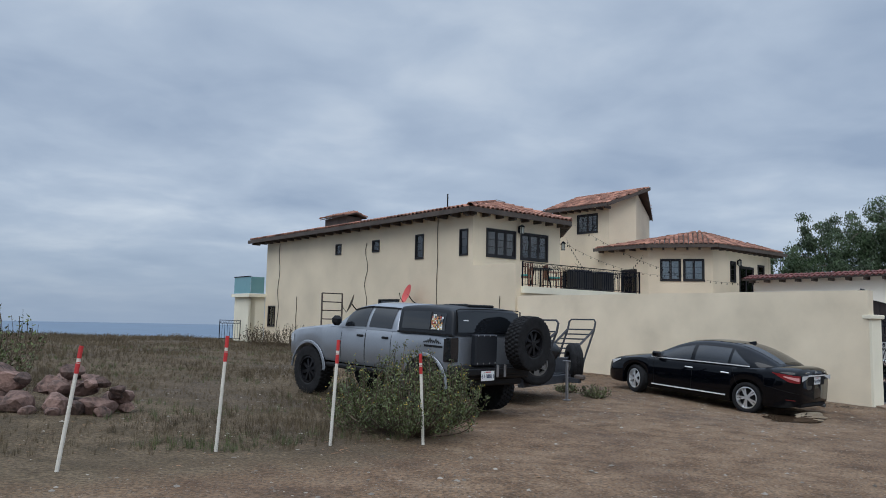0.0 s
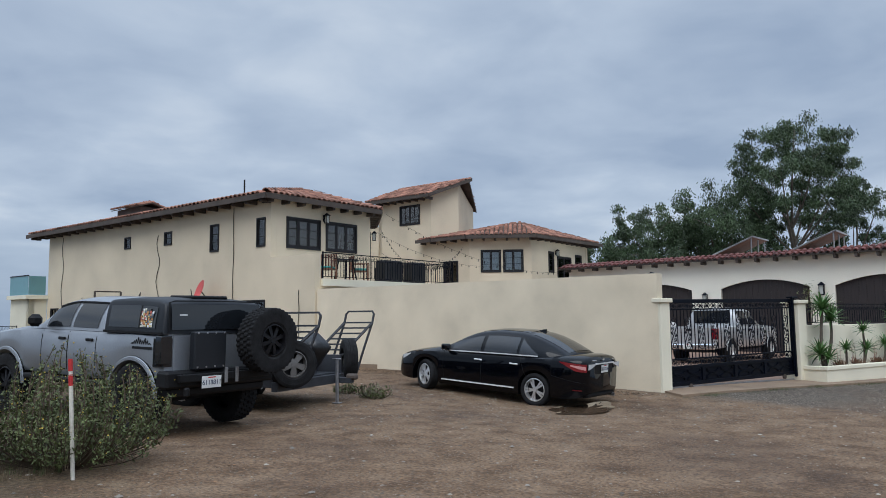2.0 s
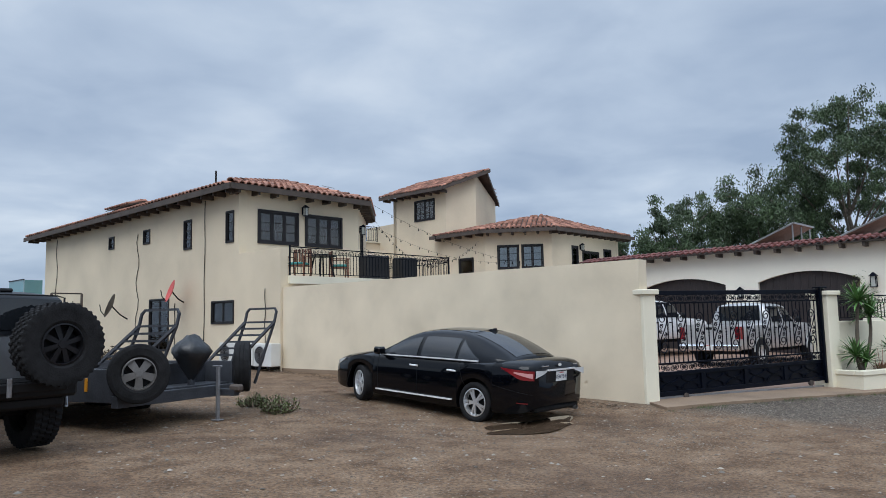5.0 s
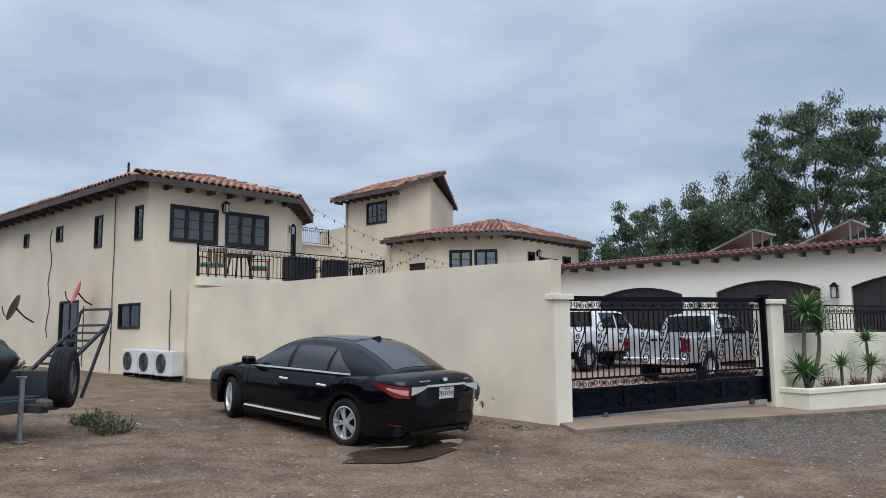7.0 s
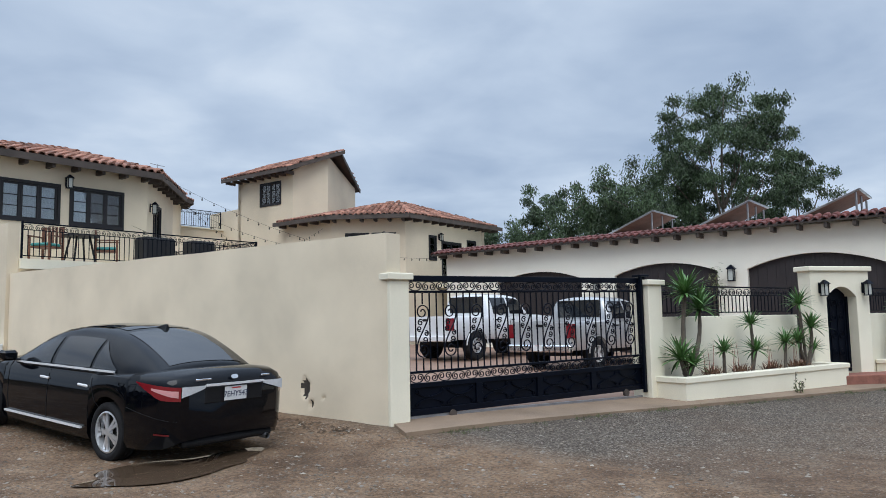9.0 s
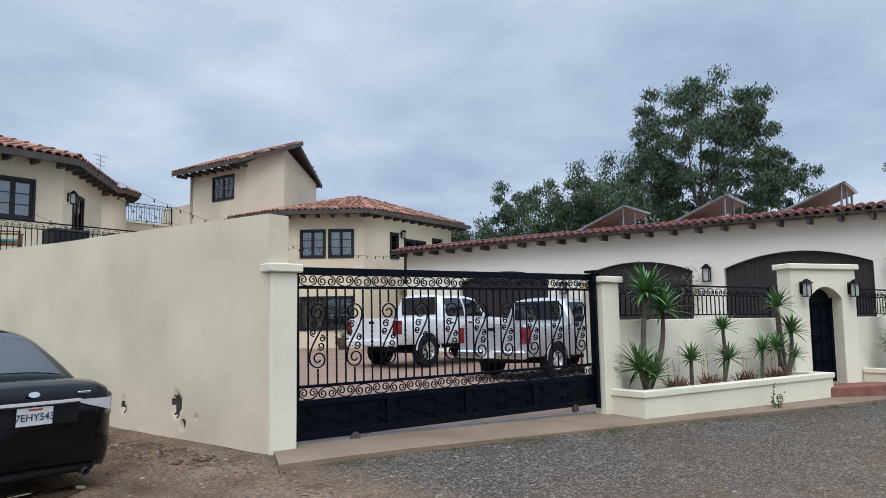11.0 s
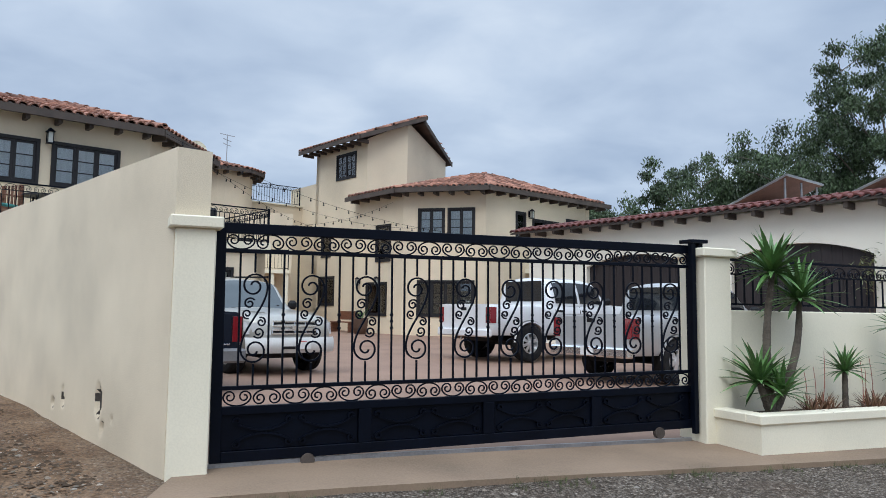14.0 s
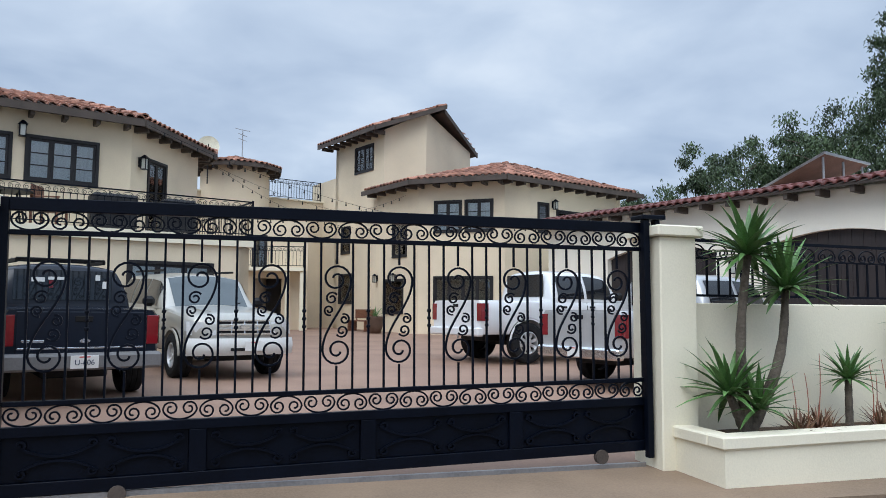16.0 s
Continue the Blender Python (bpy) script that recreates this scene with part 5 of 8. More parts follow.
sc_ = Cabin(
    curve((1.10, 0.985), (0.8, 1.12), (0.35, 1.325), (0.0, 1.425), (-0.4, 1.468), (-0.8, 1.472), (-1.15, 1.43), (-1.5, 1.325), (-1.85, 1.175), (-2.02, 1.09)),
    curve((1.1, 0.90), (0.6, 0.905), (-0.5, 0.94), (-1.5, 0.98), (-2.02, 1.01)),
    curve((1.1, 0.78), (0.7, 0.845), (0, 0.87), (-1.0, 0.865), (-1.5, 0.82), (-2.02, 0.66)),
    curve((1.1, 0.70), (0.6, 0.66), (0, 0.615), (-0.8, 0.595), (-1.4, 0.58), (-2.02, 0.60)), 0.06)
part("cabin", sc_.build(-2.02, 1.10, 44), PAINT_BLACK, sedan, "black roof and pillars", smooth=True)
for x0, x1 in ((0.72, -0.04), (-0.13, -0.93), (-0.99, -1.42)):
    both(sedan, "side_window", lambda u, v, a=x0, b=x1: sc_.side(a + (b - a) * u, 0.10 + (0.72 if b > -1.2 else 0.70 * (1 - 0.92 * u)) * v, 0.007), 10, 5, TINT, "tinted side window")
part("windscreen", patch(lambda u, v: sc_.cap(1.04 - 0.92 * u, (2 * v - 1) * 0.90, 0.006), 12, 8), TINT_CLEAR, sedan, "windscreen", True)
part("rear_window", patch(lambda u, v: sc_.cap(-1.10 - 0.84 * u, (2 * v - 1) * (0.86 - 0.02 * u), 0.006), 12, 8), TINT, sedan, "tinted rear window", True)
part("roof_glass", patch(lambda u, v: sc_.cap(0.05 - 1.05 * u, (2 * v - 1) * 0.78, 0.005), 10, 6), TINT, sedan, "dark glass roof panel", True)
for s in (1, -1):
    strip(sedan, "window_trim", [(x, s * (sc_.side(x, 0.05).y + 0.022), sc_.side(x, 0.05).z + 0.006) for x in [1.02 - 2.44 * k / 26 for k in range(27)]], 0.012, TRIM, "chrome window trim")
    strip(sedan, "sill_trim", [(x, s * (sb.y(x, 0.275) + 0.016), 0.285 - 0.02 * (x - 0.9)) for x in [0.92 - 1.85 * k / 10 for k in range(11)]], 0.013, TRIM, "chrome sill strip")
    for x in (-0.02, -0.90):
        block(sedan, "door_handle", x - 0.10, x + 0.10, s * (sb.y(x, 0.80) + 0.012) - 0.014, s * (sb.y(x, 0.80) + 0.012) + 0.014, 0.785, 0.815, TRIM, 0.008, "chrome door handle")
    for x, dx in ((0.92, -0.05), (-0.10, 0.0), (-1.06, -0.22)):
        strip(sedan, "door_seam", [(x + dx * (1 - f), s * (sb.y(x + dx * (1 - f), 0.26 + 0.64 * f) + 0.0008), 0.26 + 0.64 * f) for f in [k / 12 for k in range(13)]], 0.0035, CAR_BLACK)
    block(sedan, "mirror", 0.70, 0.86, s * 1.0 - 0.10, s * 1.0 + 0.09, 0.93, 1.06, PAINT_BLACK, 0.03, "black door mirror")
    block(sedan, "mirror_arm", 0.74, 0.82, min(s * 0.84, s * 0.93), max(s * 0.84, s * 0.93), 0.925, 0.955, PAINT_BLACK, 0.008)
    wheel(sedan, WB, s * 0.785, 0.33, 0.33, 0.215, 0.232, (10, 0.034), -21)
    wheel(sedan, -WB, s * 0.79, 0.33, 0.33, 0.215, 0.232, (10, 0.034))
    # lamps
    f = lambda u, v: Vector((-1.93 - 0.50 * u, sb.y(-1.93 - 0.50 * u, 0.83) * 1.0 + 0.010, 0.955 - 0.03 * u - (0.008 + 0.142 * min(1.0, u * 1.5)) * v))
    f2 = lambda u, v: Vector((-2.462 - 0.012 * (1 - (2 * u - 1) ** 2) - 0.01, 0.70 - 0.30 * u, 0.935 - (0.115 - 0.085 * u) * v))
    h1 = lambda u, v: Vector((1.85 + 0.42 * u, sb.y(1.85 + 0.42 * u, 0.66) + 0.009, 0.76 - 0.10 * u - (0.02 + 0.10 * u) * v))
    for g, name, mat, lab in ((f, "tail_light", RED_LENS, "red wrap-around tail light"), (f2, "reversing_light", CLEAR_LENS, "clear reversing light"), (h1, "headlight", CLEAR_LENS, "clear headlight")):
        part(name, patch(g if s > 0 else mirror_y(g), 10, 4), mat, sedan, lab, True)
    fi = lambda u, v: Vector((-2.16 - 0.26 * u, sb.y(-2.16 - 0.26 * u, 0.83) + 0.0125, 0.905 - 0.02 * u - (0.022 + 0.05 * u) * v))
    part("indicator_lens", patch(fi if s > 0 else mirror_y(fi), 6, 3), PINK_LENS, sedan, "pale pink inner lamp lens", True)
    strip(sedan, "bumper_seam", [(x, s * (sb.y(x, 0.62) + 0.0012), 0.66 - 0.10 * (x + 1.78) / -0.64) for x in [-1.78 - 0.64 * k / 10 for k in range(11)]], 0.003, CAR_BLACK)
    fr = lambda u, v: Vector((-2.22 - 0.16 * u, sb.y(-2.22 - 0.16 * u, 0.42) + 0.010, 0.43 - 0.018 * v))
    part("bumper_reflector", patch(fr if s > 0 else mirror_y(fr), 5, 2), material("dark_red_reflector", (0.10, 0.008, 0.010), 0.2, var=0.05, bump=0) if s > 0 else bpy.data.materials["dark_red_reflector"], sedan, "red bumper reflector")
rx = -2.462
strip(sedan, "boot_trim", [(rx - 0.02 - 0.012 * (1 - (k / 8) ** 2), 0.40 * k / 8, 0.935 + 0.0 * k) for k in range(-8, 9)], 0.013, TRIM, "chrome strip across the boot lid")
bm = bmesh.new()
bmesh.ops.create_circle(bm, cap_ends=True, segments=24, radius=1, matrix=Matrix.Translation((rx + 0.012, 0, 1.005)) @ Matrix.Rotation(radians(-78), 4, "Y") @ Matrix.Diagonal((0.025, 0.05, 1, 1)))
part("emblem", bm, CHROME, sedan, "oval chrome emblem")
for y in (0.42, -0.45):
    block(sedan, "badge", rx + 0.005, rx + 0.015, y - (0.10 if y > 0 else 0.06), y + (0.10 if y > 0 else 0.06), 0.985, 1.005, CHROME, 0.003, "chrome badge bar")
plate(sedan, pose(rx - 0.02, 0, 0.825, 0, 0, -90), "7EHY543", "white licence plate reading 7EHY543")
block(sedan, "plate_recess", rx - 0.008, rx + 0.02, -0.40, 0.40, 0.73, 0.915, CAR_BLACK, 0.01)
block(sedan, "rear_diffuser", -2.44, -2.2, -0.62, 0.62, 0.27, 0.36, CAR_BLACK, 0.03, "black lower bumper")
strip(sedan, "boot_seam", [(-1.99 - 0.30 * min(1, k / 6) - 0.17 * max(0, (k - 6) / 6), 0.655 - 0.05 * k / 12, 1.045 - 0.0 * k - 0.13 * max(0, (k - 6) / 6)) for k in range(13)], 0.003, CAR_BLACK)
bm = bmesh.new()
fin = [(-0.93, 1.458), (-1.13, 1.42), (-1.12, 1.505), (-1.07, 1.50)]
vs = [[bm.verts.new((x, y * (0.3 if z > 1.49 else 1), z)) for x, z in fin] for y in (-0.03, 0.03)]
bm.faces.new(vs[0]), bm.faces.new(vs[1][::-1])
for i in range(4):
    bm.faces.new((vs[0][i], vs[0][(i + 1) % 4], vs[1][(i + 1) % 4], vs[1][i]))
bmesh.ops.recalc_face_normals(bm, faces=bm.faces)
part("antenna_fin", bm, PAINT_BLACK, sedan)
bm = bmesh.new()
bmesh.ops.create_cone(bm, cap_ends=False, segments=14, radius1=0.035, radius2=0.035, depth=0.14, matrix=pose(-2.40, -0.52, 0.27, 0, 90, 0))
part("exhaust", bm, STEEL, sedan)
block(sedan, "window_sticker", -1.86, -1.74, -0.47, -0.36, 0, 0.002, PLATE, 0, "white window sticker", m=Matrix.Translation((-1.70, 0, 1.185)) @ Matrix.Rotation(radians(-24), 4, "Y") @ Matrix.Translation((1.80, 0, 0.0)))


# ---- pickups ----
def pickup(label, paint, m, hub, r, wb, zl, belt, roof, w, nose, tail, cab0, cab1, rim=(6, 0.07), rim_mat=None, lugs=0, glass=None, lower=None, ra=None, doors=2, name="pickup_truck", hood=None, tyre_w=0.28, tail_mat=None):
    """A pickup: body with hood and bed, cab, glass, lamps and wheels."""
    t = empty(name, label, "pickup truck", m)
    h = wb / 2
    ra = ra or r * 1.17
    hood = hood or belt - 0.05
    b = Shell(
        curve((nose, w * 0.72), (nose - 0.12, w * 0.9), (nose - 0.45, w * 0.98), (0, w), (tail + 0.35, w * 0.99), (tail + 0.04, w * 0.97), (tail, w * 0.93)),
        curve((nose, zl + 0.02), (0, zl), (tail, zl + 0.02)),
        curve((nose, hood - 0.22), (nose - 0.15, hood - 0.08), (nose - 0.7, belt - 0.07), (cab0, belt), (tail, belt)),
        curve((nose, hood - 0.18), (nose - 0.15, hood), (nose - 0.8, hood + 0.06), (cab0 + 0.05, belt + 0.05), (0, belt + 0.01), (tail, belt + 0.01)),
        (h, -h), ra, hub)
    part("body", b.build(tail, nose, 90), paint, t, smooth=True).data.set_sharp_from_angle(angle=0.6)
    mid_ = (cab0 + cab1) / 2
    c = Cabin(
        curve((cab0 + 0.05, belt + 0.03), (cab0 - 0.28, belt + (roof - belt) * 0.5), (cab0 - 0.62, roof - 0.06), (mid_ - 0.1, roof), (cab1 + 0.18, roof - 0.01), (cab1 + 0.03, roof - 0.08), (cab1, belt + 0.15)),
        lambda x: belt - 0.01, lambda x: w * 0.95, curve((cab0, w * 0.80), (mid_, w * 0.74), (cab1, w * 0.73)), 0.07)
    part("cab", c.build(cab1, cab0 + 0.05, 40), paint, t, smooth=True)
    glass = glass or TINT
    span = (cab0 - 0.42 - cab1 - 0.10)
    for k in range(doors):
        a = cab0 - 0.42 - span * k / doors
        e = cab0 - 0.42 - span * (k + 1) / doors + 0.08
        both(t, "side_window", lambda u, v, a=a, e=e: c.side(a + (e - a) * u, 0.10 + 0.80 * v, 0.008), 8, 5, glass, "side window")
        x = e + 0.12
        for s in (1, -1):
            block(t, "door_handle", x - 0.08, x + 0.08, s * (b.y(x, belt - 0.13) + 0.012) - 0.015, s * (b.y(x, belt - 0.13) + 0.012) + 0.015, belt - 0.15, belt - 0.11, CAR_BLACK, 0.008)
            for xx in (a + 0.06, e - 0.03):
                strip(t, "door_seam", [(xx, s * (b.y(xx, zl + 0.05 + (belt - zl - 0.08) * f) + 0.001), zl + 0.05 + (belt - zl - 0.08) * f) for f in [q / 8 for q in range(9)]], 0.004, CAR_BLACK)
    part("windscreen", patch(lambda u, v: c.cap(cab0 + 0.02 - 0.58 * u, (2 * v - 1) * 0.9, 0.008), 8, 6), TINT_CLEAR, t, "windscreen", True)
    part("rear_window", patch(lambda u, v: Vector((cab1 - 0.012, (2 * v - 1) * w * 0.66, belt + 0.10 + (roof - belt - 0.20) * u)), 2, 2), TINT, t, "dark rear cab window")
    for s in (1, -1):
        block(t, "mirror", cab0 - 0.42, cab0 - 0.28, s * (w + 0.10) - 0.10, s * (w + 0.10) + 0.10, belt + 0.02, belt + 0.20, CAR_BLACK, 0.055, "black door mirror")
        wheel(t, h, s * (w - tyre_w * 0.45), hub, r, tyre_w, r * 0.56, rim, 0, rim_mat, lugs)
        wheel(t, -h, s * (w - tyre_w * 0.45), hub, r, tyre_w, r * 0.56, rim, 0, rim_mat, lugs)
        tl = lambda u, v: Vector((tail - 0.012 + 0.16 * u, (w * 0.955 if u == 0 else b.y(tail + 0.16 * u, belt - 0.25)) + 0.012, belt - 0.06 - 0.36 * v))
        part("tail_light", patch(tl if s > 0 else mirror_y(tl), 4, 3), tail_mat or RED_LENS, t, "tail light", True)
        block(t, "tail_light_back", tail - 0.014, tail + 0.005, min(s * w * 0.80, s * w * 0.95), max(s * w * 0.80, s * w * 0.95), belt - 0.42, belt - 0.06, tail_mat or RED_LENS, 0.004)
        hl = lambda u, v: Vector((nose - 0.30 + 0.28 * u, b.y(nose - 0.30 + 0.28 * u, hood - 0.22) + 0.008, hood - 0.12 - 0.02 * u - 0.16 * v))
        part("headlight", patch(hl if s > 0 else mirror_y(hl), 6, 3), CLEAR_LENS, t, "clear headlight", True)
        # wheel-arch flare
        for xc in (h, -h):
            strip(t, "wheel_arch", [(xc + ra * math.cos(q), s * (w + 0.004), hub + ra * math.sin(q)) for q in [math.pi * (0.02 + 0.96 * k / 16) for k in range(17)]], 0.016, paint if lower is None else lower)
    block(t, "tailgate", tail - 0.012, tail + 0.004, -w * 0.78, w * 0.78, zl + 0.12, belt - 0.02, paint, 0.006, "tailgate")
    block(t, "tailgate_handle", tail - 0.022, tail - 0.010, -0.10, 0.10, belt - 0.14, belt - 0.07, CAR_BLACK, 0.006)
    block(t, "axle", -h - 0.06, -h + 0.06, -w + 0.2, w - 0.2, hub - 0.07, hub + 0.05, CAR_BLACK, 0.02)
    block(t, "chassis", tail + 0.4, nose - 0.4, -w * 0.42, w * 0.42, zl - 0.14, zl + 0.05, CAR_BLACK, 0.02)
    return t, b, c


# the lifted grey pickup with its canopy
tf, tr = contact(-1.93, 15.22), contact(0.335, 12.92)
taco, tb, tcab = pickup("lifted grey metallic pickup with black canopy and spare wheel", PAINT_SILVER, stand(tr, tf, dz=0.03), 0.44, 0.45, 3.235, 0.66, 1.31, 1.80, 0.88, 2.48, -2.20, 0.98, -0.92, (8, 0.05), ALLOY_DARK, 38, TINT, ra=0.53, hood=1.23, tyre_w=0.31, tail_mat=TINT)
shell = Cabin(curve((-0.90, 1.75), (-1.0, 1.78), (-1.5, 1.795), (-1.95, 1.78), (-2.13, 1.745), (-2.19, 1.63), (-2.22, 1.35)), lambda x: 1.305, lambda x: 0.852, lambda x: 0.785, 0.045)
canopy = part("canopy", shell.build(-2.22, -0.93, 44), SHELL_GREY, taco, "dark grey canopy over the bed", smooth=True)
for s in (1, -1):
    strip(taco, "canopy_rail", [(x, s * 0.862, 1.315) for x in [-0.93 - 1.27 * k / 8 for k in range(9)]], 0.016, CAR_BLACK)
both(taco, "canopy_window", lambda u, v: shell.side(-1.02 - 1.02 * u, 0.16 + 0.66 * v, 0.008), 8, 4, TINT, "dark canopy side window")
both(taco, "canopy_window_divider", lambda u, v: shell.side(-1.69 - 0.03 * u, 0.16 + 0.66 * v, 0.011), 2, 4, CAR_BLACK)
part("canopy_rear_window", patch(lambda u, v: Vector((-2.232 + 0.022 * u, (2 * v - 1) * 0.74, 1.36 + 0.33 * u)), 3, 3), TINT, taco, "dark canopy rear window")
strip(taco, "canopy_door_seam", [(-2.238 + 0.022 * q[1], q[0] * 0.78, 1.33 + 0.40 * q[1]) for q in ((-1, 0), (-1, 0.5), (-1, 0.95), (-0.9, 1), (0, 1.02), (0.9, 1), (1, 0.95), (1, 0.5), (1, 0))], 0.009, CAR_BLACK)
rs = random.Random(4)
papers = [material("sticker_paper", c, 0.5, var=0.12, bump=0) for c in ((0.66, 0.62, 0.52), (0.50, 0.22, 0.07), (0.55, 0.42, 0.16), (0.06, 0.06, 0.06), (0.42, 0.10, 0.07), (0.70, 0.70, 0.70), (0.16, 0.20, 0.25))]
for k in range(54):
    u0, v0 = 0.695 + 0.036 * (k % 7) + rs.uniform(-0.008, 0.008), 0.05 + 0.105 * (k // 7) + rs.uniform(-0.02, 0.02)
    du, dv = rs.uniform(0.025, 0.045), rs.uniform(0.07, 0.13)
    part("sticker", patch(lambda u, v: shell.side(-1.02 - 1.02 * (u0 + du * u), 0.16 + 0.66 * (v0 + dv * v), 0.0115 + 0.0002 * k), 1, 1), rs.choice(papers), taco)
for q in range(9):
    x = -1.98 + 0.045 * q
    hgt_ = (0.02, 0.05, 0.08, 0.05, 0.06, 0.09, 0.06, 0.04, 0.02)[q]
    strip(taco, "mountain_decal", [(x, tb.y(x, 1.17) + 0.003, 1.165), (x + 0.022, tb.y(x, 1.17) + 0.003, 1.165 + hgt_), (x + 0.045, tb.y(x, 1.17) + 0.003, 1.165)], 0.005, CAR_BLACK, "dark mountain decal")
block(taco, "side_decal", -2.02, -1.60, tb.y(-1.8, 1.12) + 0.001, tb.y(-1.8, 1.12) + 0.005, 1.10, 1.135, CAR_BLACK, 0, "dark lettering bar on the bedside")
block(taco, "rear_bumper", -2.38, -2.15, -0.90, 0.90, 0.62, 0.84, CAR_BLACK, 0.03, "black steel rear bumper")
block(taco, "lower_bumper", -2.3, -2., -0.80, 0.80, 0.50, 0.63, CAR_BLACK, 0.03)
block(taco, "rear_panel", -2.42, -2.3, 0.0, 0.52, 0.84, 1.34, SHELL_GREY, 0.02, "black steel rear carrier panel")
block(taco, "swing_arm", -2.46, -2.38, -0.75, 0.75, 0.70, 0.80, CAR_BLACK, 0.01, "spare wheel swing arm")
block(taco, "spare_mount", -2.46, -2.36, -0.72, -0.52, 0.78, 1.3, CAR_BLACK, 0.01)
for y in (0.05, 0.19, 0.33, 0.47):
    for z in (0.88, 1.32):
        block(taco, "panel_bolt", -2.428, -2.418, y - 0.012, y + 0.012, z - 0.012, z + 0.012, STEEL, 0.003)
block(taco, "tow_shackle", -2.50, -2.44, 0.62, 0.70, 0.52, 0.64, CAR_BLACK, 0.02)
for y in (0.04, -0.14):
    block(taco, "latch", -2.485, -2.46, y - 0.025, y + 0.025, 0.66, 0.86, STEEL, 0.006)
wheel(taco, 0, 0, 0, 0.445, 0.29, 0.225, (8, 0.05), 0, ALLOY_DARK, 38, lean=pose(-2.60, -0.56, 1.21, 0, 0, 90))
plate(taco, pose(-2.475, 0.28, 0.69, 0, 0, -90), "6118811", "white licence plate")
block(taco, "canopy_sticker", -2.22, -2.215, 0.50, 0.62, 1.46, 1.56, PLATE, 0.001, "white sticker on the canopy")
block(taco, "roof_hatch", -2.05, -1.55, -0.30, 0.30, 1.765, 1.81, CAR_BLACK, 0.015, "low black hatch on the canopy roof")
for s in (1, -1):
    for xc in (1.6175, -1.6175):
        fl = lambda u, v: Vector((xc + (0.535 + 0.03 * v) * math.cos(math.pi * (0.03 + 0.94 * u)), 0.876 + 0.012 * (1 - (2 * v - 1) ** 2) * math.sin(math.pi * (0.1 + 0.8 * u)), 0.44 + (0.535 + 0.03 * v) * math.sin(math.pi * (0.03 + 0.94 * u))))
        part("fender_flare", patch(fl if s > 0 else mirror_y(fl), 20, 4), PAINT_SILVER, taco, "grey flared wheel arch", True)
    strip(taco, "window_visor", [(x, s * (tcab.side(x, 0.93).y + 0.012), tcab.side(x, 0.93).z) for x in [0.42 - 1.2 * k / 10 for k in range(11)]], 0.014, CAR_BLACK, "dark window visor")
    block(taco, "rock_slider", -1.0, 1.0, s * 0.88 - 0.05, s * 0.88 + 0.05, 0.56, 0.64, CAR_BLACK, 0.02, "black side step")
    block(taco, "smoked_tail_light", -2.225, -2.1, min(s * 0.72, s * 0.885), max(s * 0.72, s * 0.885), 0.92, 1.28, TINT, 0.01, "smoked tail light")

# the white and silver pickups in the courtyard


def courtyard_pose(x, y, hub_to_mid, dz=0.0, heading=35):
    """From the place of a right rear wheel."""
    d = Vector((math.cos(radians(heading)), math.sin(radians(heading)), 0))
    left = Vector((-d.y, d.x, 0))
    r0 = Vector((x, y, 0)) + left * 0.86
    f0 = r0 + d * (2 * hub_to_mid)
    return stand(contact(r0.x, r0.y) + Vector((0, 0, 0.05)), contact(f0.x, f0.y) + Vector((0, 0, 0.05)), dz=dz)


ram_a, _, _ = pickup("white crew-cab pickup with big alloy wheels, in the courtyard", PAINT_WHITE, courtyard_pose(14.39, 29.11, 1.83), 0.43, 0.43, 3.66, 0.60, 1.32, 2.02, 1.0, 2.85, -3.02, 1.05, -1.15, (8, 0.06), None, 0, hood=1.28)
block(ram_a, "rear_bumper", -3.12, -2.95, -0.95, 0.95, 0.58, 0.76, PAINT_WHITE, 0.03, "white rear bumper")
ram_b, _, _ = pickup("silver pickup with chrome bumper, behind the gate", PAINT_PALE, courtyard_pose(16.54, 25.28, 1.785), 0.40, 0.40, 3.57, 0.50, 1.24, 1.90, 1.0, 2.75, -2.98, 0.95, -1.10, (5, 0.10), None, 0, hood=1.2)
block(ram_b, "rear_bumper", -3.10, -2.93, -0.96, 0.96, 0.48, 0.66, CHROME, 0.03, "chrome rear bumper")
plate(ram_b, pose(-3.11, 0, 0.58, 0, 0, -90), "")
# dark navy sport pickup, tail to the gate
d2 = AX2.copy()
r0 = Vector((8.73, 21.74, 0)) + d2 * 1.15
f0 = r0 + d2 * 3.2
trac, _, _ = pickup("dark navy crew-cab pickup seen from its tailgate", PAINT_NAVY, stand(contact(r0.x, r0.y) + Vector((0, 0, 0.05)), contact(f0.x, f0.y) + Vector((0, 0, 0.05))), 0.37, 0.37, 3.2, 0.42, 1.13, 1.73, 0.92, 2.45, -2.65, 0.9, -1.25, (5, 0.09), None, 0, hood=1.08)
block(trac, "rear_bumper", -2.80, -2.60, -0.90, 0.90, 0.42, 0.62, material("grey_bumper_plastic", (0.16, 0.16, 0.165), 0.6, var=0.1), 0.03, "grey plastic rear bumper")
plate(trac, pose(-2.81, 0.0, 0.52, 0, 0, -90), "U-606")
for y in (0.55, -0.55):
    block(trac, "roof_rail", -1.0, 0.1, y - 0.02, y + 0.02, 1.73, 1.79, CAR_BLACK, 0.01)
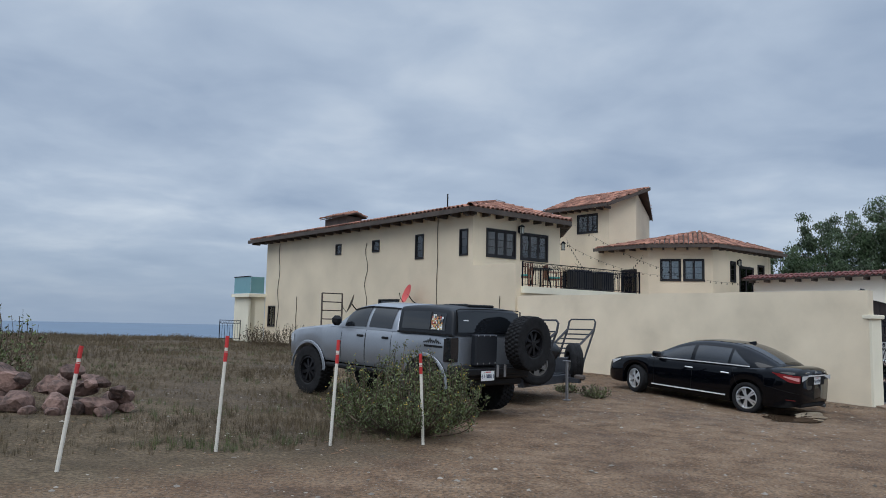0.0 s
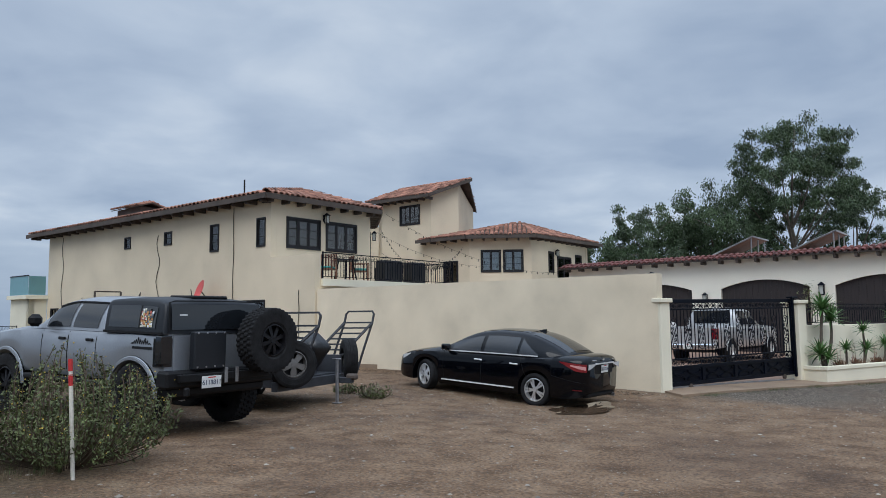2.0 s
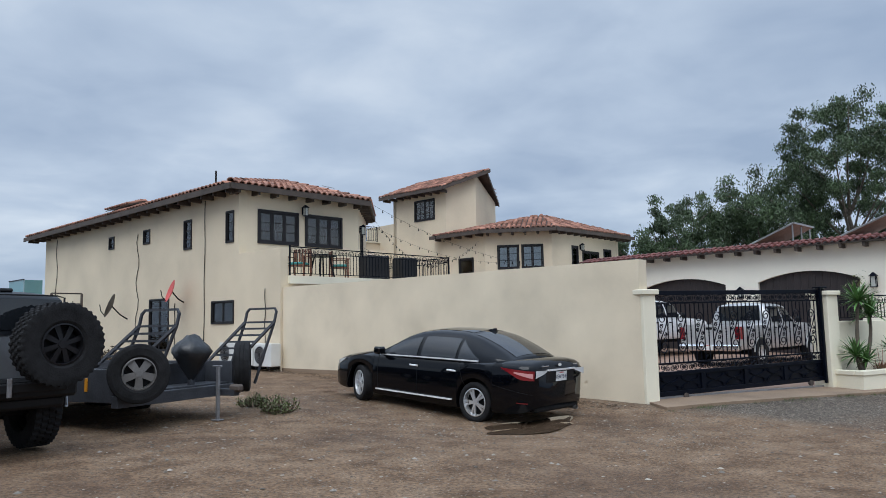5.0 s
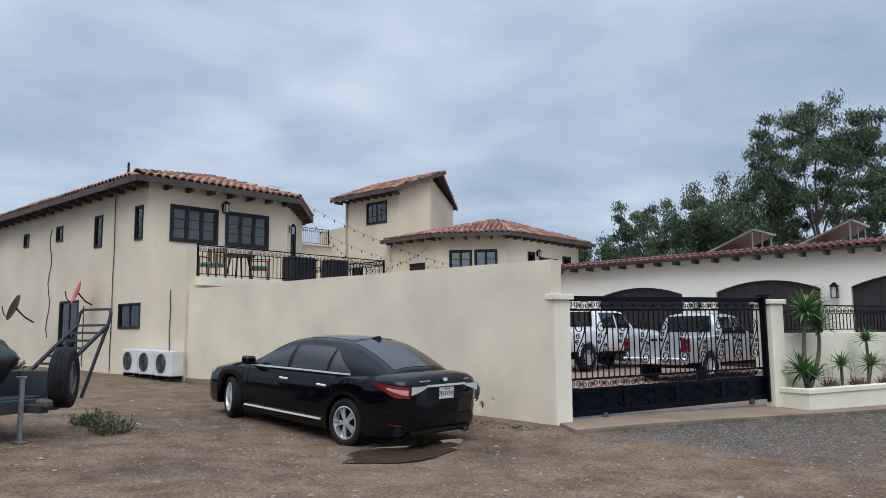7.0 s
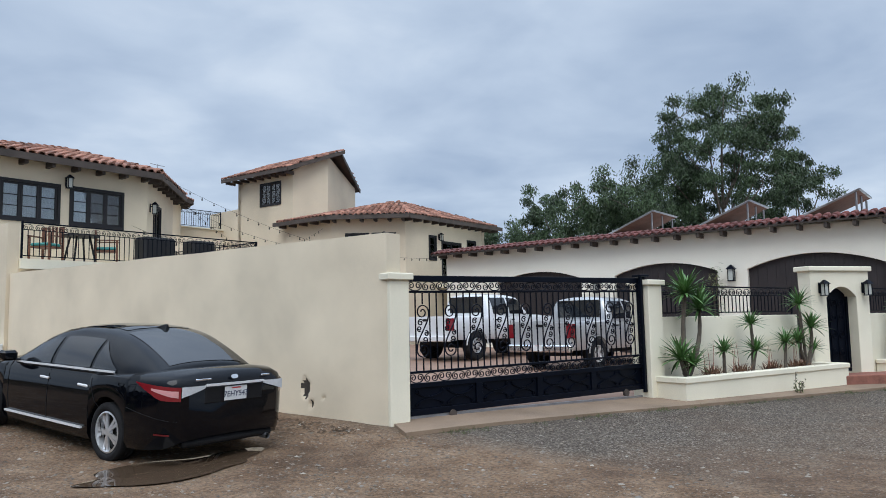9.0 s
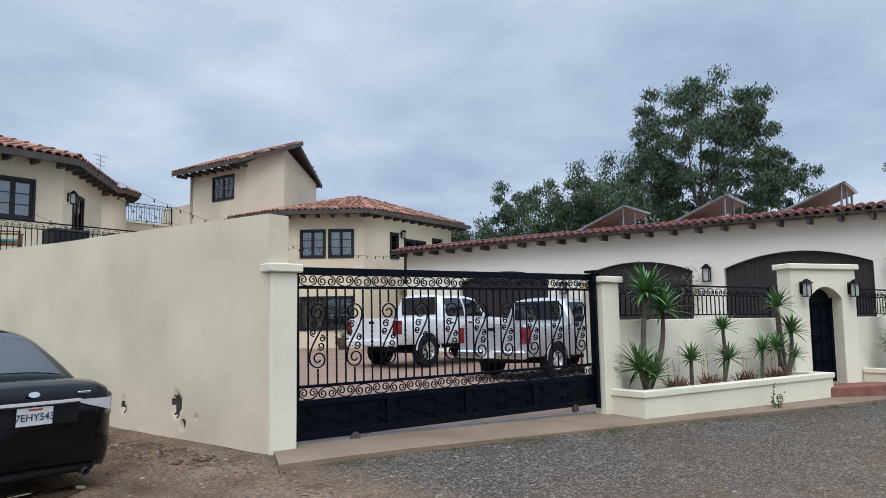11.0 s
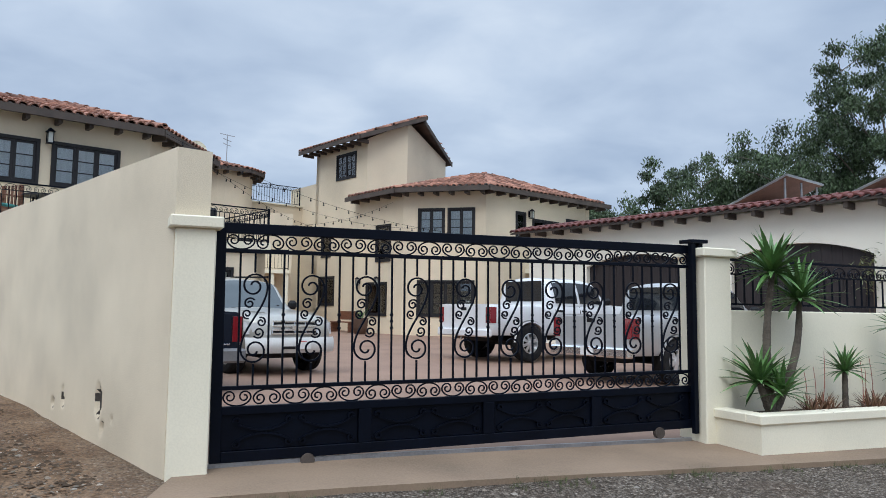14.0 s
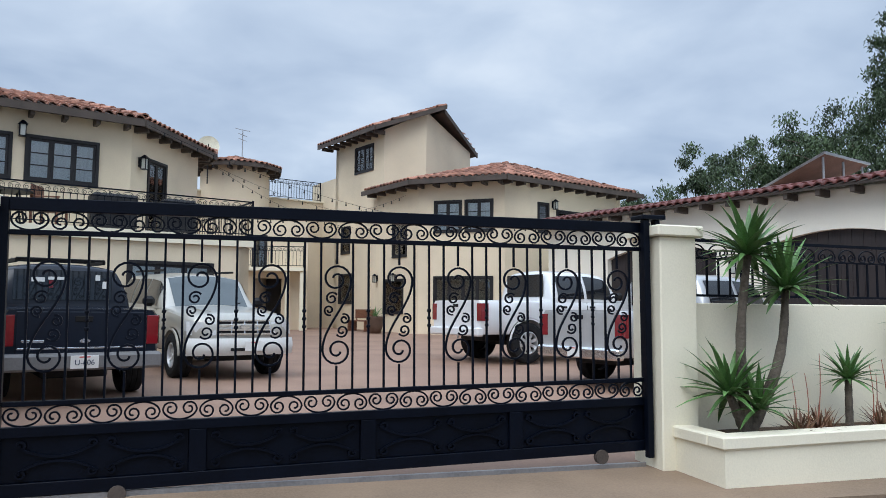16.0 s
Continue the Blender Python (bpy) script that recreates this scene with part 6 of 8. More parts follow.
# beige off-road wagon, nose to the gate
wf = Vector((9.70, 24.77, 0)) + d2 * 0.85
wr_ = wf + d2 * 2.83
wagon, wbdy, wcab = pickup("white and beige four-door off-road wagon facing the gate", PAINT_GOLD, stand(contact(wr_.x, wr_.y) + Vector((0, 0, 0.05)), contact(wf.x, wf.y) + Vector((0, 0, 0.05))), 0.36, 0.36, 2.83, 0.42, 1.10, 1.74, 0.89, 2.25, -2.35, 0.75, -2.28, (5, 0.09), None, 0, TINT, doors=3, name="car", hood=1.06)
tagged(wagon, category="car")
WHITE_BUMPER = material("off_white_bumper_plastic", (0.62, 0.62, 0.60), 0.45, var=0.05, bump=0)
nose_line = lambda y: 2.27 - 0.16 * (y / 0.88) ** 4
part("front_bumper", patch(lambda u, v: Vector((nose_line((2 * v - 1) * 0.88) + 0.06 * math.sin(math.pi * (0.1 + 0.8 * u)), (2 * v - 1) * 0.88, 0.40 + 0.27 * u)), 8, 18), WHITE_BUMPER, wagon, "off-white front bumper", True)
block(wagon, "bumper_intake", 2.29, 2.335, -0.24, 0.10, 0.47, 0.52, CAR_BLACK, 0.008, "dark bumper slot")
part("grille", patch(lambda u, v: Vector((2.262 - 0.03 * u, (2 * v - 1) * (0.44 - 0.03 * u), 0.73 + 0.21 * u)), 4, 8), CAR_BLACK, wagon, "dark grille", True)
for z in (0.735, 0.80, 0.865, 0.945):
    strip(wagon, "grille_bar", [(2.272 - 0.03 * (z - 0.73) / 0.21, y, z) for y in (-0.44, -0.2, 0.2, 0.44)], 0.014, CHROME, "chrome grille bar")
for y in (-0.44, -0.22, 0.0, 0.22, 0.44):
    strip(wagon, "grille_post", [(2.272, y, 0.735), (2.258, y * 0.97, 0.84), (2.244, y * 0.95, 0.945)], 0.009, CHROME)
bm = bmesh.new()
bmesh.ops.create_circle(bm, cap_ends=True, segments=20, radius=1, matrix=Matrix.Translation((2.285, 0, 0.84)) @ Matrix.Rotation(radians(90), 4, "Y") @ Matrix.Diagonal((0.035, 0.075, 1, 1)))
part("emblem", bm, CHROME, wagon, "oval emblem")
plate(wagon, pose(2.345, 0.14, 0.545, 0, 0, 90), "")
for s in (1, -1):
    hl = lambda u, v: Vector((nose_line(0.46 + 0.40 * u) + 0.008 - 0.035 * v - 0.05 * u * u, 0.46 + 0.40 * u, 0.72 + 0.20 * v))
    part("headlamp", patch(hl if s > 0 else mirror_y(hl), 8, 5), CLEAR_LENS, wagon, "large clear headlamp", True)
    strip(wagon, "bonnet_crease", [(x, s * (0.50 + 0.10 * (2.1 - x)), 1.085 + 0.022 * math.sin((2.15 - x) * 1.2)) for x in [2.1 - 1.2 * k / 8 for k in range(9)]], 0.008, PAINT_GOLD)
    strip(wagon, "roof_rail", [(x, s * 0.62, 1.76) for x in (-1.9, -1.0, 0.0)], 0.02, CAR_BLACK)
    strip(wagon, "wiper", [(0.78, s * 0.30 - 0.25, 1.13), (0.74, s * 0.30, 1.15), (0.70, s * 0.30 + 0.22, 1.20)], 0.010, CAR_BLACK, "black wiper")
# window stickers and roof rack of the navy pickup
for y, z, w_, h_, mt in ((0.32, 1.50, 0.16, 0.06, PLATE), (0.10, 1.52, 0.20, 0.04, PLATE), (0.16, 1.44, 0.05, 0.10, RED_LENS), (-0.42, 1.54, 0.06, 0.08, PLATE), (-0.52, 1.44, 0.07, 0.10, PLATE)):
    block(trac, "window_sticker", -1.268, -1.264, y - w_ / 2, y + w_ / 2, z - h_ / 2, z + h_ / 2, mt, 0, "sticker in the rear window")
for x in (-1.0, -0.45, 0.1):
    block(trac, "rack_bar", x - 0.02, x + 0.02, -0.56, 0.56, 1.77, 1.80, CAR_BLACK, 0.008)
block(trac, "tailgate_trim", -2.668, -2.660, -0.70, 0.70, 0.665, 0.685, CHROME, 0.002)
block(trac, "tailgate_badge", -2.668, -2.660, 0.42, 0.66, 0.745, 0.775, CHROME, 0.002, "chrome badge bar")
bm = bmesh.new()
bmesh.ops.create_circle(bm, cap_ends=True, segments=20, radius=1, matrix=Matrix.Translation((-2.668, -0.02, 0.76)) @ Matrix.Rotation(radians(90), 4, "Y") @ Matrix.Diagonal((0.028, 0.06, 1, 1)))
part("emblem", bm, CHROME, trac, "oval emblem")


# ---- the trailer ----
tp = contact(2.15, 15.3)
trailer = empty("utility_trailer", "dark grey steel utility trailer with ramps and spare wheels", "trailer", pose(tp.x, tp.y, tp.z - 0.02, 0, 0, -34))
GREY_STEEL = material("dark_grey_painted_steel", (0.045, 0.048, 0.056), 0.5, var=0.2, scale=3, spec=0.35)


def tb_(name, x0, x1, y0, y1, z0, z1, mat=None, bevel=0.006, m=None, label=""):
    bm = bmesh.new()
    box(bm, x0, x1, y0, y1, z0, z1, m, bevel)
    return part(name, bm, mat or GREY_STEEL, trailer, label)


tb_("bed", -4.4, -0.1, -1.05, 1.05, 0.46, 0.54, label="steel trailer bed")
tb_("side_wall", -4.4, -0.05, -1.12, -1.08, 0.42, 0.86, label="grey steel side wall")
tb_("side_wall", -4.4, -0.05, 1.08, 1.12, 0.42, 0.86)
tb_("front_wall", -0.62, -0.58, -1.05, 1.05, 0.54, 0.86)
tb_("front_beam", -0.05, 0.07, -1.15, 1.15, 0.36, 0.52)
tb_("draw_bar", 0.07, 0.42, 0.62, 0.74, 0.37, 0.47)
tb_("coupler", 0.30, 0.52, 0.62, 0.74, 0.43, 0.54, FASCIA, 0.03, label="rusty coupler")
tb_("jack_leg", 0.165, 0.215, 0.505, 0.555, 0.03, 0.80, STEEL, label="steel jack leg")
tb_("jack_foot", 0.12, 0.26, 0.46, 0.60, 0.015, 0.035, STEEL)
tb_("jack_handle", 0.10, 0.28, 0.50, 0.53, 0.80, 0.825, STEEL)
tb_("amber_marker", -0.60, -0.54, -1.132, -1.12, 0.56, 0.74, material("amber_reflector", (0.6, 0.25, 0.02), 0.3, var=0.1, bump=0), label="amber side marker")
wheel(trailer, 0, 0, 0, 0.39, 0.25, 0.215, (5, 0.09), 0, RIM_GREY, 0, lean=pose(0.20, -0.93, 0.80, 0, 0, -127))
wheel(trailer, 0, 0, 0, 0.39, 0.25, 0.215, (5, 0.09), 0, RIM_GREY, 0, lean=pose(0.02, 1.24, 0.76, 0, 0, -50))
for x in (-2.9, -2.0):
    for q in (1, -1):
        wheel(trailer, x, q * 0.93, 0.33, 0.33, 0.2, 0.19, (5, 0.09))


def ramp(x0, y0, z0, w, dx, dy, dz, rungs):
    """A tubular loading ramp with a hoop at its upper end and stays below."""
    up = Vector((dx, dy, dz))
    a, b = Vector((x0, y0, z0)), Vector((x0 + w, y0, z0))
    for p in (a, b):
        bm = bmesh.new()
        ribbon(bm, [p, p + up * 0.5, p + up], 0.022)
        part("ramp_rail", bm, GREY_STEEL, trailer)
        bm = bmesh.new()
        ribbon(bm, [p + up, p + up * 0.5 + Vector((dx * 0.25, dy * 0.30, -0.12)), p + Vector((dx * 0.5, dy * 0.55, -0.30))], 0.018)
        part("ramp_stay", bm, GREY_STEEL, trailer)
    for i in range(rungs):
        f = up * (0.08 + 0.92 * i / (rungs - 1))
        bm = bmesh.new()
        ribbon(bm, [a + f, (a + b) / 2 + f, b + f], 0.017)
        part("ramp_rung", bm, GREY_STEEL, trailer)
    e, f, h = a + up, b + up, Vector((0.03, 0.03, 0.22))
    bm = bmesh.new()
    ribbon(bm, [e, e + h * 0.75, e + h + (f - e) * 0.07, e + h + (f - e) * 0.93, f + h * 0.75, f], 0.018)
    part("ramp_hoop", bm, GREY_STEEL, trailer)


ramp(-0.84, 1.30, 0.78, 0.62, 0.53, 0.36, 0.68, 7)
ramp(-0.86, -0.90, 0.76, 0.72, 0.60, 0.36, 0.66, 7)
bm = bmesh.new()
bmesh.ops.create_icosphere(bm, subdivisions=3, radius=1)
for v in bm.verts:
    z = v.co.z
    k = 1 + 0.16 * noise.noise(v.co * 2.5) + 0.08 * noise.noise(v.co * 7)
    taper = 0.26 + 0.74 * ((z + 1) / 1.35) ** 1.2 if z < 0.35 else 1.0 - 0.45 * (z - 0.35)
    v.co = Vector((-0.22 + 0.27 * v.co.x * k * taper * 1.2, 0.40 + 0.25 * v.co.y * k * taper * 1.2, 0.93 + 0.36 * z + 0.10 * noise.noise(v.co * 5) * max(0, z)))
part("covered_winch", bm, material("black_plastic_sheet", (0.012, 0.013, 0.015), 0.35, var=0.2, fine=12, bump=0.6), trailer, "winch wrapped in black plastic", True)
tb_("winch_post", -0.26, -0.18, 0.36, 0.44, 0.5, 0.72)

# ---- things at the house side ----
def condenser(m):
    a = empty("air_conditioner", "white outdoor air conditioner unit by the house wall", "air conditioner", m, group="air conditioner units")
    wh_ = bpy.data.materials.get("white_enamel") or material("white_enamel", (0.66, 0.66, 0.63), 0.45, var=0.06)
    bm = bmesh.new()
    box(bm, 0, 0.80, 0, 0.30, 0.08, 0.66, None, 0.015)
    part("casing", bm, wh_, a)
    bm = bmesh.new()
    for r in (0.22, 0.17, 0.12, 0.07):
        ribbon(bm, [Vector((0.30 + r * math.cos(q), -0.012, 0.37 + r * math.sin(q))) for q in [2 * math.pi * k / 20 for k in range(21)]], 0.006)
    part("fan_grille", bm, STEEL, a, "grey round fan grille")
    bm = bmesh.new()
    bmesh.ops.create_circle(bm, cap_ends=True, radius=0.23, segments=24, matrix=pose(0.30, -0.003, 0.37, 90, 0, 0))
    part("fan_opening", bm, CAR_BLACK, a)
    for x in (0.08, 0.66):
        bm = bmesh.new()
        box(bm, x, x + 0.06, 0, 0.3, 0.0, 0.08)
        part("foot", bm, CAR_BLACK, a)
    return a


for b in (21.15, 20.2, 19.25):
    p = P(18.14, b)
    m, _ = along(P(18.12, b), P(18.12, b - 1))
    m.translation.z = height(p.x, p.y) + 0.02
    condenser(m @ Matrix.Scale(1.12, 4))


def dish(at, face, r, colour, label, arm):
    d = empty("satellite_dish", label, "satellite dish", Matrix.Translation(at))
    q = Vector(face).to_track_quat("Z", "Y").to_matrix().to_4x4()
    mt = material("dish_enamel", colour, 0.5, var=0.12)
    bm = bmesh.new()
    rings = []
    for i in range(6):
        f = i / 5
        rings.append([bm.verts.new(q @ Vector((r * f * math.cos(2 * math.pi * k / 24), r * f * 1.1 * math.sin(2 * math.pi * k / 24), 0.22 * r * f * f))) for k in range(24)])
    for a, b in zip(rings, rings[1:]):
        for k in range(24):
            if a is rings[0]:
                bm.faces.new((a[k], b[k], b[(k + 1) % 24])) if k < 24 else 0
            else:
                bm.faces.new((a[k], b[k], b[(k + 1) % 24], a[(k + 1) % 24]))
    bmesh.ops.remove_doubles(bm, verts=bm.verts, dist=0.0005)
    part("reflector", bm, mt, d, smooth=True)
    bm = bmesh.new()
    tip = q @ Vector((0, -r * 0.2, r * 1.0))
    ribbon(bm, [q @ Vector((0, -r, 0.2 * r)), q @ Vector((0, -r * 0.7, 0.7 * r)), tip], 0.014)
    part("feed_arm", bm, CAR_BLACK, d)
    bm = bmesh.new()
    ribbon(bm, [Vector((0, 0, 0)), Vector(arm) * 0.5 - Vector((0, 0, 0.06)), Vector(arm)], 0.022)
    part("bracket", bm, CAR_BLACK, d)
    return d


dish(Vector((-1.35, 29.85, 2.55)), (-0.75, -0.35, 0.3), 0.36, (0.62, 0.09, 0.08), "red satellite dish on the house wall", AX1 * 0.42 + Vector((0, 0, -0.35)))
dish(Vector((-3.75, 31.5, 2.15)), (-0.9, -0.1, 0.35), 0.40, (0.10, 0.10, 0.10), "dark grey satellite dish on the house wall", AX1 * 0.55 + Vector((0, 0, -0.45)))
dish(Vector((2.65, 41.6, 7.45)), (0.35, -0.9, 0.3), 0.42, (0.62, 0.58, 0.44), "cream satellite dish on the roof", Vector((0, 0, -1.45)))


def wire(name, pts, r, label, category="cable", mat=None):
    bm = bmesh.new()
    ribbon(bm, [Vector(p) for p in pts], r)
    return tagged(part(name, bm, mat or CAR_BLACK), label, category)


for b, z0, z1, wob in ((22.75, 0.2, 5.5, 0.02), (35.9, 0.5, 5.4, 0.08), (27.7, 1.2, 4.9, 0.12), (19.2, 0.3, 2.45, 0.02), (33.9, 0.5, 2.6, 0.02), (24.75, 0.3, 2.2, 0.02)):
    wire("wall_cable", [P(18.475, b + wob * math.sin(k * 1.3), z0 + (z1 - z0) * k / 12) for k in range(13)], 0.011, "dark cable fixed to the house wall")
rack = empty("steel_rack", "upright rusty steel ladder rack beside the house", "rack", Matrix.Translation((0, 0, 0)))
ra0, ra1 = Vector((-4.45, 28.0, 0.25)), Vector((-3.78, 28.6, 0.25))
for p in (ra0, ra1):
    bm = bmesh.new()
    ribbon(bm, [p, p + Vector((0, 0, 1.1)), p + Vector((0, 0, 2.22))], 0.03)
    part("upright", bm, FASCIA, rack)
for k in range(7):
    bm = bmesh.new()
    z = Vector((0, 0, 0.3 + 0.32 * k))
    ribbon(bm, [ra0 + z, (ra0 + ra1) / 2 + z, ra1 + z], 0.022)
    part("rung", bm, FASCIA, rack)
wire("roof_pipe", [(0.14, 29.2, 5.9), (0.14, 29.2, 6.2), (0.14, 29.2, 6.5)], 0.03, "short dark vent pipe on the roof", "pipe")
ant = empty("tv_antenna", "thin grey television antenna on the roof", "antenna")
bm = bmesh.new()
ribbon(bm, [Vector((3.35, 43.6, 7.2)), Vector((3.35, 43.6, 8.0)), Vector((3.35, 43.6, 8.65))], 0.015)
part("mast", bm, STEEL, ant)
for z, l in ((8.62, 0.32), (8.40, 0.18), (8.20, 0.18)):
    bm = bmesh.new()
    ribbon(bm, [Vector((3.35 - l, 43.6, z + 0.08)), Vector((3.35, 43.6, z)), Vector((3.35 + l, 43.6, z - 0.06))], 0.014)
    part("element", bm, STEEL, ant)
flood = empty("floodlight", "twin black floodlight on the end of the boundary wall", "floodlight", Matrix.Translation((9.90, 17.78, 2.40)) @ Matrix.Scale(0.8, 4))
for k, (dx, dz) in enumerate(((0.10, 0.06), (0.16, -0.10))):
    bm = bmesh.new()
    bmesh.ops.create_cone(bm, cap_ends=True, segments=14, radius1=0.075, radius2=0.045, depth=0.15, matrix=Matrix.Translation((dx, 0.1, dz)) @ Vector((0.8, -0.4, -0.5)).to_track_quat("-Z", "Y").to_matrix().to_4x4())
    part("lamp_head", bm, CAR_BLACK, flood)
bm = bmesh.new()
box(bm, -0.03, 0.05, -0.02, 0.14, -0.14, 0.08, None, 0.01)
part("mount", bm, CAR_BLACK, flood)

# ---- on the terrace ----
WOOD = material("reddish_brown_wood", (0.16, 0.065, 0.035), 0.6, var=0.25, stretch=(2, 2, 10))
TEAL = material("teal_cushion", (0.06, 0.28, 0.26), 0.85, var=0.1)


def armchair(m):
    c = empty("armchair", "reddish wooden armchair with teal cushion on the terrace", "chair", m, group="terrace chairs")
    for x in (-0.27, 0.27):
        for y in (-0.25, 0.27):
            bm = bmesh.new()
            box(bm, x - 0.025, x + 0.025, y - 0.025, y + 0.025, 0, 0.64 if y < 0 else 0.92, None, 0.005)
            part("leg", bm, WOOD, c)
        bm = bmesh.new()
        box(bm, x - 0.035, x + 0.035, -0.30, 0.27, 0.64, 0.67, None, 0.006)
        part("armrest", bm, WOOD, c)
    bm = bmesh.new()
    box(bm, -0.26, 0.26, -0.27, 0.27, 0.36, 0.40, None, 0.006)
    part("seat", bm, WOOD, c)
    bm = bmesh.new()
    box(bm, -0.25, 0.25, -0.26, 0.24, 0.402, 0.48, None, 0.03)
    part("cushion", bm, TEAL, c, "teal seat cushion")
    for x in (-0.2, -0.1, 0, 0.1, 0.2):
        bm = bmesh.new()
        box(bm, x - 0.03, x + 0.03, 0.25, 0.27, 0.42, 0.92, None, 0.004)
        part("back_slat", bm, WOOD, c)
    return c


am = Matrix(((AX1.x, AX2.x, 0, 0), (AX1.y, AX2.y, 0, 0), (0, 0, 1, 0), (0, 0, 0, 1)))


def terr(a, b, turn=0):
    p = P(a, b, 2.80)
    return Matrix.Translation(p) @ am @ pose(0, 0, 0, 0, 0, turn)


chair = armchair(terr(19.75, 19.3, -60))
for a, b, t_ in ((21.35, 19.35, 60),):
    copy_thing(chair, terr(a, b, t_))
tbl = empty("terrace_table", "round dark terrace table draped with a dark cloth", "table", terr(20.55, 19.2))
bm = bmesh.new()
bmesh.ops.create_cone(bm, cap_ends=True, segments=28, radius1=0.46, radius2=0.44, depth=0.04, matrix=Matrix.Translation((0, 0, 0.72)))
part("tabletop", bm, CAR_BLACK, tbl)
for x in (-0.28, 0.28):
    for y in (-0.28, 0.28):
        bm = bmesh.new()
        ribbon(bm, [Vector((x * 0.6, y * 0.6, 0.70)), Vector((x * 0.8, y * 0.8, 0.35)), Vector((x, y, 0.0))], 0.02)
        part("leg", bm, CAR_BLACK, tbl)
for a, w in ((22.55, 0.95), (23.95, 0.75)):
    g = empty("covered_grill", "barbecue grill under a black cover", "grill", terr(a, 19.0), group="covered grills")
    bm = bmesh.new()
    vs = box(bm, -w / 2, w / 2, -0.28, 0.28, 0.0, 0.80, None, 0.05)
    for v in vs:
        v.co.x *= 1 + 0.05 * noise.noise(v.co * 3)
    part("cover", bm, material("black_grill_cover", (0.010, 0.010, 0.012), 0.6, var=0.2), g)

def string_lights(a, b, sag, n):
    s = empty("string_lights", "string of small clear bulbs hanging between the houses", "string lights", group="string lights")
    pts = [a.lerp(b, k / 24) - Vector((0, 0, sag * 4 * (k / 24) * (1 - k / 24))) for k in range(25)]
    bm = bmesh.new()
    ribbon(bm, pts, 0.0035, 3)
    part("wire", bm, CAR_BLACK, s)
    for k in range(1, n):
        p = a.lerp(b, k / n) - Vector((0, 0, sag * 4 * (k / n) * (1 - k / n)))
        bm = bmesh.new()
        bmesh.ops.create_icosphere(bm, subdivisions=1, radius=0.028, matrix=Matrix.Translation(p - Vector((0, 0, 0.07))))
        bmesh.ops.create_cone(bm, cap_ends=True, segments=6, radius1=0.014, radius2=0.014, depth=0.05, matrix=Matrix.Translation(p - Vector((0, 0, 0.025))))
        part("bulb", bm, CAR_BLACK, s)
    return s


string_lights(P(25.6, 22.4, 5.4), P(34.4, 27.5, 4.4), 0.55, 22)
string_lights(P(26.3, 23.4, 5.4), P(34.2, 21.5, 4.2), 0.6, 18)
string_lights(P(23.5, 20.1, 5.55), P(35.3, 18.5, 3.75), 0.75, 30)
string_lights(Vector((10.7, 40.0, 5.3)), P(21.5, 18.4, 3.8), 0.9, 26)


# ---- solar panels ----
for b0 in (10.3, 7.0, 3.8, 0.4):
    sp = empty("solar_panel", "tilted solar panel on the garage roof, brown underside", "solar panel", group="solar panels on the garage")
    c = [P(36.6, b0 + 1.8, 4.22), P(36.6, b0, 4.95), P(38.9, b0, 4.95), P(38.9, b0 + 1.8, 4.22)]
    bm = bmesh.new()
    lo = [bm.verts.new(p) for p in c]
    hi = [bm.verts.new(p + Vector((0, 0, 0.045))) for p in c]
    bm.faces.new(lo), bm.faces.new(hi[::-1])
    for i in range(4):
        bm.faces.new((lo[i], hi[i], hi[(i + 1) % 4], lo[(i + 1) % 4]))
    bmesh.ops.recalc_face_normals(bm, faces=bm.faces)
    part("panel", bm, SOLAR_BACK, sp)
    for a_, b_ in ((c[0], c[1]), (c[1], c[2])):
        bm = bmesh.new()
        ribbon(bm, [a_ + Vector((0, 0, 0.02)), (a_ + b_) / 2 + Vector((0, 0, 0.02)), b_ + Vector((0, 0, 0.02))], 0.03)
        part("frame_edge", bm, STEEL, sp)
    for a_ in (36.75, 37.75, 38.75):
        bm = bmesh.new()
        ribbon(bm, [P(a_, b0 + 0.12, 4.1), P(a_, b0 + 0.12, 4.5), P(a_, b0 + 0.12, 4.9)], 0.025)
        part("support", bm, STEEL, sp)

# ---- plants ----
LEAF_YUCCA = material("yucca_leaf", (0.085, 0.185, 0.05), 0.5, var=0.28, scale=4, each=0.3)
LEAF_YUCCA_MANY = material("yucca_leaves", (0.085, 0.185, 0.05), 0.5, var=0.28, scale=4, island=0.3)
LEAF_ALOE = material("reddish_aloe_leaf", (0.17, 0.085, 0.045), 0.55, var=0.25, scale=4, island=0.4)
BARK = material("grey_brown_bark", (0.11, 0.09, 0.07), 0.9, var=0.3, scale=6, fine=40, bump=0.8)
LEAF_TREE = material("eucalyptus_leaves", (0.052, 0.084, 0.036), 0.6, var=0.3, scale=0.6, island=0.5)
LEAF_BUSH = material("bush_leaves", (0.088, 0.108, 0.036), 0.7, var=0.25, scale=3, island=0.4)
FLOWER = material("yellow_flowers", (0.45, 0.33, 0.06), 0.7, var=0.2, island=0.25, bump=0)
STEM = material("brown_stems", (0.085, 0.06, 0.042), 0.9, var=0.25)
GRASS = material("dry_grass", (0.115, 0.086, 0.050), 0.9, var=0.3, scale=0.5, island=0.45, bump=0)
STONE = material("gravel_stone", (0.185, 0.152, 0.119), 0.9, var=0.25, scale=10, island=0.5, bump=0)
ROCK = material("reddish_rock", (0.15, 0.092, 0.074), 0.9, var=0.42, scale=5, fine=22, bump=1.0, each=0.5)


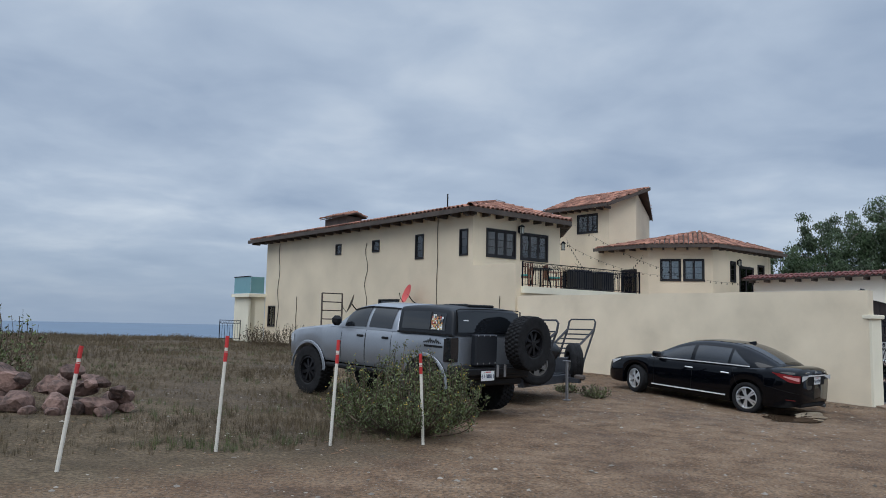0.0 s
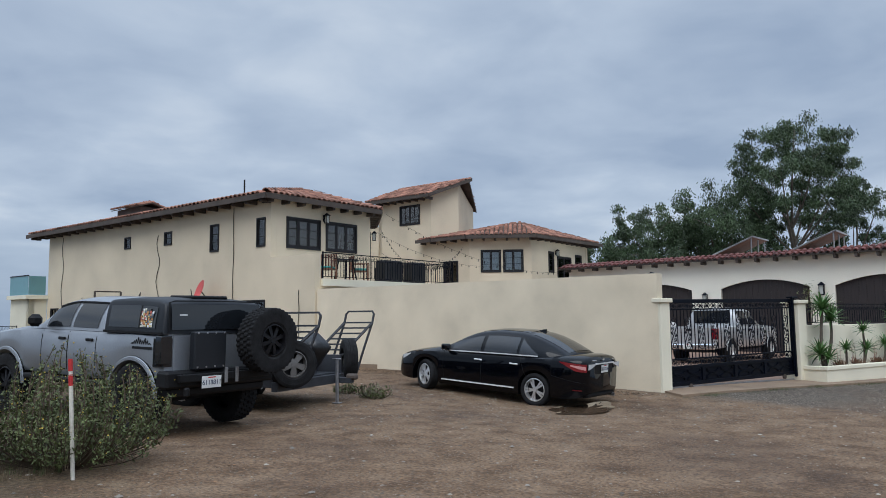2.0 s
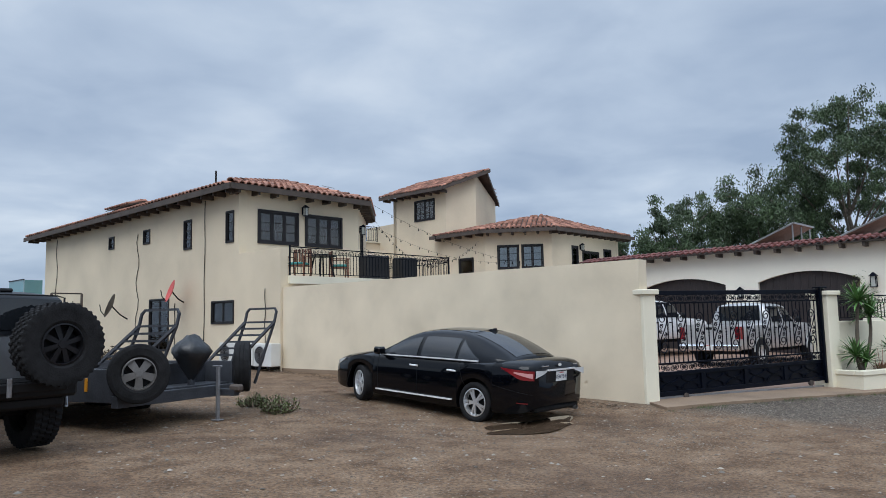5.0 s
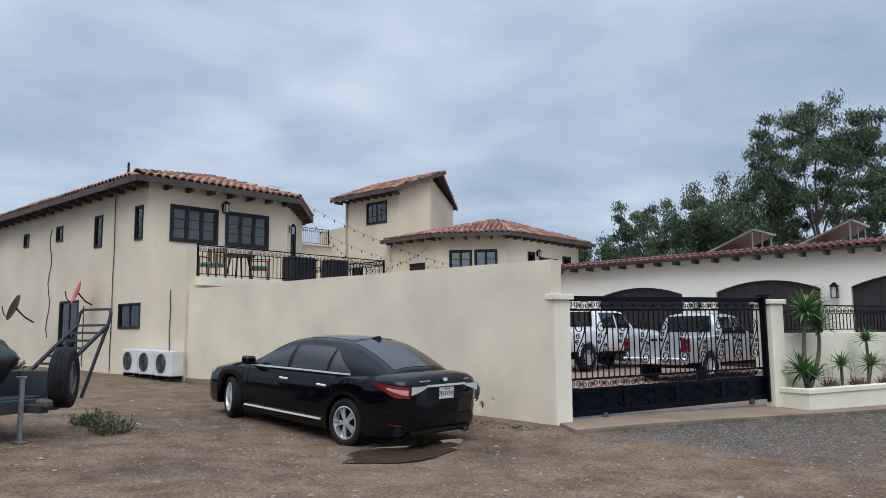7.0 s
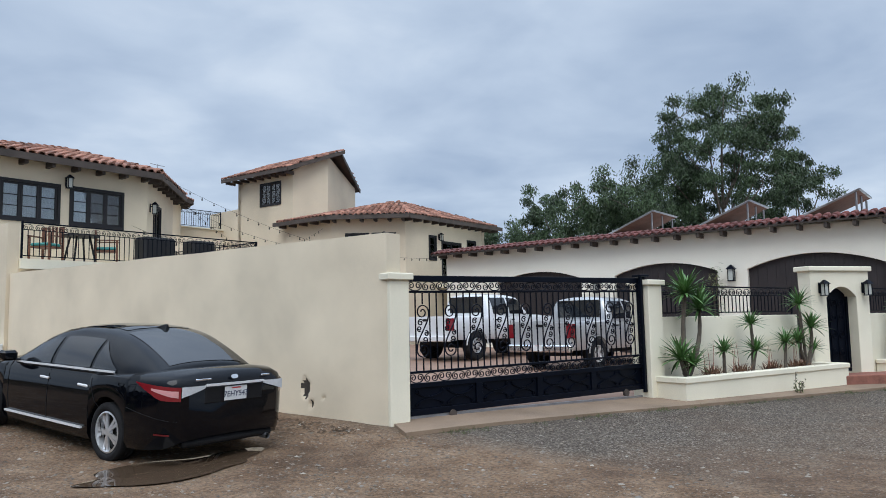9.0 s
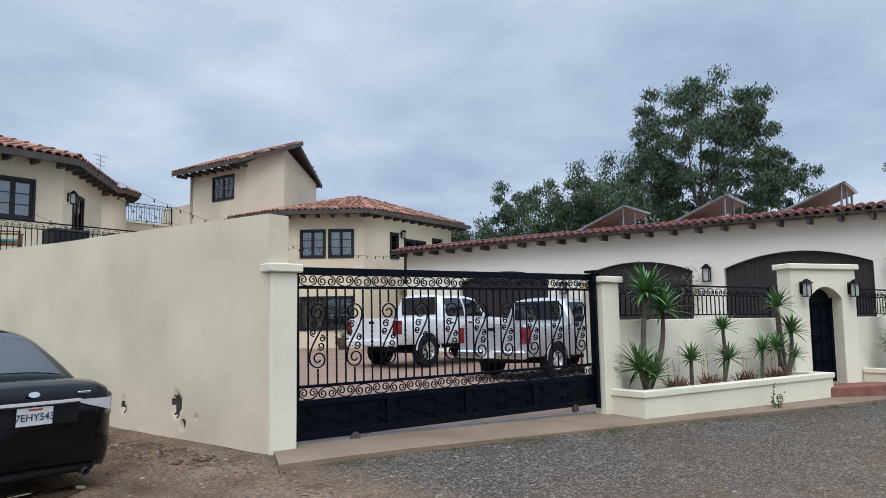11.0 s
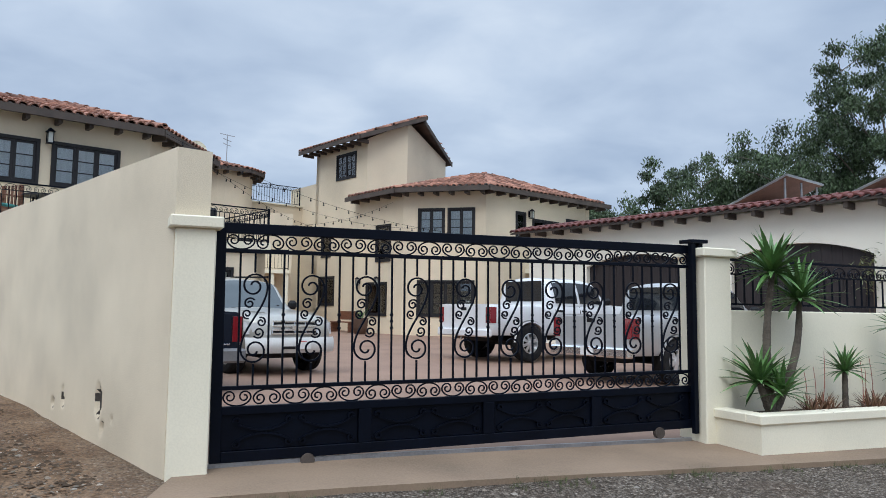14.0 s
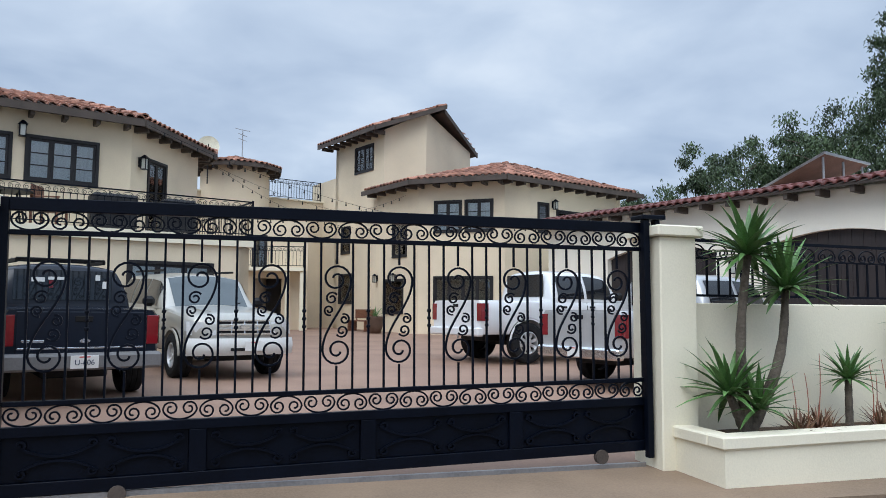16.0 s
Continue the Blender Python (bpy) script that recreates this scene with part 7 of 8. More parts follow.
def blade_mesh(l, w, bend=0.25):
    vs, fs = [], []
    for i in range(5):
        f = i / 4
        ww = w * (0.55 + 0.9 * f - 1.45 * f * f) if f < 1 else 0.001
        z = -bend * l * f * f
        vs += [(-ww, f * l, z + 0.35 * ww), (0, f * l, z), (ww, f * l, z + 0.35 * ww)]
    for i in range(4):
        a = 3 * i
        fs += [(a, a + 1, a + 4, a + 3), (a + 1, a + 2, a + 5, a + 4)]
    return vs, fs


def rosette_poses(c, n, rnd, tilt=(-18, 84)):
    out = []
    for k in range(n):
        f = (k + 0.5) / n
        out.append(Matrix.Translation(c) @ pose(0, 0, 0, 0, 0, k * 137.5 + rnd.uniform(-8, 8)) @ pose(0, 0.02, 0, tilt[0] + (tilt[1] - tilt[0]) * f ** 0.8 + rnd.uniform(-8, 8), 0, 0) @ Matrix.Scale(rnd.uniform(0.75, 1.1), 4))
    return out


def joined(name, items, mat, parent=None, kind="", label=""):
    """Many copies of small shapes in one mesh: items of (verts, faces, matrix)."""
    vs, fs = [], []
    for v, f, m in items:
        n = len(vs)
        vs += [m @ Vector(p) for p in v]
        fs += [tuple(n + i for i in q) for q in f]
    me = bpy.data.meshes.new(name)
    me.from_pydata(vs, [], fs)
    me.materials.append(mat)
    ob = new(name, me)
    if parent:
        ob.parent = parent
    return tagged(ob, label, kind=kind)


def trunk(parent, pts, r0, r1, name="trunk", mat=None, sides=8):
    bm = bmesh.new()
    rings = []
    n = len(pts)
    for i, p in enumerate(pts):
        t = (pts[min(i + 1, n - 1)] - pts[max(i - 1, 0)]).normalized()
        u = t.cross(Vector((0.3, 1, 0.1))).normalized()
        w = t.cross(u)
        r = (r0 + (r1 - r0) * i / (n - 1)) * (1 + (0.08 if i % 2 else -0.04))
        rings.append([bm.verts.new(p + r * (u * math.cos(2 * math.pi * k / sides) + w * math.sin(2 * math.pi * k / sides))) for k in range(sides)])
    for a, b in zip(rings, rings[1:]):
        for k in range(sides):
            bm.faces.new((a[k], a[(k + 1) % sides], b[(k + 1) % sides], b[k]))
    bm.faces.new(rings[-1])
    bmesh.ops.recalc_face_normals(bm, faces=bm.faces)
    return part(name, bm, mat or BARK, parent, smooth=True)


def bent(a, b, bow, n=9):
    return [a.lerp(b, k / n) + Vector(bow) * math.sin(math.pi * k / n) for k in range(n + 1)]


def yucca(label, base, stems, seed, singles=False):
    """base and heads: (head, leaves, length) on the planter's soil."""
    y = empty("yucca", label, "yucca", group="yuccas in the planters")
    rnd = random.Random(seed)
    for (hx, hy, hz), n, l, bow in stems:
        head = Vector((hx, hy, hz))
        if hz - base.z > 0.25:
            trunk(y, bent(base, head, bow), 0.055 if l > 0.4 else 0.035, 0.03)
        ps = rosette_poses(head, int(n * 1.35), rnd)
        v, f = blade_mesh(l, l * 0.09)
        if singles:
            me = bpy.data.meshes.new("leaf")
            me.from_pydata(v, [], f)
            me.materials.append(LEAF_YUCCA)
            for p in ps:
                o = new("leaf", me)
                o.parent = y
                o.matrix_local = p
        else:
            joined("leaf_crown", [(v, f, p) for p in ps], LEAF_YUCCA_MANY, y)
    return y


def soil(s, n=0.33, z=0.06):
    return G(s, n, z)


def hd(s, z, n=0.33):
    p = G(s, n, z)
    return (p.x, p.y, p.z)


YU = "green yucca with sword-shaped leaves in the planter"
yucca("tall two-stemmed green yucca with a low offset, by the gate pillar", soil(5.93), [(hd(5.98, 1.62), 46, 0.52, (-0.06, 0, 0)), (hd(6.38, 1.32), 46, 0.52, (0.10, 0, 0)), (hd(5.72, 0.42, 0.36), 34, 0.50, (0, 0, 0)), (hd(5.95, 0.30, 0.45), 24, 0.42, (0, 0, 0))], 1, True)
yucca("small single-stemmed yucca in the planter", soil(7.08), [(hd(7.08, 0.52), 34, 0.33, (0, 0, 0))], 2)
yucca("twin-headed yucca with one dry head in the planter", soil(8.0), [(hd(8.03, 1.02), 36, 0.33, (0.03, 0, 0)), (hd(8.08, 0.50, 0.38), 38, 0.36, (0, 0, 0))], 3)
yucca(YU, soil(9.2), [(hd(9.25, 0.62), 36, 0.36, (0, 0, 0))], 4)
yucca("tall yucca cluster beside the entrance portal", soil(10.05), [(hd(9.85, 1.42), 38, 0.40, (0, 0, 0)), (hd(10.3, 0.92), 40, 0.42, (0.05, 0, 0)), (hd(9.75, 0.62), 34, 0.38, (0, 0, 0)), (hd(10.35, 0.45), 26, 0.32, (0, 0, 0))], 5)
yucca("yucca cluster in the planter past the portal", soil(s2_ + 1.0, n2_ + 0.4), [(hd(s2_ + 0.9, 1.3, n2_ + 0.4), 36, 0.42, (0, 0, 0)), (hd(s2_ + 1.1, 0.7, n2_ + 0.4), 36, 0.42, (0, 0, 0)), (hd(s2_ + 0.7, 0.55, n2_ + 0.4), 30, 0.36, (0, 0, 0))], 6)
for k, s in enumerate((6.55, 7.5, 8.6, 9.55)):
    al = empty("aloe_clump", "low clump of reddish-brown aloe in the planter", "aloe", group="aloes in the planter")
    rnd = random.Random(20 + k)
    it = []
    v, f = blade_mesh(0.26, 0.017, 0.15)
    for q in range(7):
        c = G(s + rnd.uniform(-0.22, 0.22), 0.38 + rnd.uniform(-0.12, 0.12), 0.06)
        it += [(v, f, p) for p in rosette_poses(c, 16, rnd, (5, 80))]
    joined("leaves", it, LEAF_ALOE, al)
    for q in range(3):
        c = G(s + rnd.uniform(-0.15, 0.15), 0.33, 0.06)
        trunk(al, bent(c, c + Vector((rnd.uniform(-0.05, 0.05), 0, rnd.uniform(0.45, 0.7))), (0.02, 0, 0), 4), 0.006, 0.003, "flower_stalk", RED_STALK, 4)
# climbing plant by the garage lamp
cl = empty("climbing_shrub", "small pale-leaved shrub beside the garage lamp", "shrub")
rnd = random.Random(41)
base = gm_ @ Vector((gb0 - 7.95, -0.25, 0.0))
base.z = height(base.x, base.y) + 0.05
for q in range(3):
    trunk(cl, bent(base, base + Vector((rnd.uniform(-0.2, 0.2), rnd.uniform(-0.2, 0.1), 2.6)), (0.05, 0, 0), 6), 0.02, 0.008, "stem", STEM, 5)
v, f = blade_mesh(0.16, 0.03, 0.1)
joined("leaves", [(v, f, Matrix.Translation(base + Vector((rnd.gauss(0, 0.22), rnd.gauss(0, 0.12), 2.35 + rnd.gauss(0, 0.28)))) @ pose(0, 0, 0, rnd.uniform(-40, 60), 0, rnd.uniform(0, 360))) for _ in range(110)], material("pale_green_leaves", (0.20, 0.23, 0.11), 0.6, var=0.2, island=0.3), cl)


# ---- trees ----
def tree(x, y, top, w, crown_low, seed, lobes, label, leaves=150):
    t = empty("tree", label, "tree", group="eucalyptus trees behind the garage")
    rnd = random.Random(seed)
    z0 = height(x, y) - 0.1
    base = Vector((x, y, z0))
    fork = base + Vector((rnd.uniform(-0.4, 0.4), 0, (crown_low - z0) * 0.8))
    trunk(t, bent(base, fork, (rnd.uniform(-0.3, 0.3), 0, 0)), 0.24, 0.14)
    it = []
    # boughs, each with its own cloud of leaf clumps, so that the outline is lobed and the sky shows between
    boughs = []
    n_b = max(7, lobes // 7)
    for k in range(n_b):
        h = (k + 0.5) / n_b
        z = crown_low + (top - crown_low) * (0.10 + 0.74 * h)
        r = w / 2 * (0.20 + 0.58 * math.sin(math.pi * min(1, 0.25 + 0.62 * h))) * rnd.uniform(0.7, 1.1)
        a = k * 2.4 + rnd.uniform(-0.5, 0.5)
        c = Vector((x + r * math.cos(a), y + r * math.sin(a), z))
        boughs.append(c)
        if k % 2 == 0:
            trunk(t, bent(fork if h < 0.6 else fork + Vector((0, 0, (top - crown_low) * 0.22)), c, (rnd.uniform(-0.3, 0.3), rnd.uniform(-0.3, 0.3), -0.25), 6), 0.085, 0.02, "limb", None, 5)
    trunk(t, [fork, fork + Vector((0.1, 0, (top - crown_low) * 0.12)), fork + Vector((0, 0.1, (top - crown_low) * 0.24))], 0.14, 0.08, "limb", None, 6)
    per = lobes // n_b + 1
    for k, c in enumerate(boughs):
        br = w * rnd.uniform(0.19, 0.28)
        for q in range(per):
            d = Vector((rnd.gauss(0, 1), rnd.gauss(0, 1), rnd.gauss(0, 0.85)))
            p = c + d.normalized() * br * rnd.random() ** 0.4
            if q % 4 == 0:
                trunk(t, [c, c.lerp(p, 0.5) + Vector((0, 0, 0.08)), p], 0.022, 0.008, "twig", None, 4)
            rr = rnd.uniform(0.32, 0.62) * w / 6.5
            for _ in range(int(leaves * 2.1)):
                d = Vector((rnd.gauss(0, 1), rnd.gauss(0, 1), rnd.gauss(0, 1)))
                d = d.normalized() * (rnd.random() ** 0.5) * rnd.choice((0.85, 1.0, 1.3))
                e = p + Vector((d.x * rr, d.y * rr, d.z * rr * 0.85 - 0.10 * rr))
                l, ww = rnd.uniform(0.08, 0.16), rnd.uniform(0.026, 0.042)
                it.append((((-ww, 0, 0), (0, 0.5 * l, 0.02), (ww, 0, 0), (0, -l, 0)), ((0, 1, 2, 3),), Matrix.Translation(e) @ pose(0, 0, 0, rnd.uniform(30, 150), rnd.uniform(-40, 40), rnd.uniform(0, 360))))
    joined("crown", it, LEAF_TREE, t, "", "grey-green drooping leaves")
    return t


EU = "dark green eucalyptus with open crown behind the garage"
tree(32.2, 42.6, 13.9, 7.2, 6.6, 11, 150, "tall eucalyptus with a rounded open crown behind the garage", 125)
tree(28.5, 45.5, 9.8, 7.4, 3.6, 2, 140, EU, 110)
tree(24.9, 46.6, 8.9, 6.4, 2.8, 3, 120, EU, 110)
tree(21.9, 48.2, 7.2, 4.8, 2.2, 4, 80, EU, 100)
tree(38.6, 45.4, 11.6, 5.8, 3.6, 5, 110, EU, 110)
tree(31.5, 47.5, 8.8, 6.5, 2.8, 6, 90, EU, 100)
tree(46.0, 42.0, 11.0, 5.5, 4.5, 7, 44, EU, 120)
tree(51.0, 36.0, 11.5, 6.0, 4.5, 8, 44, EU, 120)


# ---- bushes, grass, stones ----
def bush(x, y, w, h, seed, stems, label, leaf_mat, flower=True, leaf=(0.018, 0.05), per=26):
    b = empty("bush", label, "bush")
    rnd = random.Random(seed)
    z0 = height(x, y)
    sv, lv, fv = [], [], []
    bm = bmesh.new()
    for k in range(stems):
        a, r = rnd.uniform(0, 2 * math.pi), rnd.random() ** 0.6
        tip = Vector((x + w / 2 * r * math.cos(a), y + w / 2 * r * math.sin(a) * 0.9, z0 + h * (1.0 - 0.42 * r * r) * rnd.uniform(0.42, 1.18)))
        root = Vector((x + 0.22 * r * math.cos(a) * w / 2, y + 0.22 * r * math.sin(a) * w / 2, z0 - 0.02))
        pts = bent(root, tip, (0.10 * math.cos(a) * w, 0.10 * math.sin(a) * w, -0.03), 6)
        ribbon(bm, pts, rnd.uniform(0.0025, 0.005), 3)
        for q in range(per):
            f = 0.25 + 0.75 * rnd.random() ** 0.7
            i = min(5, int(f * 6))
            p = pts[i].lerp(pts[i + 1], f * 6 - i) + Vector((rnd.gauss(0, 0.022), rnd.gauss(0, 0.022), rnd.gauss(0, 0.02)))
            ww, l = rnd.uniform(*leaf) * 0.35, rnd.uniform(*leaf)
            lv.append((((-ww, 0, 0), (0, l, 0), (ww, 0, 0), (0, -l * 0.4, 0)), ((0, 1, 2, 3),), Matrix.Translation(p) @ pose(0, 0, 0, rnd.uniform(10, 80), rnd.uniform(-50, 50), rnd.uniform(0, 360))))
        if flower and rnd.random() < 0.55:
            for q in range(3):
                p = tip + Vector((rnd.gauss(0, 0.03), rnd.gauss(0, 0.03), rnd.gauss(0, 0.04)))
                fv.append((((-0.010, 0, 0), (0, 0.010, 0.006), (0.010, 0, 0), (0, -0.010, 0.006)), ((0, 1, 2, 3),), Matrix.Translation(p) @ pose(0, 0, 0, rnd.uniform(0, 90), 0, rnd.uniform(0, 360))))
    tagged(part("stem_tangle", bm, STEM, b), kind="stuff")
    joined("foliage", lv, leaf_mat, b, "stuff")
    if fv:
        joined("blossom", fv, FLOWER, b, "stuff", "tiny yellow flowers")
    return b


bush(-0.44, 10.05, 2.15, 1.04, 3, 240, "wiry green bush with tiny yellow flowers beside the pickup", LEAF_BUSH, True, (0.017, 0.040), 52)
bush(-7.6, 12.2, 2.3, 1.35, 4, 120, "leafy green shrub at the edge of the field", LEAF_BUSH, False, (0.03, 0.07), 14)
for k, (x, y, w, h) in enumerate(((-6.6, 33.5, 2.2, 1.0), (-5.0, 31.5, 1.8, 0.9), (-8.4, 35.0, 1.8, 1.0), (-3.6, 30.3, 1.4, 0.6))):
    bush(x, y, w, h, 10 + k, 90, "dry brown scrub beside the house wall", GRASS, False, (0.03, 0.07), 14)
bush(3.4, 16.6, 0.7, 0.28, 30, 60, "low green weeds beside the trailer", LEAF_BUSH, False, (0.02, 0.05), 10)
bush(2.9, 17.4, 0.6, 0.22, 31, 50, "low green weeds behind the trailer", LEAF_BUSH, False, (0.02, 0.05), 10)
wd = G(8.5, 0.98)
bush(wd.x, wd.y, 0.22, 0.42, 32, 9, "thin upright weed in the apron joint", LEAF_BUSH, False, (0.02, 0.05), 14)


def scatter(name, n, seed, place, shape, mat, label, category):
    rng = np.random.default_rng(seed)
    tv, tf = shape
    tv = np.array(tv)
    out, k = [], 0
    vs, fs = [], []
    for _ in range(n):
        got = place(rng)
        if got is None:
            continue
        x, y, s, rot, squash = got
        c, q = math.cos(rot), math.sin(rot)
        p = tv * np.array([s, s, s * squash])
        p = np.c_[p[:, 0] * c - p[:, 1] * q + x, p[:, 0] * q + p[:, 1] * c + y, p[:, 2] + height(x, y) + lumps(x, y)]
        vs.append(p)
        fs += [tuple(k + i for i in f) for f in tf]
        k += len(tv)
    me = bpy.data.meshes.new(name)
    me.from_pydata(np.concatenate(vs).tolist(), [], fs)
    me.materials.append(mat)
    return tagged(new(name, me), label, category, kind="stuff")


def lumps(x, y):
    return 0.03 * noise.noise((x * 0.7, y * 0.7, 0)) + 0.012 * noise.noise((x * 2.1, y * 2.1, 3))


def in_field(x, y):
    """The grassy side of the lot."""
    wob = 0.8 * noise.noise((x * 0.4, y * 0.4, 9))
    if y < 10.2:
        return y > 7.3 + 0.80 * (x + 3.3) + wob
    return x < -0.2 - 0.22 * (y - 10.2) + wob


def open_ground(x, y):
    """Not on paving, walls or planters."""
    p = Vector((x, y, 0)) - GATE0
    s, n = p.dot(GDIR), p.dot(GOUT)
    a = x * AX1.x + y * AX1.y
    if s > -0.4 and n < 0.85 + 0.05 * max(0, s):
        return False
    return a < 18.45 or n > 0.9


stone_shape = ([(1, 0, 0.1), (0.2, 0.9, 0.05), (-0.9, 0.3, 0.1), (-0.5, -0.8, 0.0), (0.6, -0.8, 0.05), (0.1, 0.05, 0.75)], [(0, 1, 5), (1, 2, 5), (2, 3, 5), (3, 4, 5), (4, 0, 5)])


def gravel_place(rng):
    x, y = rng.uniform(-3.5, 22), rng.uniform(1.5, 19)
    if not open_ground(x, y) or in_field(x, y):
        return None
    q = Vector((x, y, 0)) - GATE0
    g = 1.15 - 0.16 * q.dot(GOUT) + 0.08 * min(3.0, q.dot(GDIR)) + 0.55 * noise.noise((x * 0.5, y * 0.5, 4))
    g = min(0.8, max(0.03, g))
    if rng.random() > g:
        return None
    return x, y, 0.008 + 0.022 * rng.random() ** 3, rng.uniform(0, 6.28), rng.uniform(0.5, 0.9)


scatter("gravel", 60000, 1, gravel_place, stone_shape, STONE, "loose grey-brown gravel on the lot", "gravel")


def pebble_place(rng):
    x, y = rng.uniform(-5, 14), rng.uniform(2, 22)
    if not open_ground(x, y):
        return None
    return x, y, 0.012 + 0.03 * rng.random() ** 4, rng.uniform(0, 6.28), rng.uniform(0.4, 0.8)


scatter("pebbles", 2600, 2, pebble_place, stone_shape, material("pale_pebbles", (0.27, 0.24, 0.20), 0.9, var=0.2, island=0.4, bump=0), "scattered pale pebbles on the earth", "pebbles")
tuft = ([], [])
rt = random.Random(5)
for k in range(13):
    a, r, l = rt.uniform(0, 6.28), rt.uniform(0, 0.9), rt.uniform(0.5, 1.15)
    bx, by = r * math.cos(a) * 0.5, r * math.sin(a) * 0.5
    ex, ey = bx + math.cos(a) * l * 0.35, by + math.sin(a) * l * 0.35
    n0 = len(tuft[0])
    px, py = -math.sin(a) * 0.017, math.cos(a) * 0.017
    tuft[0].extend([(bx - px, by - py, 0), (bx + px, by + py, 0), ((bx + ex) / 2 + px * 0.7, (by + ey) / 2 + py * 0.7, l * 0.6), ((bx + ex) / 2 - px * 0.7, (by + ey) / 2 - py * 0.7, l * 0.6), (ex, ey, l)])
    tuft[1].extend([(n0, n0 + 1, n0 + 2, n0 + 3), (n0 + 3, n0 + 2, n0 + 4)])


def grass_place(rng):
    y = 7.2 + 41 * rng.random() ** 1.35
    x = rng.uniform(-9 - (y - 7) * 0.55, 1.2)
    a = x * AX1.x + y * AX1.y
    if not in_field(x, y) or a > 17.6:
        return None
    d = noise.noise((x * 0.35, y * 0.35, 2))
    if rng.random() > 0.55 + 0.8 * d + 0.012 * (y - 8):
        return None
    s = (0.045 + 0.06 * rng.random() + 0.05 * d) * (1.0 + 0.022 * (y - 8))
    return x, y, max(0.05, s), rng.uniform(0, 6.28), rng.uniform(0.8, 1.5)


scatter("dry_grass", 26000, 3, grass_place, tuft, GRASS, "dry brown grass over the field", "grass")


def green_place(rng):
    y = 8 + 24 * rng.random() ** 1.4
    x = rng.uniform(-8 - (y - 7) * 0.5, 0.6)
    if not in_field(x, y) or noise.noise((x * 0.6, y * 0.6, 12)) < 0.12:
        return None
    return x, y, 0.05 + 0.07 * rng.random(), rng.uniform(0, 6.28), rng.uniform(0.8, 1.4)


scatter("green_grass", 6000, 4, green_place, tuft, material("green_weeds", (0.085, 0.105, 0.04), 0.9, var=0.25, island=0.4, bump=0), "sparse green weeds in the field", "grass")
chip_shape = ([(-1, -0.4, 0.02), (1, -0.3, 0.12), (0.9, 0.4, 0.02), (-0.8, 0.35, 0.15)], [(0, 1, 2, 3)])


def litter_place(rng):
    if rng.random() < 0.35:
        x, y = 4.0 + 0.8 * rng.normal(), 20.0 + 0.45 * rng.normal()
    elif rng.random() < 0.6:
        q = P(18.55 - abs(0.35 * rng.normal()), rng.uniform(7.0, 17.5))
        x, y = q.x, q.y
    else:
        x, y = rng.uniform(-4.5, 2), 7.6 + 1.4 * rng.normal() * 0.5 + 0.25 * 4
    if not open_ground(x, y):
        return None
    return x, y, 0.010 + 0.026 * rng.random() ** 2, rng.uniform(0, 6.28), 1.0


scatter("dead_leaves", 2600, 6, litter_place, chip_shape, material("dead_leaves", (0.21, 0.115, 0.06), 0.9, var=0.3, island=0.5, bump=0), "dead leaves and chips along the wall", "dead leaves")


def edge_weed_place(rng):
    s = rng.uniform(-0.5, 12)
    q = G(s, 0.86 + 0.055 * max(0, s) + 0.10 * rng.normal())
    if noise.noise((s * 1.3, 0, 3)) < 0.0:
        return None
    return q.x, q.y, 0.03 + 0.05 * rng.random(), rng.uniform(0, 6.28), rng.uniform(0.5, 1.1)


scatter("edge_weeds", 700, 7, edge_weed_place, tuft, bpy.data.materials["green_weeds"], "small weeds along the apron edge", "weeds")


def clod_place(rng):
    q = P(18.5 - abs(0.40 * rng.normal()), rng.uniform(7.2, 20.0))
    if not open_ground(q.x, q.y):
        return None
    return q.x, q.y, 0.007 + 0.034 * rng.random() ** 3, rng.uniform(0, 6.28), rng.uniform(0.4, 0.9)


scatter("soil_clods", 2600, 9, clod_place, stone_shape, EARTH, "brown clods of soil along the foot of the wall", "soil")
scatter("plaster_chips", 130, 10, clod_place, chip_shape, material("fallen_plaster", (0.62, 0.57, 0.48), 0.9, var=0.1, island=0.25), "pale chips of fallen plaster under the wall", "plaster chips")

# ---- rock pile ----
rr = random.Random(8)
piles = [(-5.5, 9.9, 0.0, 0.38), (-5.0, 10.0, 0.0, 0.36), (-4.55, 10.15, 0.0, 0.34), (-5.9, 10.3, 0.0, 0.40), (-5.3, 10.4, 0.34, 0.36), (-4.85, 10.35, 0.36, 0.30), (-5.05, 10.45, 0.66, 0.27), (-4.4, 10.5, 0.22, 0.26), (-5.75, 10.2, 0.42, 0.34), (-6.3, 10.2, 0.1, 0.42), (-6.2, 10.6, 0.5, 0.34), (-4.6, 10.7, 0.0, 0.36), (-5.4, 10.9, 0.2, 0.40), (-4.95, 9.75, 0.02, 0.16), (-4.35, 10.3, 0.42, 0.16)]
piles = [(x, y, z * 0.92, r * 0.80) for x, y, z, r in piles] + [(-6.5 + 2.3 * rr.random(), 9.75 + 0.9 * rr.random(), rr.choice((0.0, 0.0, 0.28, 0.5)), rr.uniform(0.13, 0.25)) for _ in range(20)]
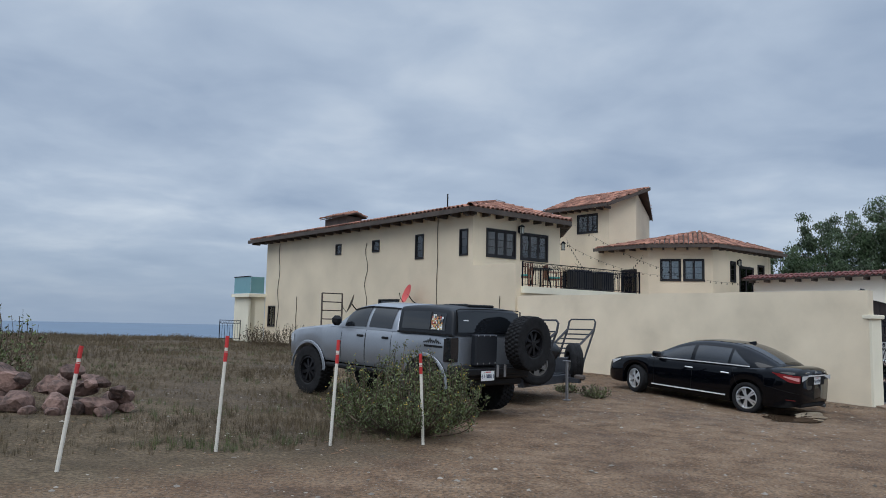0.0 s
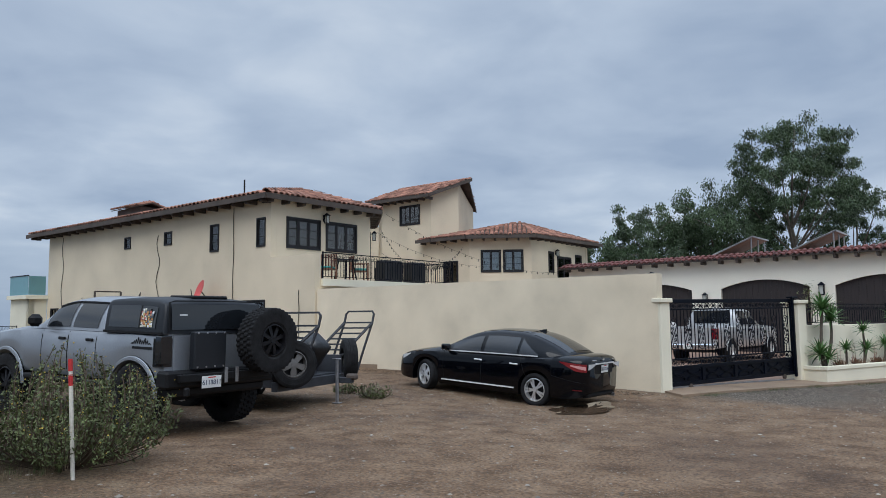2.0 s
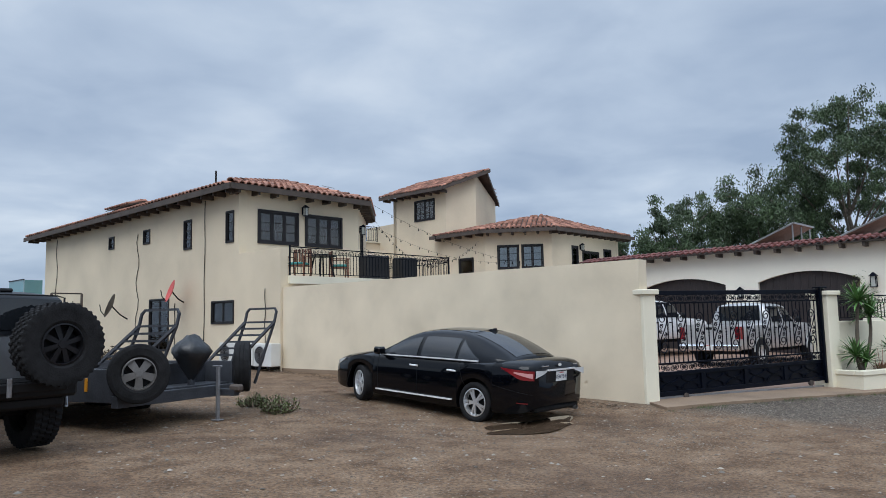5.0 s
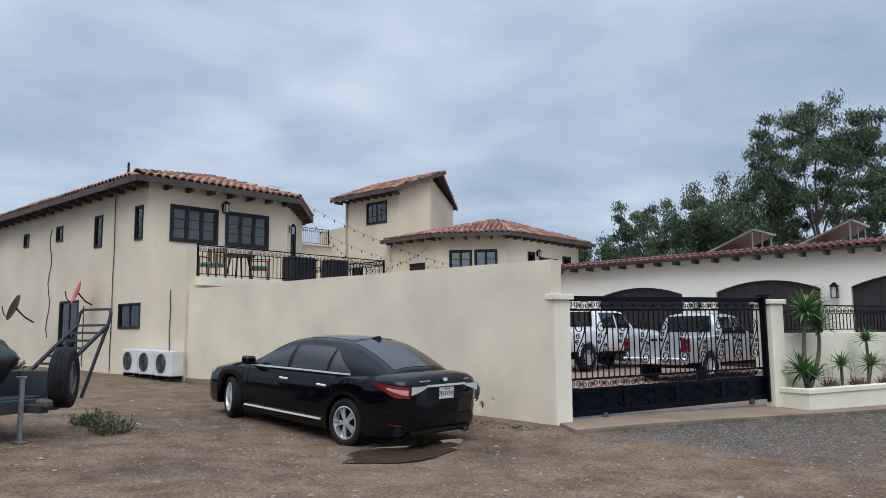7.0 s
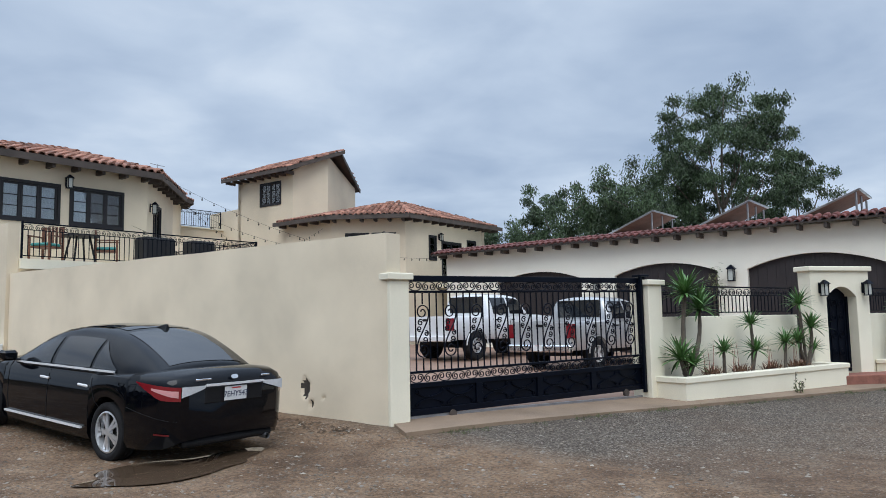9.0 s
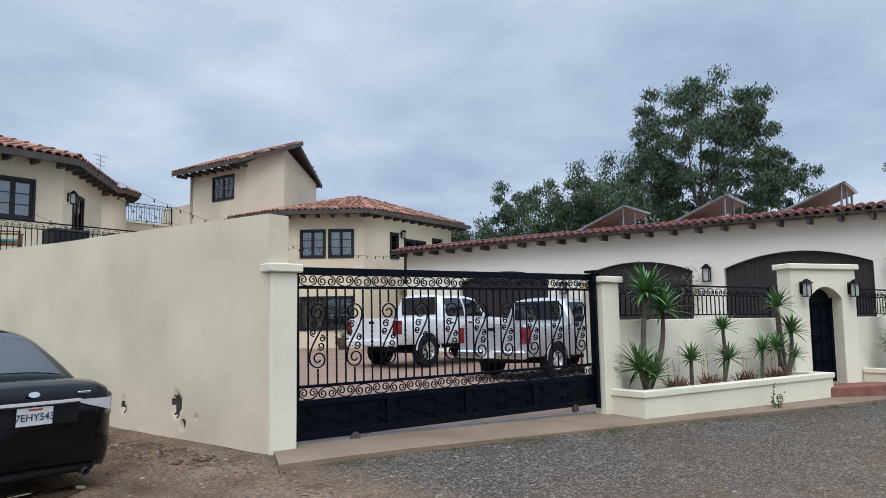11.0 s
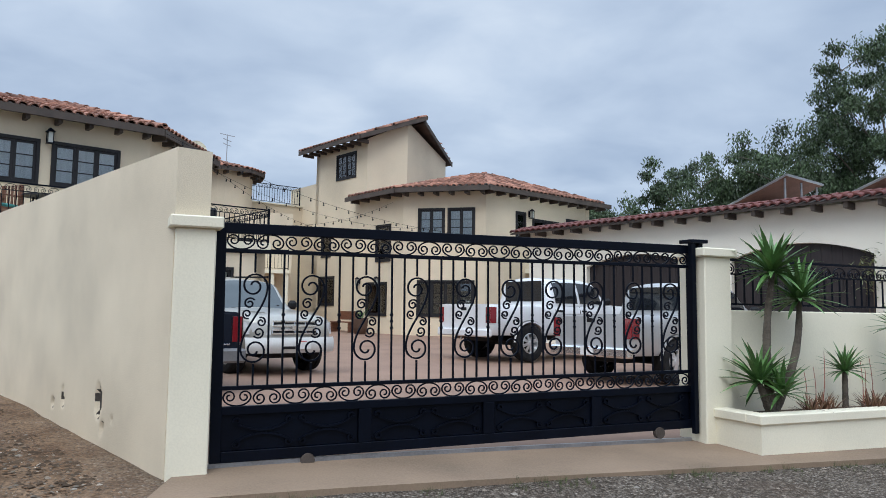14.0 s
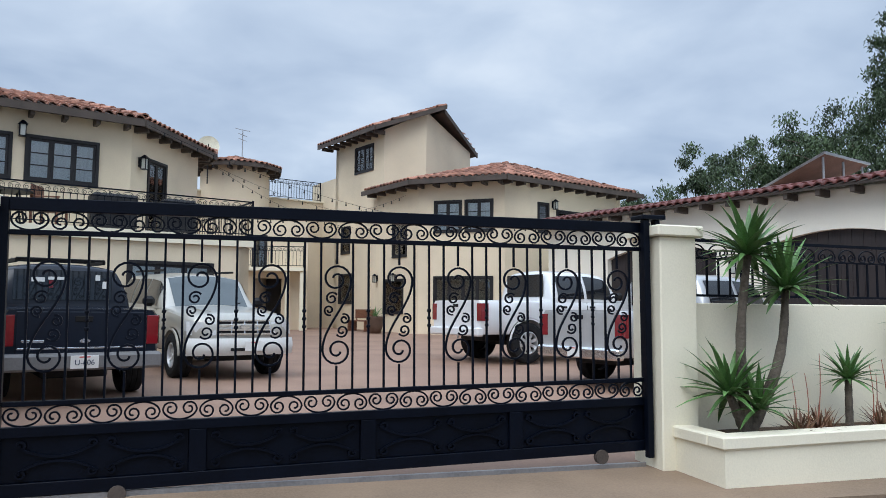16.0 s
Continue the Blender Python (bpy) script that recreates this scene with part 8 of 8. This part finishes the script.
for x, y, z, r in piles:
    bm = bmesh.new()
    bmesh.ops.create_icosphere(bm, subdivisions=2, radius=1)
    off = Vector((rr.uniform(0, 50), rr.uniform(0, 50), 0))
    cut = [Vector((rr.gauss(0, 1), rr.gauss(0, 1), rr.gauss(0, 1))).normalized() for _ in range(7)]
    sc3 = Vector((rr.uniform(0.9, 1.25), rr.uniform(0.8, 1.1), rr.uniform(0.65, 0.85)))
    for v in bm.verts:
        c = v.co.normalized()
        for q in cut:
            d = c.dot(q)
            if d > 0.62:
                c -= q * (d - 0.62)
        c *= 1 + 0.10 * noise.noise(c * 2.2 + off)
        v.co = Vector((c.x * sc3.x, c.y * sc3.y, c.z * sc3.z)) * r * 0.86
    ob = part("rock", bm, ROCK)
    ob.location = (x, y, height(x, y) + 0.72 * z + r * 0.38)
    ob.rotation_euler = (0, 0, rr.uniform(0, 6))
    tagged(ob, "rough reddish-brown rock in a pile", "rock", "rock pile at the field edge")

# ---- marker poles ----
POLE_WHITE = material("white_pole_paint", (0.66, 0.62, 0.54), 0.6, var=0.1)
for x, y, tx, ty, top in ((-3.33, 6.72, 0.10, 0.10, 1.12), (-2.33, 8.03, 0.05, 0.06, 1.24), (-1.25, 8.83, 0.05, 0.05, 1.24), (-0.19, 9.35, -0.06, 0.0, 1.12)):
    z0 = height(x, y)
    p = empty("marker_pole", "thin white marker pole with red bands, leaning", "marker pole", Matrix.Translation((x, y, z0)), group="marker poles at the field edge")
    bm = bmesh.new()
    L = top
    lean = lambda f: Vector((tx * f, ty * f, L * f - 0.03))
    ribbon(bm, [lean(0), lean(0.3), lean(0.6), lean(0.999)], 0.0145, 8)
    part("shaft", bm, POLE_WHITE, p)
    for f0, f1 in ((0.78, 0.86), (0.90, 1.0), (0.865, 0.872)):
        bm = bmesh.new()
        ribbon(bm, [lean(f0), lean((f0 + f1) / 2), lean(f1)], 0.0160, 8)
        part("band", bm, RED_PAINT, p, "red band")

# ---- puddle ----
bm = bmesh.new()
px, py = 7.40, 15.68
ctr = bm.verts.new((px, py, height(px, py) + 0.034))
N = 48
rings = []
for f in (0.35, 0.7, 1.0):
    row = []
    for k in range(N):
        a = 2 * math.pi * k / N
        r = f * (0.85 + 0.45 * noise.noise((math.cos(a) * 1.2, math.sin(a) * 1.2, 2)))
        x, y = px + r * (1.25 * math.cos(a) * 0.77 - 0.55 * math.sin(a) * 0.64) * 1.05, py + r * (1.25 * math.cos(a) * 0.64 + 0.55 * math.sin(a) * 0.77) * 1.05
        row.append(bm.verts.new((x, y, height(x, y) + max(0.0, lumps(x, y)) * 0.6 + 0.022 - 0.012 * (f == 1.0))))
    rings.append(row)
for k in range(N):
    bm.faces.new((ctr, rings[0][k], rings[0][(k + 1) % N]))
    for a, b in zip(rings, rings[1:]):
        bm.faces.new((a[k], b[k], b[(k + 1) % N], a[(k + 1) % N]))
tagged(part("puddle", bm, material("muddy_puddle_water", (0.085, 0.056, 0.036), 0.03, var=0.1, bump=0, spec=0.7), smooth=True), "muddy brown puddle under the parked sedan", "puddle")

# ---- pots and bench in the courtyard ----
def pot(x, y, r, h, label, seed):
    z = height(x, y) + 0.05
    o = empty("potted_plant", label, "potted plant", Matrix.Translation((x, y, z)), group="potted plants in the courtyard")
    bm = bmesh.new()
    prof = [(0.0, 0.0), (r * 0.7, 0.0), (r * 0.95, h * 0.5), (r, h * 0.9), (r * 1.08, h), (r * 0.9, h), (r * 0.85, h * 0.85), (0, h * 0.85)]
    rows = [[bm.verts.new((q * math.cos(2 * math.pi * k / 20), q * math.sin(2 * math.pi * k / 20), zz)) for k in range(20)] for q, zz in prof[1:-1]]
    for a, b in zip(rows, rows[1:]):
        for k in range(20):
            bm.faces.new((a[k], a[(k + 1) % 20], b[(k + 1) % 20], b[k]))
    bm.faces.new(rows[0][::-1]), bm.faces.new(rows[-1])
    part("pot", bm, material("dark_clay", (0.11, 0.065, 0.045), 0.7, var=0.2), o, smooth=True)
    v, f = blade_mesh(0.5, 0.022)
    joined("leaves", [(v, f, q) for q in rosette_poses(Vector((0, 0, h * 0.9)), 30, random.Random(seed), (10, 85))], LEAF_YUCCA_MANY, o)


pot(9.52, 40.6, 0.30, 0.62, "dark clay pot with spiky plant at the house wall", 51)
pot(13.3, 38.9, 0.25, 0.45, "clay pot with green plant below the windows", 52)
bn = empty("wooden_bench", "dark wooden bench at the courtyard wall", "bench", Matrix.Translation((8.7, 42.2, height(8.7, 42.2) + 0.05)) @ pose(0, 0, 0, 0, 0, -50))
for nme, q in (("seat", (-0.7, 0.7, -0.2, 0.2, 0.38, 0.43)), ("backrest", (-0.7, 0.7, 0.18, 0.22, 0.5, 0.85)), ("leg", (-0.65, -0.59, -0.2, 0.2, 0, 0.38)), ("leg", (0.59, 0.65, -0.2, 0.2, 0, 0.38)), ("back_post", (-0.65, -0.6, 0.18, 0.22, 0.38, 0.85)), ("back_post", (0.6, 0.65, 0.18, 0.22, 0.38, 0.85))):
    bm = bmesh.new()
    box(bm, *q, None, 0.008)
    part(nme, bm, WOOD, bn)
